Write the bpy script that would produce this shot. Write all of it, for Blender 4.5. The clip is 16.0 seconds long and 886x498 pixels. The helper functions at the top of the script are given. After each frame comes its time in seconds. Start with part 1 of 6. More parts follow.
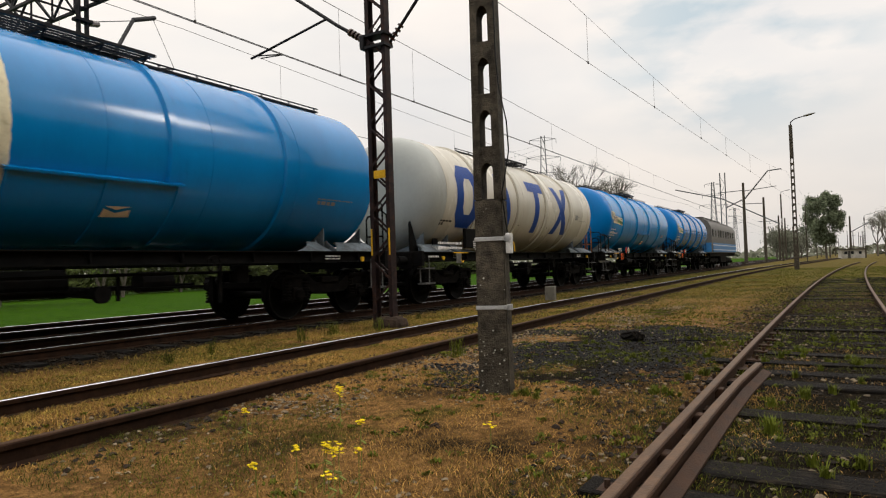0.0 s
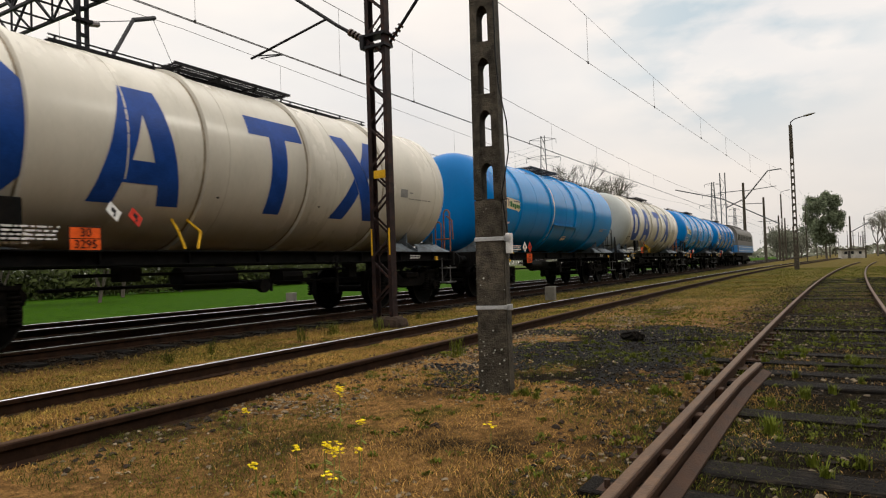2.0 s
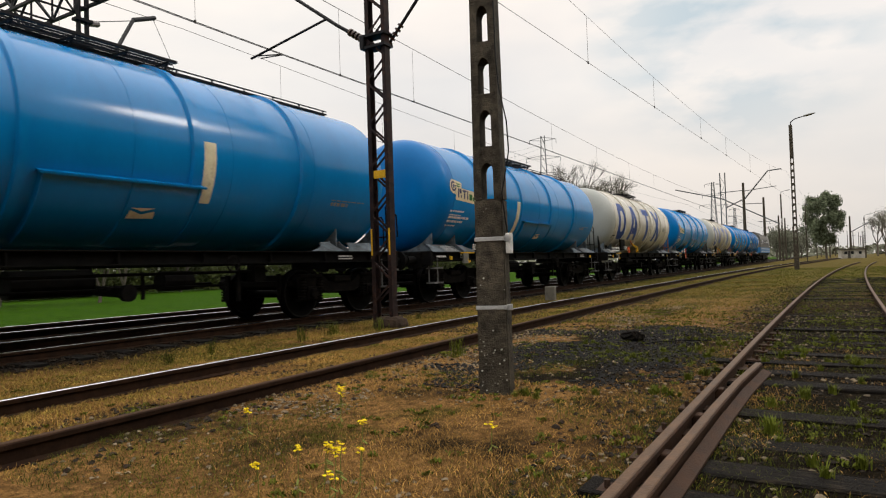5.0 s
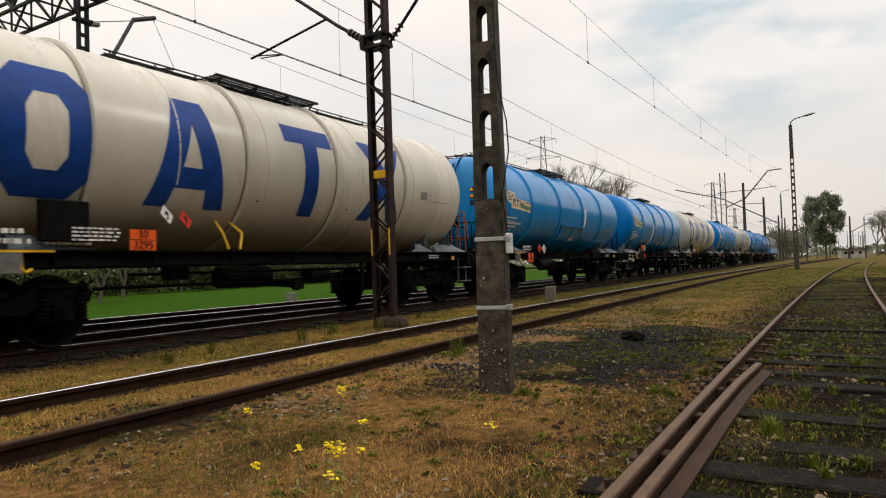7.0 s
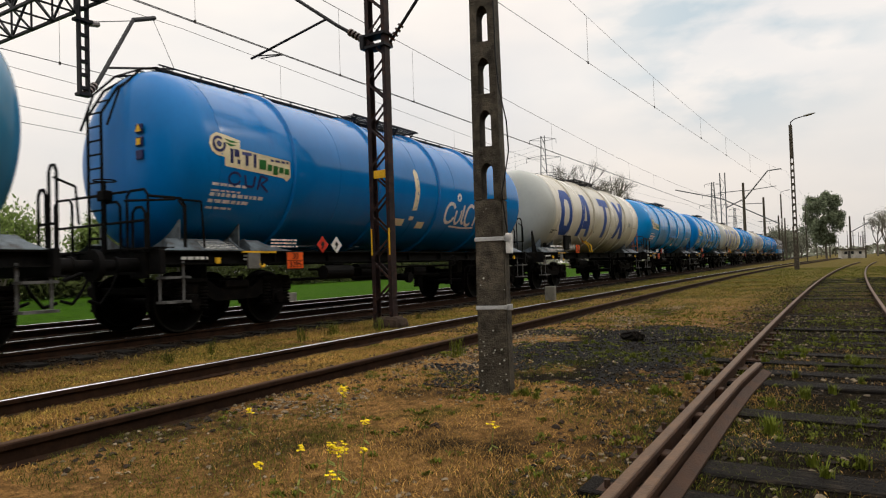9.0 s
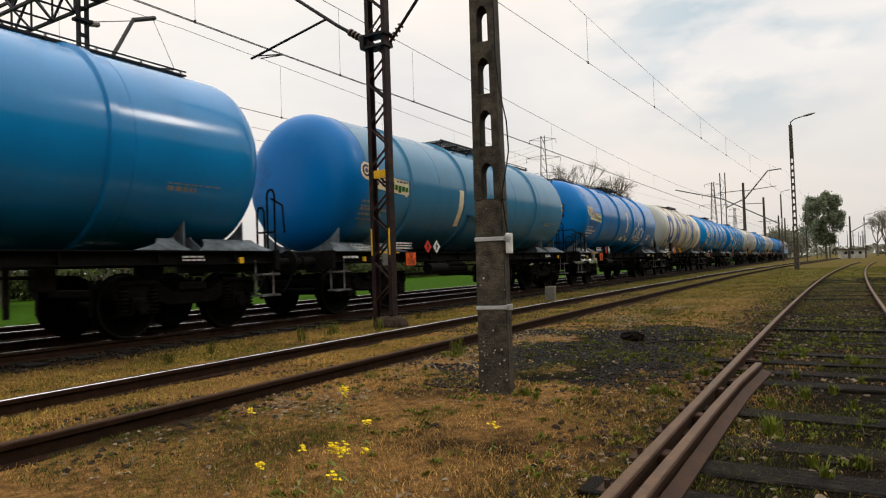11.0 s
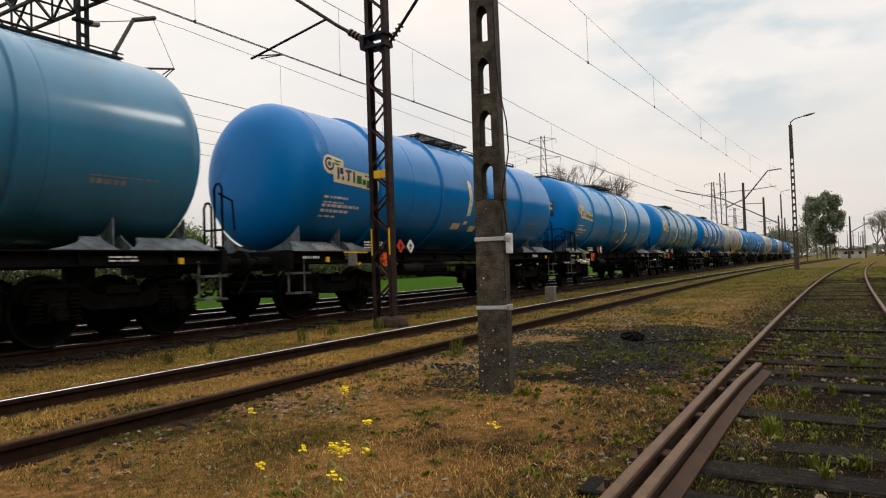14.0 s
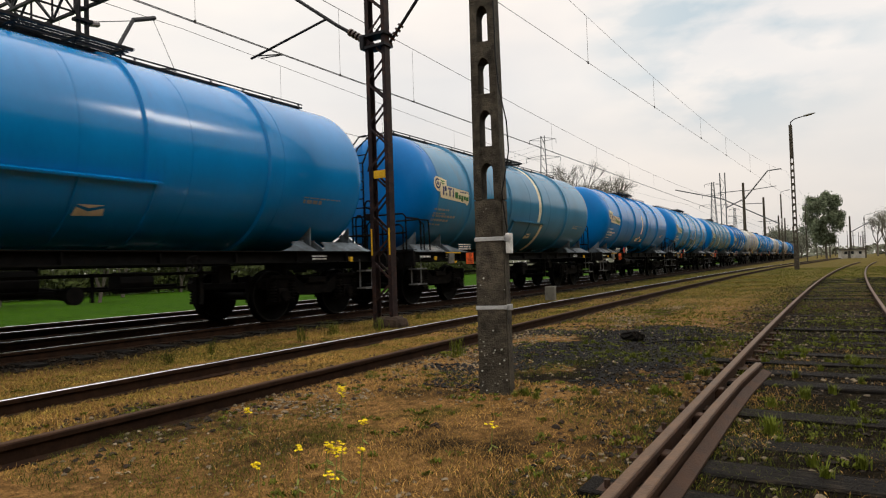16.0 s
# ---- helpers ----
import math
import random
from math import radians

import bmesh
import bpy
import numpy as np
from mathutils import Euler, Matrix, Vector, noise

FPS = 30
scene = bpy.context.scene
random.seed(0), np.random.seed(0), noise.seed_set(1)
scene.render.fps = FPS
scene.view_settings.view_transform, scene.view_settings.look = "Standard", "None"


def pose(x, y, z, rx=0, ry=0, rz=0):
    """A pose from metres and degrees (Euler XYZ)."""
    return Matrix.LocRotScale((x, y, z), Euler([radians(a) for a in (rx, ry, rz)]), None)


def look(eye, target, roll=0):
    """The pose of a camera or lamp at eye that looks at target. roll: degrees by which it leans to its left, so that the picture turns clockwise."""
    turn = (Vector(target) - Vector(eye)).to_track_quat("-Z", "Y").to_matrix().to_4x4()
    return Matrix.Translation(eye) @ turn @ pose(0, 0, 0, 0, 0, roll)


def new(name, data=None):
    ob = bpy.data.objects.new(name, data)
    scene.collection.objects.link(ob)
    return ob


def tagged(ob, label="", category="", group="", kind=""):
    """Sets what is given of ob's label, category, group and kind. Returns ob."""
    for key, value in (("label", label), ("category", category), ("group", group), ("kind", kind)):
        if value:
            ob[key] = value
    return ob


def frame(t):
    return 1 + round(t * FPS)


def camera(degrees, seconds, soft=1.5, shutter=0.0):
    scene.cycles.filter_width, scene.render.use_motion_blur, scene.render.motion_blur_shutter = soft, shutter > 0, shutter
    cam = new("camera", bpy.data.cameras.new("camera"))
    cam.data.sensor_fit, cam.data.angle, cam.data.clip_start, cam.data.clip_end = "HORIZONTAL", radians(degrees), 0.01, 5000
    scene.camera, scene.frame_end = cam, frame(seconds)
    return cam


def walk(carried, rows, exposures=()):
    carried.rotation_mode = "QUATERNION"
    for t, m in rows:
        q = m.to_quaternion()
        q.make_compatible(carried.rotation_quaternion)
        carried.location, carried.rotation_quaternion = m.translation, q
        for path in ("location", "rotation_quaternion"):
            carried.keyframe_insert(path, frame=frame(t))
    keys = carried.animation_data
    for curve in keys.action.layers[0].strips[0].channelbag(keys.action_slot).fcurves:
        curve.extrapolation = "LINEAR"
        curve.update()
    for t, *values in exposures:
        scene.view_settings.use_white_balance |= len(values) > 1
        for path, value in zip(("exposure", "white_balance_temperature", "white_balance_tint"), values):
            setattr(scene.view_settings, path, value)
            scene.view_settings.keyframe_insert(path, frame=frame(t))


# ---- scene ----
# ---- camera ----
cam = camera(69.05, 16.0, 1.15, 0.12)
EYE = Vector((0, 0, 1.10))
AIM = EYE + 20 * Vector((0.85782, 0.51323, 0.02729))
walk(cam, [(0.0, look(EYE, AIM, -1.886)), (16.0, look(EYE, AIM, -1.886))])

# ---- world, sun, exposure ----
scene.view_settings.exposure = 0.0
world = bpy.data.worlds.new("overcast_sky")
scene.world = world
world.use_nodes = True
wn, wl = world.node_tree.nodes, world.node_tree.links
wn.clear()
SUN_ELEV, SUN_AZ = radians(36), radians(-45)
sky = wn.new("ShaderNodeTexSky")
sky.sky_type, sky.sun_disc = "NISHITA", False
sky.sun_elevation, sky.sun_rotation = SUN_ELEV, radians(135)
coord = wn.new("ShaderNodeTexCoord")
wmap = wn.new("ShaderNodeMapping")
wmap.inputs["Scale"].default_value = (1.0, 1.0, 2.6)
cloud = wn.new("ShaderNodeTexNoise")
cloud.inputs["Scale"].default_value, cloud.inputs["Detail"].default_value = 1.7, 5.0
cramp = wn.new("ShaderNodeValToRGB")
cramp.color_ramp.elements[0].position, cramp.color_ramp.elements[0].color = 0.30, (0.86, 0.86, 0.86, 1)
cramp.color_ramp.elements[1].position, cramp.color_ramp.elements[1].color = 0.55, (1, 1, 1, 1)
tone = wn.new("ShaderNodeTexNoise")
tone.inputs["Scale"].default_value, tone.inputs["Detail"].default_value = 2.6, 4.0
tramp = wn.new("ShaderNodeValToRGB")
tramp.color_ramp.elements[0].position, tramp.color_ramp.elements[0].color = 0.35, (9.2, 8.85, 8.5, 1)
tramp.color_ramp.elements[1].position, tramp.color_ramp.elements[1].color = 0.60, (10.5, 9.7, 8.95, 1)
wmix = wn.new("ShaderNodeMixRGB")
back = wn.new("ShaderNodeBackground")
back.inputs["Strength"].default_value = 0.1
wout = wn.new("ShaderNodeOutputWorld")
wl.new(coord.outputs["Generated"], wmap.inputs["Vector"])
wl.new(wmap.outputs["Vector"], cloud.inputs["Vector"])
wl.new(wmap.outputs["Vector"], tone.inputs["Vector"])
wl.new(cloud.outputs["Fac"], cramp.inputs["Fac"])
wl.new(tone.outputs["Fac"], tramp.inputs["Fac"])
wl.new(cramp.outputs["Color"], wmix.inputs["Fac"])
wl.new(sky.outputs["Color"], wmix.inputs["Color1"])
wl.new(tramp.outputs["Color"], wmix.inputs["Color2"])
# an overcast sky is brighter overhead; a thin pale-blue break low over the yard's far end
wsep = wn.new("ShaderNodeSeparateXYZ")
wl.new(coord.outputs["Generated"], wsep.inputs["Vector"])
gain = wn.new("ShaderNodeValToRGB")
while len(gain.color_ramp.elements) < 4:
    gain.color_ramp.elements.new(0.5)
for el, (at, v) in zip(gain.color_ramp.elements, ((0.0, 0.72), (0.26, 1.0), (0.45, 1.02), (1.0, 2.9))):
    el.position, el.color = at, (v, v, v, 1)
wl.new(wsep.outputs["Z"], gain.inputs["Fac"])
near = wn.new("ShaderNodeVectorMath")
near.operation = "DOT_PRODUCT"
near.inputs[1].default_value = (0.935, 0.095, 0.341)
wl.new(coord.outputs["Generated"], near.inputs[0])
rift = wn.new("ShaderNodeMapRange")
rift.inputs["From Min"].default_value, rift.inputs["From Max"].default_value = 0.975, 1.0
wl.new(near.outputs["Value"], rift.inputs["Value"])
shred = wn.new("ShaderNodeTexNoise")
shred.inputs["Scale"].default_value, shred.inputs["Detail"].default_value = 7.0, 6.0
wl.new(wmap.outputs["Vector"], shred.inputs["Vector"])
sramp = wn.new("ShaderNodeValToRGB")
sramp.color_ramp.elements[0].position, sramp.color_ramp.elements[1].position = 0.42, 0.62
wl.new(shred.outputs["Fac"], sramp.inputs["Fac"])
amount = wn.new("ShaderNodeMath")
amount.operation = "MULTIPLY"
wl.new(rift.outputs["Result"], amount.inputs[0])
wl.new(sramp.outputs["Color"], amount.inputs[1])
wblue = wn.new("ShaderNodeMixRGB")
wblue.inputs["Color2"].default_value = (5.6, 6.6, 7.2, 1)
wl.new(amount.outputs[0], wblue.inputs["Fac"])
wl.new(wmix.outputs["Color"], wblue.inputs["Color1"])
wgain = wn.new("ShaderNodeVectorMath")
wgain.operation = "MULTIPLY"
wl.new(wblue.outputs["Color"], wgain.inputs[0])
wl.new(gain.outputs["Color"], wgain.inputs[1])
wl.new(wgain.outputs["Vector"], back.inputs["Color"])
wl.new(back.outputs["Background"], wout.inputs["Surface"])

sun = new("sun", bpy.data.lights.new("sun", "SUN"))
sun.data.energy, sun.data.angle, sun.data.color = 0.36, radians(7), (1.0, 0.93, 0.82)
sun.matrix_world = look((0, 0, 60), (0 - 60 / math.tan(SUN_ELEV) * math.cos(SUN_AZ), 0 - 60 / math.tan(SUN_ELEV) * math.sin(SUN_AZ), 0))

# ---- plan ----
RAIL = 0.21            # rail top of the two main tracks
YC = 9.57              # centre of the train's track
YB = 13.05             # centre of the track behind it
LENGTH = 14.419          # wagon length over buffers
TANK_R, TANK_Z = 1.48, 2.77
SLAG = (8.3, 2.35, 2.9, 1.3)   # bare patch: centre and half sizes


# ---- materials ----
def mat(name, color, rough=0.6, metal=0.0, var=0.25, scale=6.0, fine=60.0, bump=0.15, tint=None, dirt=None, spec=0.12, stretch=(1, 1, 1), random_tone=0.0, grain_mix=0.35):
    """A surface with broad stains, fine grain and relief; dirt=(colour, amount, scale)."""
    m = bpy.data.materials.new(name)
    m.use_nodes = True
    n, l = m.node_tree.nodes, m.node_tree.links
    p = n["Principled BSDF"]
    tc = n.new("ShaderNodeTexCoord")
    mp = n.new("ShaderNodeMapping")
    mp.inputs["Scale"].default_value = stretch
    l.new(tc.outputs["Object"], mp.inputs["Vector"])
    big = n.new("ShaderNodeTexNoise")
    big.inputs["Scale"].default_value, big.inputs["Detail"].default_value, big.inputs["Roughness"].default_value = scale, 6, 0.6
    small = n.new("ShaderNodeTexNoise")
    small.inputs["Scale"].default_value, small.inputs["Detail"].default_value = fine, 3
    l.new(mp.outputs["Vector"], big.inputs["Vector"])
    l.new(mp.outputs["Vector"], small.inputs["Vector"])
    r = n.new("ShaderNodeValToRGB")
    lo = [c * (1 - var) for c in color]
    hi = list(tint) if tint else [min(1, c * (1 + var)) for c in color]
    r.color_ramp.elements[0].position, r.color_ramp.elements[0].color = 0.32, (*lo, 1)
    r.color_ramp.elements[1].position, r.color_ramp.elements[1].color = 0.68, (*hi, 1)
    l.new(big.outputs["Fac"], r.inputs["Fac"])
    grain = n.new("ShaderNodeMixRGB")
    grain.blend_type = "OVERLAY"
    grain.inputs["Fac"].default_value = grain_mix
    l.new(r.outputs["Color"], grain.inputs["Color1"])
    l.new(small.outputs["Fac"], grain.inputs["Color2"])
    last = grain.outputs["Color"]
    if dirt:
        dn = n.new("ShaderNodeTexNoise")
        dn.inputs["Scale"].default_value, dn.inputs["Detail"].default_value, dn.inputs["Roughness"].default_value = dirt[2], 8, 0.7
        l.new(mp.outputs["Vector"], dn.inputs["Vector"])
        dr = n.new("ShaderNodeValToRGB")
        dr.color_ramp.elements[0].position, dr.color_ramp.elements[1].position = 0.64 - 0.25 * dirt[1], 0.72 - 0.1 * dirt[1]
        l.new(dn.outputs["Fac"], dr.inputs["Fac"])
        dm = n.new("ShaderNodeMixRGB")
        dm.inputs["Color2"].default_value = (*dirt[0], 1)
        mul = n.new("ShaderNodeMath")
        mul.operation = "MULTIPLY"
        mul.inputs[1].default_value = 0.85
        l.new(dr.outputs["Color"], mul.inputs[0])
        l.new(mul.outputs[0], dm.inputs["Fac"])
        l.new(last, dm.inputs["Color1"])
        last = dm.outputs["Color"]
    if random_tone:
        oi = n.new("ShaderNodeObjectInfo")
        geo = n.new("ShaderNodeNewGeometry")
        add = n.new("ShaderNodeMath")
        l.new(oi.outputs["Random"], add.inputs[0])
        l.new(geo.outputs["Random Per Island"], add.inputs[1])
        mr = n.new("ShaderNodeMapRange")
        mr.inputs["From Min"].default_value, mr.inputs["From Max"].default_value = 0, 2
        mr.inputs["To Min"].default_value, mr.inputs["To Max"].default_value = 1 - random_tone, 1 + random_tone
        l.new(add.outputs[0], mr.inputs["Value"])
        hs = n.new("ShaderNodeHueSaturation")
        l.new(mr.outputs["Result"], hs.inputs["Value"])
        l.new(last, hs.inputs["Color"])
        last = hs.outputs["Color"]
    l.new(last, p.inputs["Base Color"])
    rr = n.new("ShaderNodeMapRange")
    rr.inputs["To Min"].default_value, rr.inputs["To Max"].default_value = max(0.02, rough - 0.12), min(1, rough + 0.12)
    l.new(big.outputs["Fac"], rr.inputs["Value"])
    l.new(rr.outputs["Result"], p.inputs["Roughness"])
    p.inputs["Metallic"].default_value = metal
    p.inputs["Specular IOR Level"].default_value = spec
    if bump:
        b = n.new("ShaderNodeBump")
        b.inputs["Strength"].default_value, b.inputs["Distance"].default_value = bump, 0.02
        l.new(small.outputs["Fac"], b.inputs["Height"])
        l.new(b.outputs["Normal"], p.inputs["Normal"])
    return m


def paint(name, color, rough=0.32, grime=0.45, streak=(0.05, 0.05, 0.05), gloss=0.34):
    """Weathered gloss paint of a tank: faded, streaked downwards, a little dirty."""
    m = mat(name, color, rough, 0, 0.15, 0.6, 25, 0.02, dirt=(streak, grime, 1.3), stretch=(1.0, 0.35, 0.35), spec=gloss, grain_mix=0.06)
    return m


M = {}
M["blue_mid"] = paint("tank_paint_blue", (0.0003, 0.148, 0.43), 0.16, 0.3, (0.001, 0.105, 0.33))
M["blue_deep"] = paint("tank_paint_deep_blue", (0.0002, 0.130, 0.39), 0.12, 0.2, (0.0004, 0.090, 0.30))
M["blue_sky"] = paint("tank_paint_sky_blue", (0.001, 0.176, 0.46), 0.18, 0.3, (0.003, 0.138, 0.37))
M["blue_pale"] = paint("tank_paint_bleached_blue", (0.004, 0.175, 0.43), 0.16, 0.35, (0.010, 0.165, 0.37))
M["blue_grey"] = paint("tank_paint_faded_blue", (0.034, 0.160, 0.285), 0.18, 0.4, (0.055, 0.145, 0.21))
M["blue_end"] = paint("tank_end_blue", (0.0002, 0.138, 0.41), 0.30, 0.25, (0.0006, 0.10, 0.31), 0.14)
M["white_tank"] = paint("tank_paint_cream_white", (0.49, 0.465, 0.395), 0.26, 0.4, (0.36, 0.33, 0.26))
# cream-white greyed for the end turned from the sun: its shade is in the paint
M["white_end"] = paint("tank_end_shaded_grey", (0.33, 0.35, 0.33), 0.4, 0.45, (0.27, 0.275, 0.25))
M["grime"] = mat("rust_grime_line", (0.20, 0.165, 0.115), 0.6, var=0.4, scale=3)
M["footing"] = mat("earth_brown_footing", (0.035, 0.024, 0.017), 0.9, var=0.4, scale=6, bump=0.8)
M["rail_side_main"] = mat("main_rail_side", (0.022, 0.011, 0.006), 0.95, var=0.4, scale=7)
M["rail_dark"] = mat("rail_head_dull", (0.050, 0.028, 0.016), 0.8, 0.0, var=0.35, scale=9)
M["letter_blue"] = mat("letter_blue", (0.010, 0.050, 0.235), 0.4, var=0.2, scale=3)
# running gear below black paint's tone: shade under the wagons is put into the colour
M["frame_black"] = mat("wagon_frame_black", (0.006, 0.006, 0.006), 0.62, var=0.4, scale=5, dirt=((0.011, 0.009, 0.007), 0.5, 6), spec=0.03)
M["bogie"] = mat("bogie_shade_black", (0.0035, 0.0032, 0.003), 0.7, var=0.5, scale=9, dirt=((0.010, 0.008, 0.006), 0.6, 8), spec=0.03)
M["wheel"] = mat("wheel_shade_black", (0.0035, 0.0032, 0.003), 0.6, 0.1, var=0.4, scale=9, spec=0.03)
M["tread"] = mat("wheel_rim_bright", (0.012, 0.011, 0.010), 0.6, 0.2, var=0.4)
M["saddle"] = mat("saddle_grey_white", (0.12, 0.145, 0.165), 0.55, var=0.4, scale=4, dirt=((0.05, 0.045, 0.04), 0.6, 5))
M["logo_cream"] = mat("logo_cream", (0.62, 0.55, 0.36), 0.45, var=0.12, scale=4)
M["logo_navy"] = mat("logo_navy", (0.02, 0.025, 0.09), 0.45)
M["logo_green"] = mat("logo_green", (0.02, 0.11, 0.025), 0.45)
M["stripe"] = mat("stripe_cream", (0.66, 0.60, 0.42), 0.42, var=0.15, scale=4, dirt=((0.4, 0.35, 0.22), 0.35, 6))
M["orange"] = mat("warning_orange", (0.70, 0.10, 0.015), 0.5, var=0.15)
M["black_paint"] = mat("black_paint", (0.012, 0.012, 0.012), 0.5)
M["white_paint"] = mat("white_marking", (0.62, 0.62, 0.60), 0.5, var=0.2, scale=12, dirt=((0.25, 0.25, 0.24), 0.4, 14))
M["red"] = mat("placard_red", (0.45, 0.035, 0.02), 0.5, var=0.2)
M["yellow"] = mat("yellow_paint", (0.62, 0.36, 0.02), 0.5, var=0.2)
M["grey_box"] = mat("grey_box", (0.20, 0.20, 0.19), 0.6, var=0.2, scale=8)
M["step_grey"] = mat("worn_step_grey", (0.10, 0.10, 0.10), 0.6, var=0.4, scale=6, dirt=((0.02, 0.02, 0.02), 0.5, 7))
M["brass"] = mat("rusty_rail", (0.24, 0.10, 0.045), 0.6, var=0.35, scale=8)
M["rust"] = mat("rail_rust", (0.042, 0.022, 0.013), 0.7, 0.1, var=0.35, scale=7, fine=80, bump=0.3, dirt=((0.03, 0.019, 0.014), 0.6, 12))
M["rail_worn"] = mat("rail_head_worn", (0.092, 0.056, 0.034), 0.55, 0.15, var=0.3, scale=9, fine=60)
M["rail_shiny"] = mat("rail_head_polished", (0.72, 0.72, 0.72), 0.22, 1.0, var=0.08, scale=4, bump=0.02, spec=0.5)
M["rail_main"] = mat("rail_head_main", (0.45, 0.44, 0.43), 0.25, 1.0, var=0.2, scale=4, bump=0.02)
M["sleeper"] = mat("tarred_sleeper_wood", (0.0075, 0.0062, 0.005), 0.95, var=0.6, scale=4, fine=50, bump=0.9, dirt=((0.036, 0.028, 0.018), 0.45, 7), stretch=(5, 1, 3), random_tone=0.35)
M["sleeper_far"] = mat("dark_sleeper", (0.008, 0.007, 0.006), 0.85, var=0.4, scale=5)
M["concrete"] = mat("weathered_concrete", (0.085, 0.073, 0.055), 0.9, var=0.4, scale=5, fine=70, bump=1.0, dirt=((0.020, 0.018, 0.014), 0.9, 9))
M["pale_concrete"] = mat("pale_concrete", (0.15, 0.145, 0.125), 0.85, var=0.25, scale=6, bump=0.4, dirt=((0.12, 0.11, 0.09), 0.5, 6))
M["lichen"] = mat("pale_lichen", (0.42, 0.42, 0.37), 0.9, var=0.2)
M["band"] = mat("galvanised_band", (0.42, 0.43, 0.43), 0.45, 0.6, var=0.2)
M["mast"] = mat("mast_rust_brown", (0.020, 0.013, 0.013), 0.6, var=0.4, scale=5, dirt=((0.06, 0.028, 0.018), 0.5, 7))
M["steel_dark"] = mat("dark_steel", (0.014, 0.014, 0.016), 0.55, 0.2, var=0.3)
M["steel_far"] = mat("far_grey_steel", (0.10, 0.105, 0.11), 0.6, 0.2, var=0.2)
M["wire"] = mat("copper_wire_dark", (0.06, 0.055, 0.05), 0.5, 0.5, bump=0)
M["insulator"] = mat("insulator_brown", (0.05, 0.025, 0.018), 0.25, spec=0.5)
M["stone"] = mat("ballast_stone", (0.022, 0.017, 0.012), 0.9, var=0.4, scale=14, bump=0.5, random_tone=0.7)
M["stone_pale"] = mat("pale_gravel", (0.19, 0.15, 0.10), 0.88, var=0.4, scale=16, bump=0.4, random_tone=0.6)
M["coal"] = mat("dark_slag", (0.014, 0.013, 0.012), 0.8, var=0.5, scale=14, bump=0.5, random_tone=0.6)
M["grass_dry"] = mat("dry_grass", (0.46, 0.270, 0.076), 0.8, var=0.4, scale=1.2, bump=0, random_tone=1.1)
M["grass_olive"] = mat("olive_straw_grass", (0.215, 0.160, 0.034), 0.8, var=0.4, scale=0.9, bump=0, random_tone=1.1)
M["grass_green"] = mat("green_grass", (0.085, 0.098, 0.010), 0.75, var=0.4, scale=1.5, bump=0, random_tone=1.1)
M["hedge"] = mat("hedge_leaf", (0.030, 0.040, 0.008), 0.8, var=0.4, scale=0.8, bump=0, random_tone=0.8)
M["grass_bright"] = mat("fresh_weed_green", (0.095, 0.115, 0.010), 0.7, var=0.3, scale=2, bump=0, random_tone=0.3)
M["petal"] = mat("yellow_petal", (0.80, 0.62, 0.01), 0.6, var=0.15, bump=0)
M["stem"] = mat("weed_stem", (0.16, 0.18, 0.04), 0.7, var=0.2, bump=0)
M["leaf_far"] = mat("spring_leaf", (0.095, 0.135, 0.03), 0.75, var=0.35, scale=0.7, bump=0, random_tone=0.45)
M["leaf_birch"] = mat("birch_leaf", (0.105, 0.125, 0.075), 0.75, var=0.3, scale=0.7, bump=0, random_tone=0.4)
# leaf green lightened and greyed: the haze of distance is in the colour
M["leaf_haze"] = mat("bush_leaf_haze_tint", (0.13, 0.135, 0.10), 0.8, var=0.25, scale=0.5, bump=0, random_tone=0.3)
M["bark"] = mat("bark", (0.10, 0.085, 0.07), 0.85, var=0.35, scale=3, bump=0.4)
M["plaster"] = mat("hut_plaster", (0.42, 0.40, 0.36), 0.8, var=0.2, scale=1.5, dirt=((0.2, 0.19, 0.17), 0.5, 2))
M["roof_dark"] = mat("roof_felt", (0.07, 0.065, 0.06), 0.8, var=0.3)
M["loco_cream"] = mat("loco_cream", (0.12, 0.115, 0.105), 0.5, var=0.2, scale=2, dirt=((0.12, 0.11, 0.10), 0.4, 2))
M["loco_blue"] = mat("loco_blue", (0.04, 0.17, 0.38), 0.4, var=0.2, scale=2)
M["loco_roof"] = mat("loco_roof", (0.05, 0.045, 0.04), 0.6, var=0.3, scale=2)
M["glass_dark"] = mat("dark_glass", (0.015, 0.017, 0.02), 0.08, var=0.1, bump=0, spec=0.5)
M["cast_red"] = mat("brake_red", (0.30, 0.05, 0.04), 0.5)


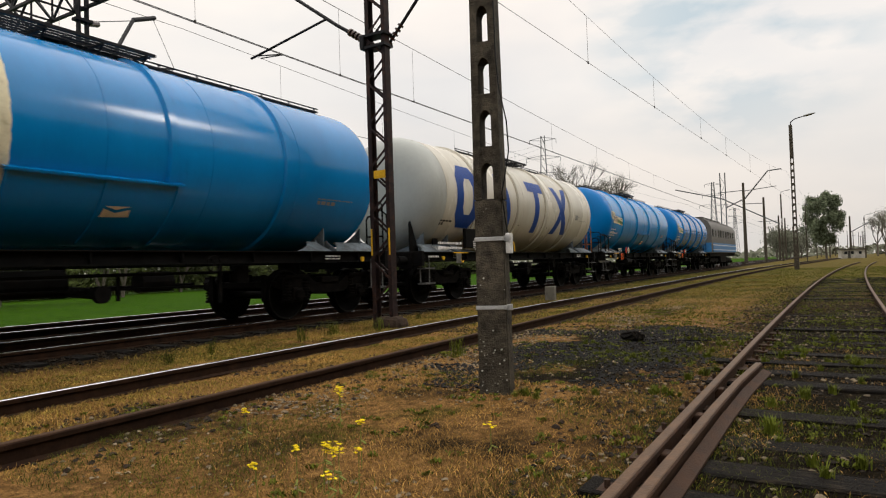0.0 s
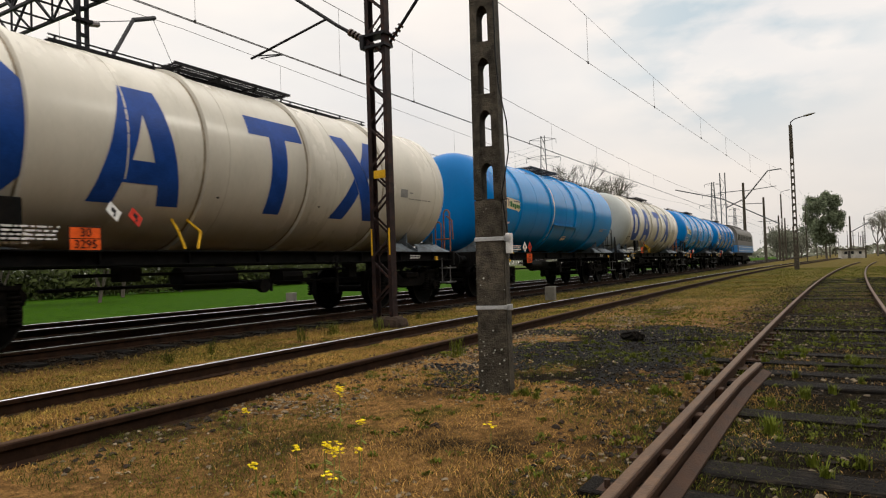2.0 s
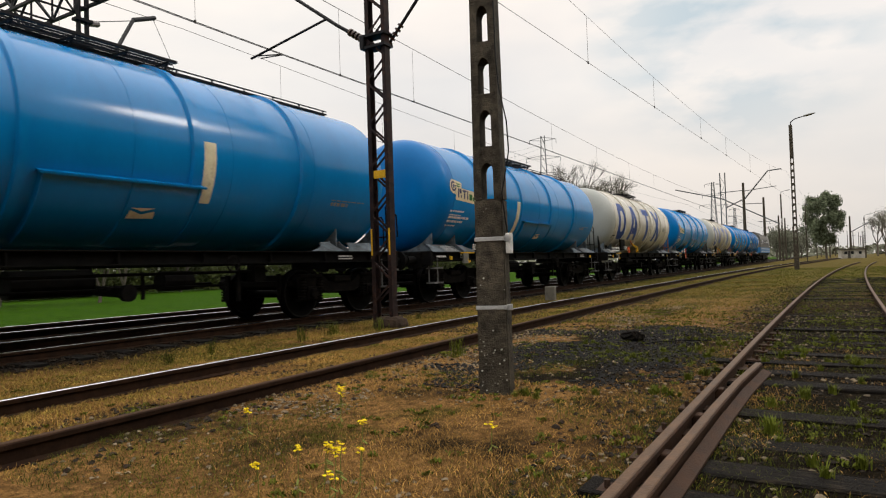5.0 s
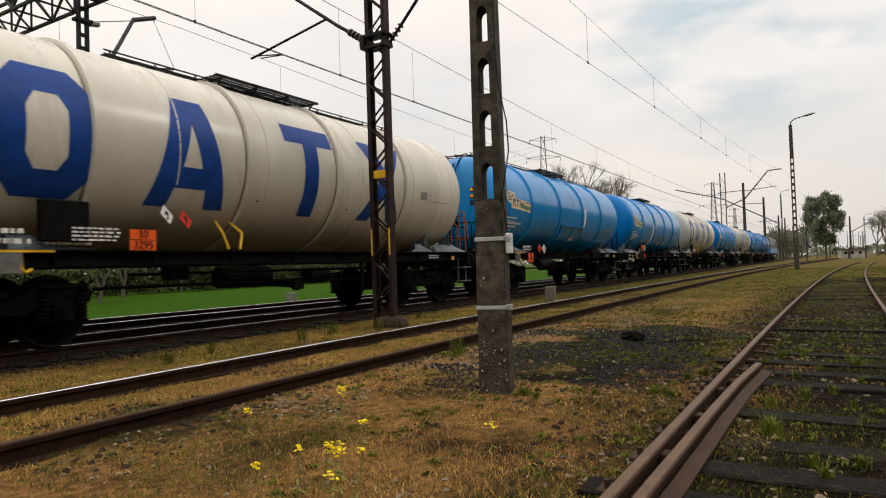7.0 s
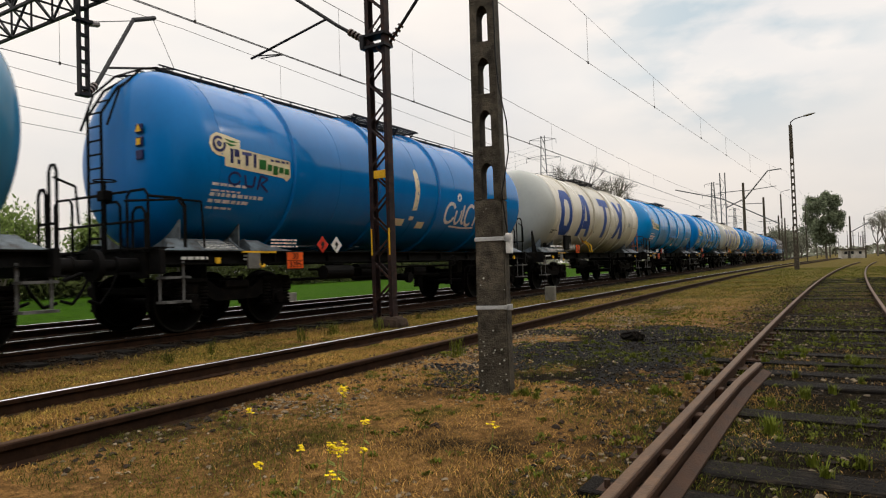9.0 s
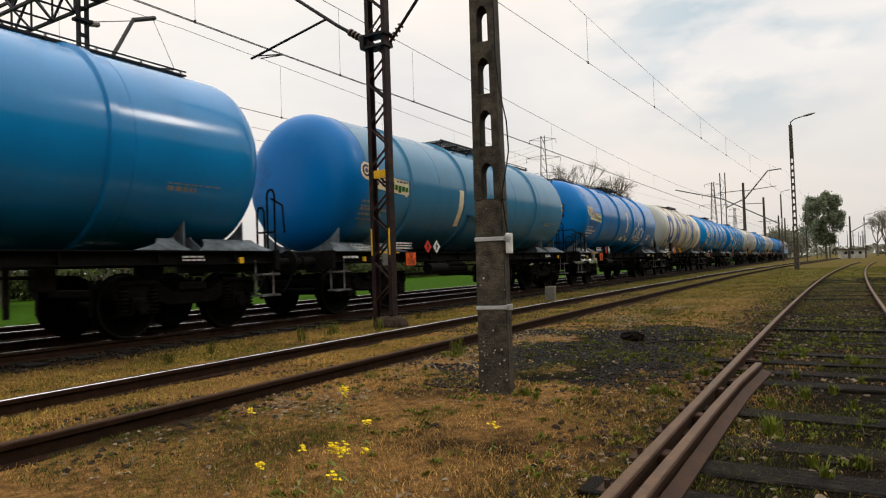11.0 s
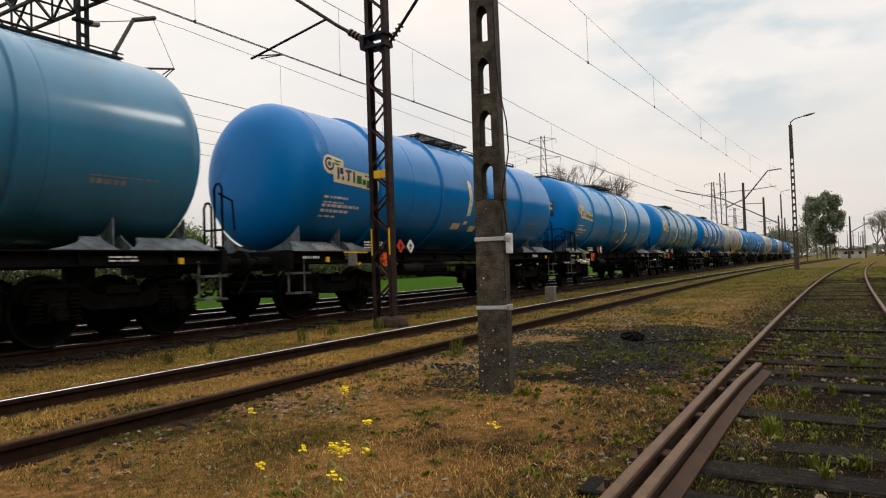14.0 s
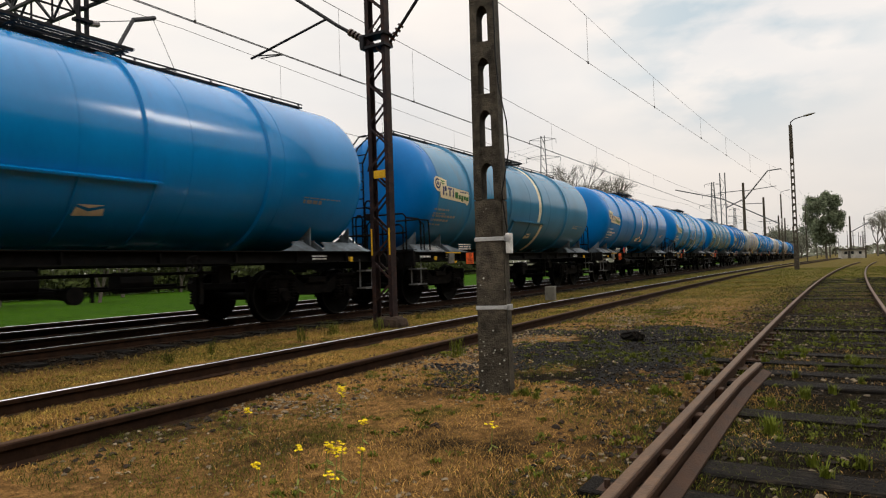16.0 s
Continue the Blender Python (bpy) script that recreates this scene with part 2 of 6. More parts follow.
def ground_material():
    m = bpy.data.materials.new("yard_ground")
    m.use_nodes = True
    n, l = m.node_tree.nodes, m.node_tree.links
    p = n["Principled BSDF"]
    p.inputs["Roughness"].default_value, p.inputs["Specular IOR Level"].default_value = 0.95, 0.03
    tc = n.new("ShaderNodeTexCoord")

    def tex(scale, detail=6, rough=0.6):
        t = n.new("ShaderNodeTexNoise")
        t.inputs["Scale"].default_value, t.inputs["Detail"].default_value, t.inputs["Roughness"].default_value = scale, detail, rough
        l.new(tc.outputs["Object"], t.inputs["Vector"])
        return t.outputs["Fac"]

    def ramp(fac, *stops):
        r = n.new("ShaderNodeValToRGB")
        while len(r.color_ramp.elements) < len(stops):
            r.color_ramp.elements.new(0.5)
        for e, (pos, c) in zip(r.color_ramp.elements, stops):
            e.position, e.color = pos, (*c, 1) if len(c) == 3 else c
        l.new(fac, r.inputs["Fac"])
        return r.outputs["Color"]

    def mix(fac, a, b):
        x = n.new("ShaderNodeMixRGB")
        l.new(fac, x.inputs["Fac"])
        for sock, v in ((x.inputs["Color1"], a), (x.inputs["Color2"], b)):
            if isinstance(v, tuple):
                sock.default_value = (*v, 1)
            else:
                l.new(v, sock)
        return x.outputs["Color"]

    soil = ramp(tex(3.5, 8, 0.7), (0.3, (0.010, 0.007, 0.004)), (0.5, (0.032, 0.021, 0.009)), (0.7, (0.11, 0.065, 0.022)))
    green = ramp(tex(9, 6), (0.3, (0.012, 0.014, 0.002)), (0.7, (0.066, 0.066, 0.009)))
    straw = ramp(tex(14, 6), (0.3, (0.08, 0.042, 0.014)), (0.7, (0.28, 0.155, 0.054)))
    base = mix(ramp(tex(0.8, 7, 0.65), (0.38, (0, 0, 0)), (0.52, (1, 1, 1))), soil, straw)
    base = mix(ramp(tex(0.55, 7, 0.7), (0.57, (0, 0, 0)), (0.68, (1, 1, 1))), base, green)
    olive = ramp(tex(6, 7, 0.7), (0.3, (0.020, 0.023, 0.005)), (0.7, (0.11, 0.100, 0.024)))
    grain = ramp(tex(90, 5, 0.75), (0.35, (0.25, 0.25, 0.25)), (0.65, (1.8, 1.8, 1.8)))
    mul = n.new("ShaderNodeMixRGB")
    mul.blend_type = "MULTIPLY"
    mul.inputs["Fac"].default_value = 0.8
    l.new(base, mul.inputs["Color1"])
    l.new(grain, mul.inputs["Color2"])
    # zones across the tracks: ballast of the main tracks, lawn beyond, far fields
    sep = n.new("ShaderNodeSeparateXYZ")
    l.new(tc.outputs["Object"], sep.inputs["Vector"])

    def zone(axis, a, b, wobble=0.6):
        w = n.new("ShaderNodeMath")
        w.operation = "MULTIPLY_ADD"
        l.new(tex(1.6, 6), w.inputs[0])
        w.inputs[1].default_value = wobble
        l.new(sep.outputs[axis], w.inputs[2])
        r = n.new("ShaderNodeMapRange")
        r.inputs["From Min"].default_value, r.inputs["From Max"].default_value = a + wobble / 2, b + wobble / 2
        l.new(w.outputs[0], r.inputs["Value"])
        return r.outputs["Result"]

    # ballast coloured near black, with the train's shade painted in
    ballast = ramp(tex(22, 8, 0.7), (0.3, (0.004, 0.0035, 0.003)), (0.7, (0.016, 0.013, 0.010)))
    lawn = ramp(tex(2.5, 8, 0.7), (0.3, (0.012, 0.040, 0.0006)), (0.7, (0.034, 0.084, 0.001)))
    path = ramp(tex(5, 6), (0.3, (0.13, 0.11, 0.085)), (0.7, (0.25, 0.22, 0.18)))
    far = n.new("ShaderNodeMath")
    far.operation = "MULTIPLY"
    far.inputs[1].default_value = 0.75
    l.new(zone("X", 9, 26, 6), far.inputs[0])
    c = mix(far.outputs[0], mul.outputs["Color"], olive)
    cinder = ramp(tex(7, 8, 0.75), (0.3, (0.004, 0.0035, 0.0025)), (0.55, (0.012, 0.009, 0.005)), (0.74, (0.055, 0.038, 0.017)))
    near_zone = n.new("ShaderNodeMath")
    near_zone.operation = "SUBTRACT"
    near_zone.inputs[0].default_value = 1.0
    l.new(zone("Y", 0.7, 2.2, 1.8), near_zone.inputs[1])
    fade = n.new("ShaderNodeMath")
    fade.operation = "SUBTRACT"
    fade.use_clamp = True
    l.new(near_zone.outputs[0], fade.inputs[0])
    l.new(zone("X", 12, 30, 4), fade.inputs[1])
    c = mix(fade.outputs[0], c, cinder)
    # bare slag patch, ragged at its edge
    shift = n.new("ShaderNodeMapping")
    shift.inputs["Location"].default_value, shift.inputs["Scale"].default_value = (-SLAG[0] / SLAG[2], -SLAG[1] / SLAG[3], 0), (1 / SLAG[2], 1 / SLAG[3], 0)
    l.new(tc.outputs["Object"], shift.inputs["Vector"])
    dist = n.new("ShaderNodeVectorMath")
    dist.operation = "LENGTH"
    l.new(shift.outputs["Vector"], dist.inputs[0])
    ragged = n.new("ShaderNodeMath")
    ragged.operation = "MULTIPLY_ADD"
    l.new(tex(1.3, 7, 0.7), ragged.inputs[0])
    ragged.inputs[1].default_value = 2.4
    l.new(dist.outputs["Value"], ragged.inputs[2])
    patch = n.new("ShaderNodeMapRange")
    patch.inputs["From Min"].default_value, patch.inputs["From Max"].default_value = 1.95, 2.20
    patch.inputs["To Min"].default_value, patch.inputs["To Max"].default_value = 1.0, 0.0
    l.new(ragged.outputs[0], patch.inputs["Value"])
    c = mix(patch.outputs["Result"], c, cinder)
    c = mix(zone("Y", 7.95, 8.45), c, ballast)
    c = mix(zone("Y", 14.4, 14.7, 0.3), c, path)
    c = mix(zone("Y", 15.3, 15.8, 0.8), c, lawn)
    field = ramp(tex(0.08, 6), (0.35, (0.035, 0.06, 0.010)), (0.65, (0.07, 0.085, 0.02)))
    c = mix(zone("Y", 46, 60, 6), c, field)
    l.new(c, p.inputs["Base Color"])
    b = n.new("ShaderNodeBump")
    b.inputs["Strength"].default_value, b.inputs["Distance"].default_value = 0.9, 0.04
    l.new(tex(45, 6, 0.7), b.inputs["Height"])
    l.new(b.outputs["Normal"], p.inputs["Normal"])
    return m


M["ground"] = ground_material()


# ---- mesh helpers ----
def add_box(bm, c, s, rot=None, bevel=0.0):
    vs = bmesh.ops.create_cube(bm, size=1.0)["verts"]
    m = Matrix.Translation(c) @ (rot.to_4x4() if rot else Matrix.Identity(4)) @ Matrix.Diagonal((*s, 1))
    bmesh.ops.transform(bm, matrix=m, verts=vs)
    if bevel:
        es = list({e for v in vs for e in v.link_edges})
        bmesh.ops.bevel(bm, geom=es, offset=bevel, segments=2, profile=0.5, affect="EDGES")


def add_rod(bm, a, b, r, seg=8, r2=None):
    a, b = Vector(a), Vector(b)
    d = b - a
    if d.length < 1e-6:
        return
    q = d.to_track_quat("Z", "Y").to_matrix().to_4x4()
    bmesh.ops.create_cone(bm, cap_ends=True, segments=seg, radius1=r, radius2=r if r2 is None else r2, depth=d.length, matrix=Matrix.Translation((a + b) / 2) @ q)


def add_bar(bm, a, b, w, h):
    """A rectangular bar from a to b, w across, h the other way."""
    a, b = Vector(a), Vector(b)
    d = b - a
    q = d.to_track_quat("Z", "Y").to_matrix()
    add_box(bm, (a + b) / 2, (w, h, d.length), q)


def add_tube(bm, pts, r, seg=6):
    for a, b in zip(pts, pts[1:]):
        add_rod(bm, a, b, r, seg)


def add_prism(bm, poly, y0, y1, axis="y"):
    """A flat outline (u, v) given thickness between y0 and y1."""
    mk = {"y": lambda u, v, w: (u, w, v), "x": lambda u, v, w: (w, u, v), "z": lambda u, v, w: (u, v, w)}[axis]
    lo = [bm.verts.new(mk(u, v, y0)) for u, v in poly]
    hi = [bm.verts.new(mk(u, v, y1)) for u, v in poly]
    bm.faces.new(lo)
    bm.faces.new(hi[::-1])
    for i in range(len(poly)):
        j = (i + 1) % len(poly)
        bm.faces.new((lo[j], lo[i], hi[i], hi[j]))


def sweep(bm, path, profile):
    """A profile (across, up) carried along a path of points in plan; across points to the left of the way."""
    rings = []
    for i, p in enumerate(path):
        d = (Vector(path[min(i + 1, len(path) - 1)]) - Vector(path[max(i - 1, 0)])).normalized()
        side = Vector((-d.y, d.x, 0)).normalized()
        rings.append([bm.verts.new(Vector(p) + side * u + Vector((0, 0, v))) for u, v in profile])
    k = len(profile)
    for a, b in zip(rings, rings[1:]):
        for i in range(k):
            j = (i + 1) % k
            bm.faces.new((a[i], a[j], b[j], b[i]))
    bm.faces.new(rings[0][::-1])
    bm.faces.new(rings[-1])


def lathe(bm, prof, seg=48, centre=(0, 0, 0)):
    """A profile of (x, radius) turned about the x axis."""
    rings = []
    for x, r in prof:
        rings.append([bm.verts.new((centre[0] + x, centre[1] + r * math.cos(2 * math.pi * i / seg), centre[2] + r * math.sin(2 * math.pi * i / seg))) for i in range(seg)] if r > 1e-5 else [bm.verts.new((centre[0] + x, centre[1], centre[2]))])
    for a, b in zip(rings, rings[1:]):
        for i in range(seg):
            j = (i + 1) % seg
            f = [a[i % len(a)], a[j % len(a)], b[j % len(b)], b[i % len(b)]]
            f = list(dict.fromkeys(f))
            if len(f) > 2:
                bm.faces.new(f)


CACHE = {}


def mesh_of(name, bm, material, smooth=False):
    bmesh.ops.recalc_face_normals(bm, faces=bm.faces)
    me = bpy.data.meshes.new(name)
    bm.to_mesh(me)
    bm.free()
    me.materials.append(material)
    if smooth:
        me.polygons.foreach_set("use_smooth", [True] * len(me.polygons))
        me.set_sharp_from_angle(angle=radians(38))
    return me


def part(name, bm, material, parent=None, label="", smooth=False):
    me = bm if isinstance(bm, bpy.types.Mesh) else mesh_of(name, bm, material, smooth)
    ob = new(name, me)
    if parent:
        ob.parent = parent
    if label:
        ob["label"] = label
    return ob


def shared(key, build, material, smooth=False):
    """The mesh under that key, built on first use."""
    if key not in CACHE:
        bm = bmesh.new()
        build(bm)
        CACHE[key] = mesh_of(key[0] if isinstance(key, tuple) else key, bm, material, smooth)
    return CACHE[key]


def thing(name, label, category, group="", m=None):
    ob = new(name)
    ob.empty_display_size = 0.2
    tagged(ob, label, category, group)
    if m is not None:
        ob.matrix_basis = m
    return ob


def stuff(name, verts, faces, material, label, category, mats=None):
    me = bpy.data.meshes.new(name)
    me.from_pydata(verts, [], faces)
    me.materials.append(material)
    me.update()
    return tagged(new(name, me), label, category, kind="stuff")


# ---- ground and tracks ----
def bed_height(x, y):
    """Height of the ground: nearly level yard, a low ballast bed under the main tracks, a dip and lawn beyond."""
    h = 0.03 * noise.noise((x * 0.35, y * 0.35, 1.0)) + 0.018 * noise.noise((x * 1.7, y * 1.7, 4.0)) + 0.008 * noise.noise((x * 6, y * 6, 9.0))
    k = min(1, max(0, (y - 7.9) / 0.6)) * (1 - min(1, max(0, (y - 14.6) / 1.0)))
    h = h * (1 - k) + k * 0.055
    if y > 14.6:
        h -= 0.10 * min(1, (y - 14.6) / 1.5)
    return h


def spread(near_a, near_b, step, far_a, far_b):
    vals = list(np.arange(near_a, near_b, step))
    d, v = step, near_b
    while v < far_b:
        vals.append(v)
        d *= 1.35
        v += d
    vals.append(far_b)
    d, v = step, near_a
    while v > far_a:
        d *= 1.35
        v -= d
        vals.insert(0, max(v, far_a))
    return vals


def build_ground():
    xs, ys = spread(1.0, 17.0, 0.11, -2500, 3500), spread(-2.5, 9.0, 0.11, -3000, 3000)
    verts = [(x, y, bed_height(x, y) if abs(x) < 200 else -0.05) for x in xs for y in ys]
    k = len(ys)
    faces = [(i * k + j, (i + 1) * k + j, (i + 1) * k + j + 1, i * k + j + 1) for i in range(len(xs) - 1) for j in range(k - 1)]
    me = bpy.data.meshes.new("ground")
    me.from_pydata(verts, [], faces)
    me.materials.append(M["ground"])
    me.polygons.foreach_set("use_smooth", [True] * len(me.polygons))
    tagged(new("ground", me), "railway yard ground with soil, dry grass, moss and lawn", "ground", kind="structure")


RAIL_PROFILE = [(-0.062, 0.0), (0.062, 0.0), (0.062, 0.010), (0.012, 0.026), (0.010, 0.098), (0.033, 0.110), (0.035, 0.138), (0.028, 0.146), (-0.028, 0.146), (-0.035, 0.138), (-0.033, 0.110), (-0.010, 0.098), (-0.012, 0.026), (-0.062, 0.010)]
HEAD_PROFILE = [(-0.027, 0.1455), (-0.030, 0.142), (0.030, 0.142), (0.027, 0.1455), (0.021, 0.1498), (-0.021, 0.1498)]


def rail(path, track, head, label, side="rust"):
    bm = bmesh.new()
    sweep(bm, path, RAIL_PROFILE)
    ob = part("rail", bm, M[side], track, label)
    bm = bmesh.new()
    sweep(bm, path, HEAD_PROFILE)
    part("running_surface", bm, head, ob)
    return ob


def track_two(x):
    """Centre line of the siding: nearly straight, then bending away to the right."""
    return 4.92 + 0.0195 * x - 0.00045 * x * x if x < 100 else 2.37 - 0.060 * (x - 100)


def track_three(x):
    """Centre line of the overgrown track, a long easy curve."""
    return 0.10 - 0.004 * x - 0.00048 * x * x


def plan_path(f, off, z, xs):
    out = []
    for x in xs:
        d = (f(x + 0.5) - f(x - 0.5))
        out.append((x - off * d / math.hypot(1, d), f(x) + off / math.hypot(1, d), z))
    return out


def sleeper_mesh(key, length, width, height, seed):
    def build(bm):
        rnd = random.Random(seed)
        add_box(bm, (0, 0, height / 2), (width, length, height), bevel=0.012)
        for v in bm.verts:
            v.co.x += 0.012 * math.sin(v.co.y * 5 + seed) + rnd.uniform(-0.006, 0.006)
            v.co.z += rnd.uniform(-0.008, 0.004)
    return shared(("sleeper", key, seed), build, M["sleeper"] if key == "wood" else M["sleeper_far"])


def build_tracks():
    # main tracks
    for name, yc, lab in (("track_1", YC, "main line track with polished rails on dark ballast"), ("track_2", YB, "second main line track on dark ballast")):
        t = tagged(new(name), lab, "railway track", kind="structure")
        for off in (-0.7525, 0.7525):
            rail([(x, yc + off, RAIL - 0.15) for x in (-30, 40, 120, 260, 500)], t, M["rail_main"], "steel rail with polished head", "rail_side_main")
        for i in range(70):
            ob = part("sleeper", sleeper_mesh("far", 2.5, 0.26, 0.06, i % 3), None, t)
            ob.matrix_basis = pose(-2 + i * 0.62, yc, 0.015)
    # siding beside them
    t = tagged(new("track_3"), "grass-grown siding with one polished and one rusty rail", "railway track", kind="structure")
    xs = [-6, -2, 0, 2, 4, 6, 8, 10, 13, 16, 20, 25, 30, 36, 42, 50, 58, 66, 75, 85, 95, 110, 130, 150, 175, 200]
    rail(plan_path(track_two, 0.7525, 0.0, xs), t, M["rail_shiny"], "steel rail with polished head", "rail_side_main")
    rail(plan_path(track_two, -0.7525, 0.0, xs), t, M["rail_dark"], "dull rusty steel rail", "rail_side_main")
    # the overgrown track by the camera
    t = tagged(new("track_4"), "overgrown rusty siding on tarred wooden sleepers", "railway track", kind="structure")
    xs = [0.6, 2, 4, 6, 8, 10, 12, 14, 17, 20, 23, 26, 30, 34, 38, 43, 48, 54, 60, 68, 76, 85]
    rail(plan_path(track_three, 0.7525, -0.03, xs), t, M["rail_worn"], "rusty steel rail")
    rail(plan_path(track_three, -0.7525, -0.03, xs), t, M["rail_worn"], "rusty steel rail")
    # guard rail beside the left rail, flared away at its end
    bm = bmesh.new()
    guard = [(0.9, 0.735, -0.03), (3.0, 0.715, -0.03), (4.6, 0.69, -0.03), (5.6, 0.66, -0.03), (6.6, 0.60, -0.03)]
    sweep(bm, guard, RAIL_PROFILE)
    for x in (2.6, 3.55, 4.5, 5.45):
        add_box(bm, (x, 0.79, 0.04), (0.10, 0.09, 0.08), bevel=0.01)
    g = part("guard_rail", bm, M["rust"], t, "rusty guard rail bolted beside the running rail")
    bm = bmesh.new()
    sweep(bm, guard, HEAD_PROFILE)
    part("running_surface", bm, M["rail_worn"], g)
    bm = bmesh.new()
    sweep(bm, [(x, y - 0.03, 0.0) for x, y, _ in guard], [(-0.075, 0.020), (-0.075, 0.034), (-0.010, 0.066), (-0.010, 0.052)])
    part("guard_flange", bm, M["rust"], g, "flat rusty flange of the guard rail")
    rnd = random.Random(5)
    for i in range(52):
        x = 1.7 + i * 0.64 + rnd.uniform(-0.05, 0.05)
        ob = part("sleeper", sleeper_mesh("wood", 2.45, 0.25, 0.14, i % 4), None, t)
        ob.matrix_basis = pose(x, track_three(x) - 0.26 + rnd.uniform(-0.08, 0.08), -0.124 + rnd.uniform(-0.02, 0.012), 0, 0, rnd.uniform(-1.5, 1.5))
        for side in (-1, 1):
            def chair(bm):
                add_box(bm, (0, 0, 0.01), (0.16, 0.30, 0.02))
                for dy in (-0.11, 0.11):
                    add_rod(bm, (0, dy, 0.0), (0, dy, 0.06), 0.016, 6)
            if i < 14:
                pl = part("rail_plate", shared("rail_plate", chair, M["rust"]), None, t)
                pl.matrix_basis = pose(x, track_three(x) + side * 0.7525, 0.008)


build_ground()
build_tracks()


# ---- wagons ----
def on_tank(x, u, lift=0.0, side=-1):
    a = u / TANK_R
    r = TANK_R + lift
    return (x, side * r * math.cos(a), TANK_Z + r * math.sin(a))


def decal(name, polys, material, parent, lift=0.004, label="", thick=0.0):
    """Flat outlines (x along the tank, u around it) laid on the tank's near side."""
    bm = bmesh.new()
    for poly in polys:
        bm.faces.new([bm.verts.new((x, u, 0)) for x, u in poly])
    bmesh.ops.triangulate(bm, faces=bm.faces)
    lo, hi = min(v.co.y for v in bm.verts), max(v.co.y for v in bm.verts)
    for k in range(1, int((hi - lo) / 0.09) + 1):
        bmesh.ops.bisect_plane(bm, geom=bm.verts[:] + bm.edges[:] + bm.faces[:], plane_co=(0, lo + k * 0.09, 0), plane_no=(0, 1, 0))
    for v in bm.verts:
        v.co = on_tank(v.co.x, v.co.y, lift)
    me = bpy.data.meshes.new(name)
    bm.to_mesh(me)
    bm.free()
    me.materials.append(material)
    for p in me.polygons:
        p.use_smooth = True
    return part(name, me, None, parent, label)


def rect(x0, u0, x1, u1):
    return [(x0, u0), (x1, u0), (x1, u1), (x0, u1)]


def ring_band(bm, x, w, t, a0=-math.pi, a1=math.pi, seg=56, bevel=0.25):
    """A hoop round the tank between two angles."""
    full = a1 - a0 > 6.28
    sec = [(x - w / 2, 0.0), (x - w / 2 * (1 - bevel), t), (x + w / 2 * (1 - bevel), t), (x + w / 2, 0.0)]
    rings = []
    n = seg if full else seg + 1
    for i in range(n):
        a = a0 + (a1 - a0) * i / seg
        rings.append([bm.verts.new(on_tank(sx, a * TANK_R, st - 0.004)) for sx, st in sec])
    for i in range(seg):
        p, q = rings[i], rings[(i + 1) % n]
        for j in range(3):
            bm.faces.new((p[j], p[j + 1], q[j + 1], q[j]))


def head_profile(cyl, depth, n=12):
    """Half of a tank's outline from the middle to the end: cylinder, knuckle, dish."""
    out = []
    for i in range(n + 1):
        a = i / n * math.pi / 2
        out.append((cyl + depth * math.sin(a) ** 0.9, TANK_R * math.cos(a) ** 0.62 if i < n else 0.0))
    return out


DISH = 0.60


def build_shell(bm):
    prof = [(-5.48, TANK_R), (5.48, TANK_R)]
    lathe(bm, prof, 72, (0, 0, TANK_Z))


def build_head(sign):
    def go(bm):
        prof = [(5.48, TANK_R), (5.60, TANK_R)] + head_profile(5.71, DISH, 14)
        lathe(bm, [(sign * x, r) for x, r in prof], 72, (0, 0, TANK_Z))
    return go


def build_solebar(bm):
    # channel with flanges
    add_box(bm, (0, 0, 1.155), (12.9, 0.02, 0.20))
    add_box(bm, (0, -0.045, 1.25), (12.9, 0.11, 0.018))
    add_box(bm, (0, -0.045, 1.06), (12.9, 0.11, 0.018))
    for i in range(9):
        add_box(bm, (-5.6 + i * 1.4, -0.04, 1.155), (0.02, 0.08, 0.18))


def build_end_sill(bm):
    add_box(bm, (0, 0, 1.10), (0.10, 2.7, 0.36), bevel=0.015)
    for y in (-0.875, 0.875):
        add_box(bm, (0.05, y, 1.06), (0.06, 0.40, 0.40), bevel=0.02)


def build_buffer(bm):
    add_rod(bm, (0.0, 0, 1.06), (0.33, 0, 1.06), 0.105, 16)
    add_rod(bm, (0.30, 0, 1.06), (0.345, 0, 1.06), 0.125, 16)
    add_rod(bm, (0.33, 0, 1.06), (0.60, 0, 1.06), 0.080, 16)
    add_rod(bm, (0.595, 0, 1.06), (0.635, 0, 1.06), 0.225, 20)


def build_coupler(bm):
    add_rod(bm, (-0.1, 0, 1.02), (0.30, 0, 0.98), 0.035, 8)
    add_rod(bm, (0.30, 0, 0.98), (0.62, 0, 0.86), 0.03, 8)
    add_rod(bm, (0.2, -0.14, 0.94), (0.2, 0.14, 0.94), 0.04, 8)


def build_hose(bm):
    add_tube(bm, [(0, 0, 0.95), (0.12, 0, 0.70), (0.28, 0, 0.50), (0.46, 0, 0.56)], 0.024, 6)


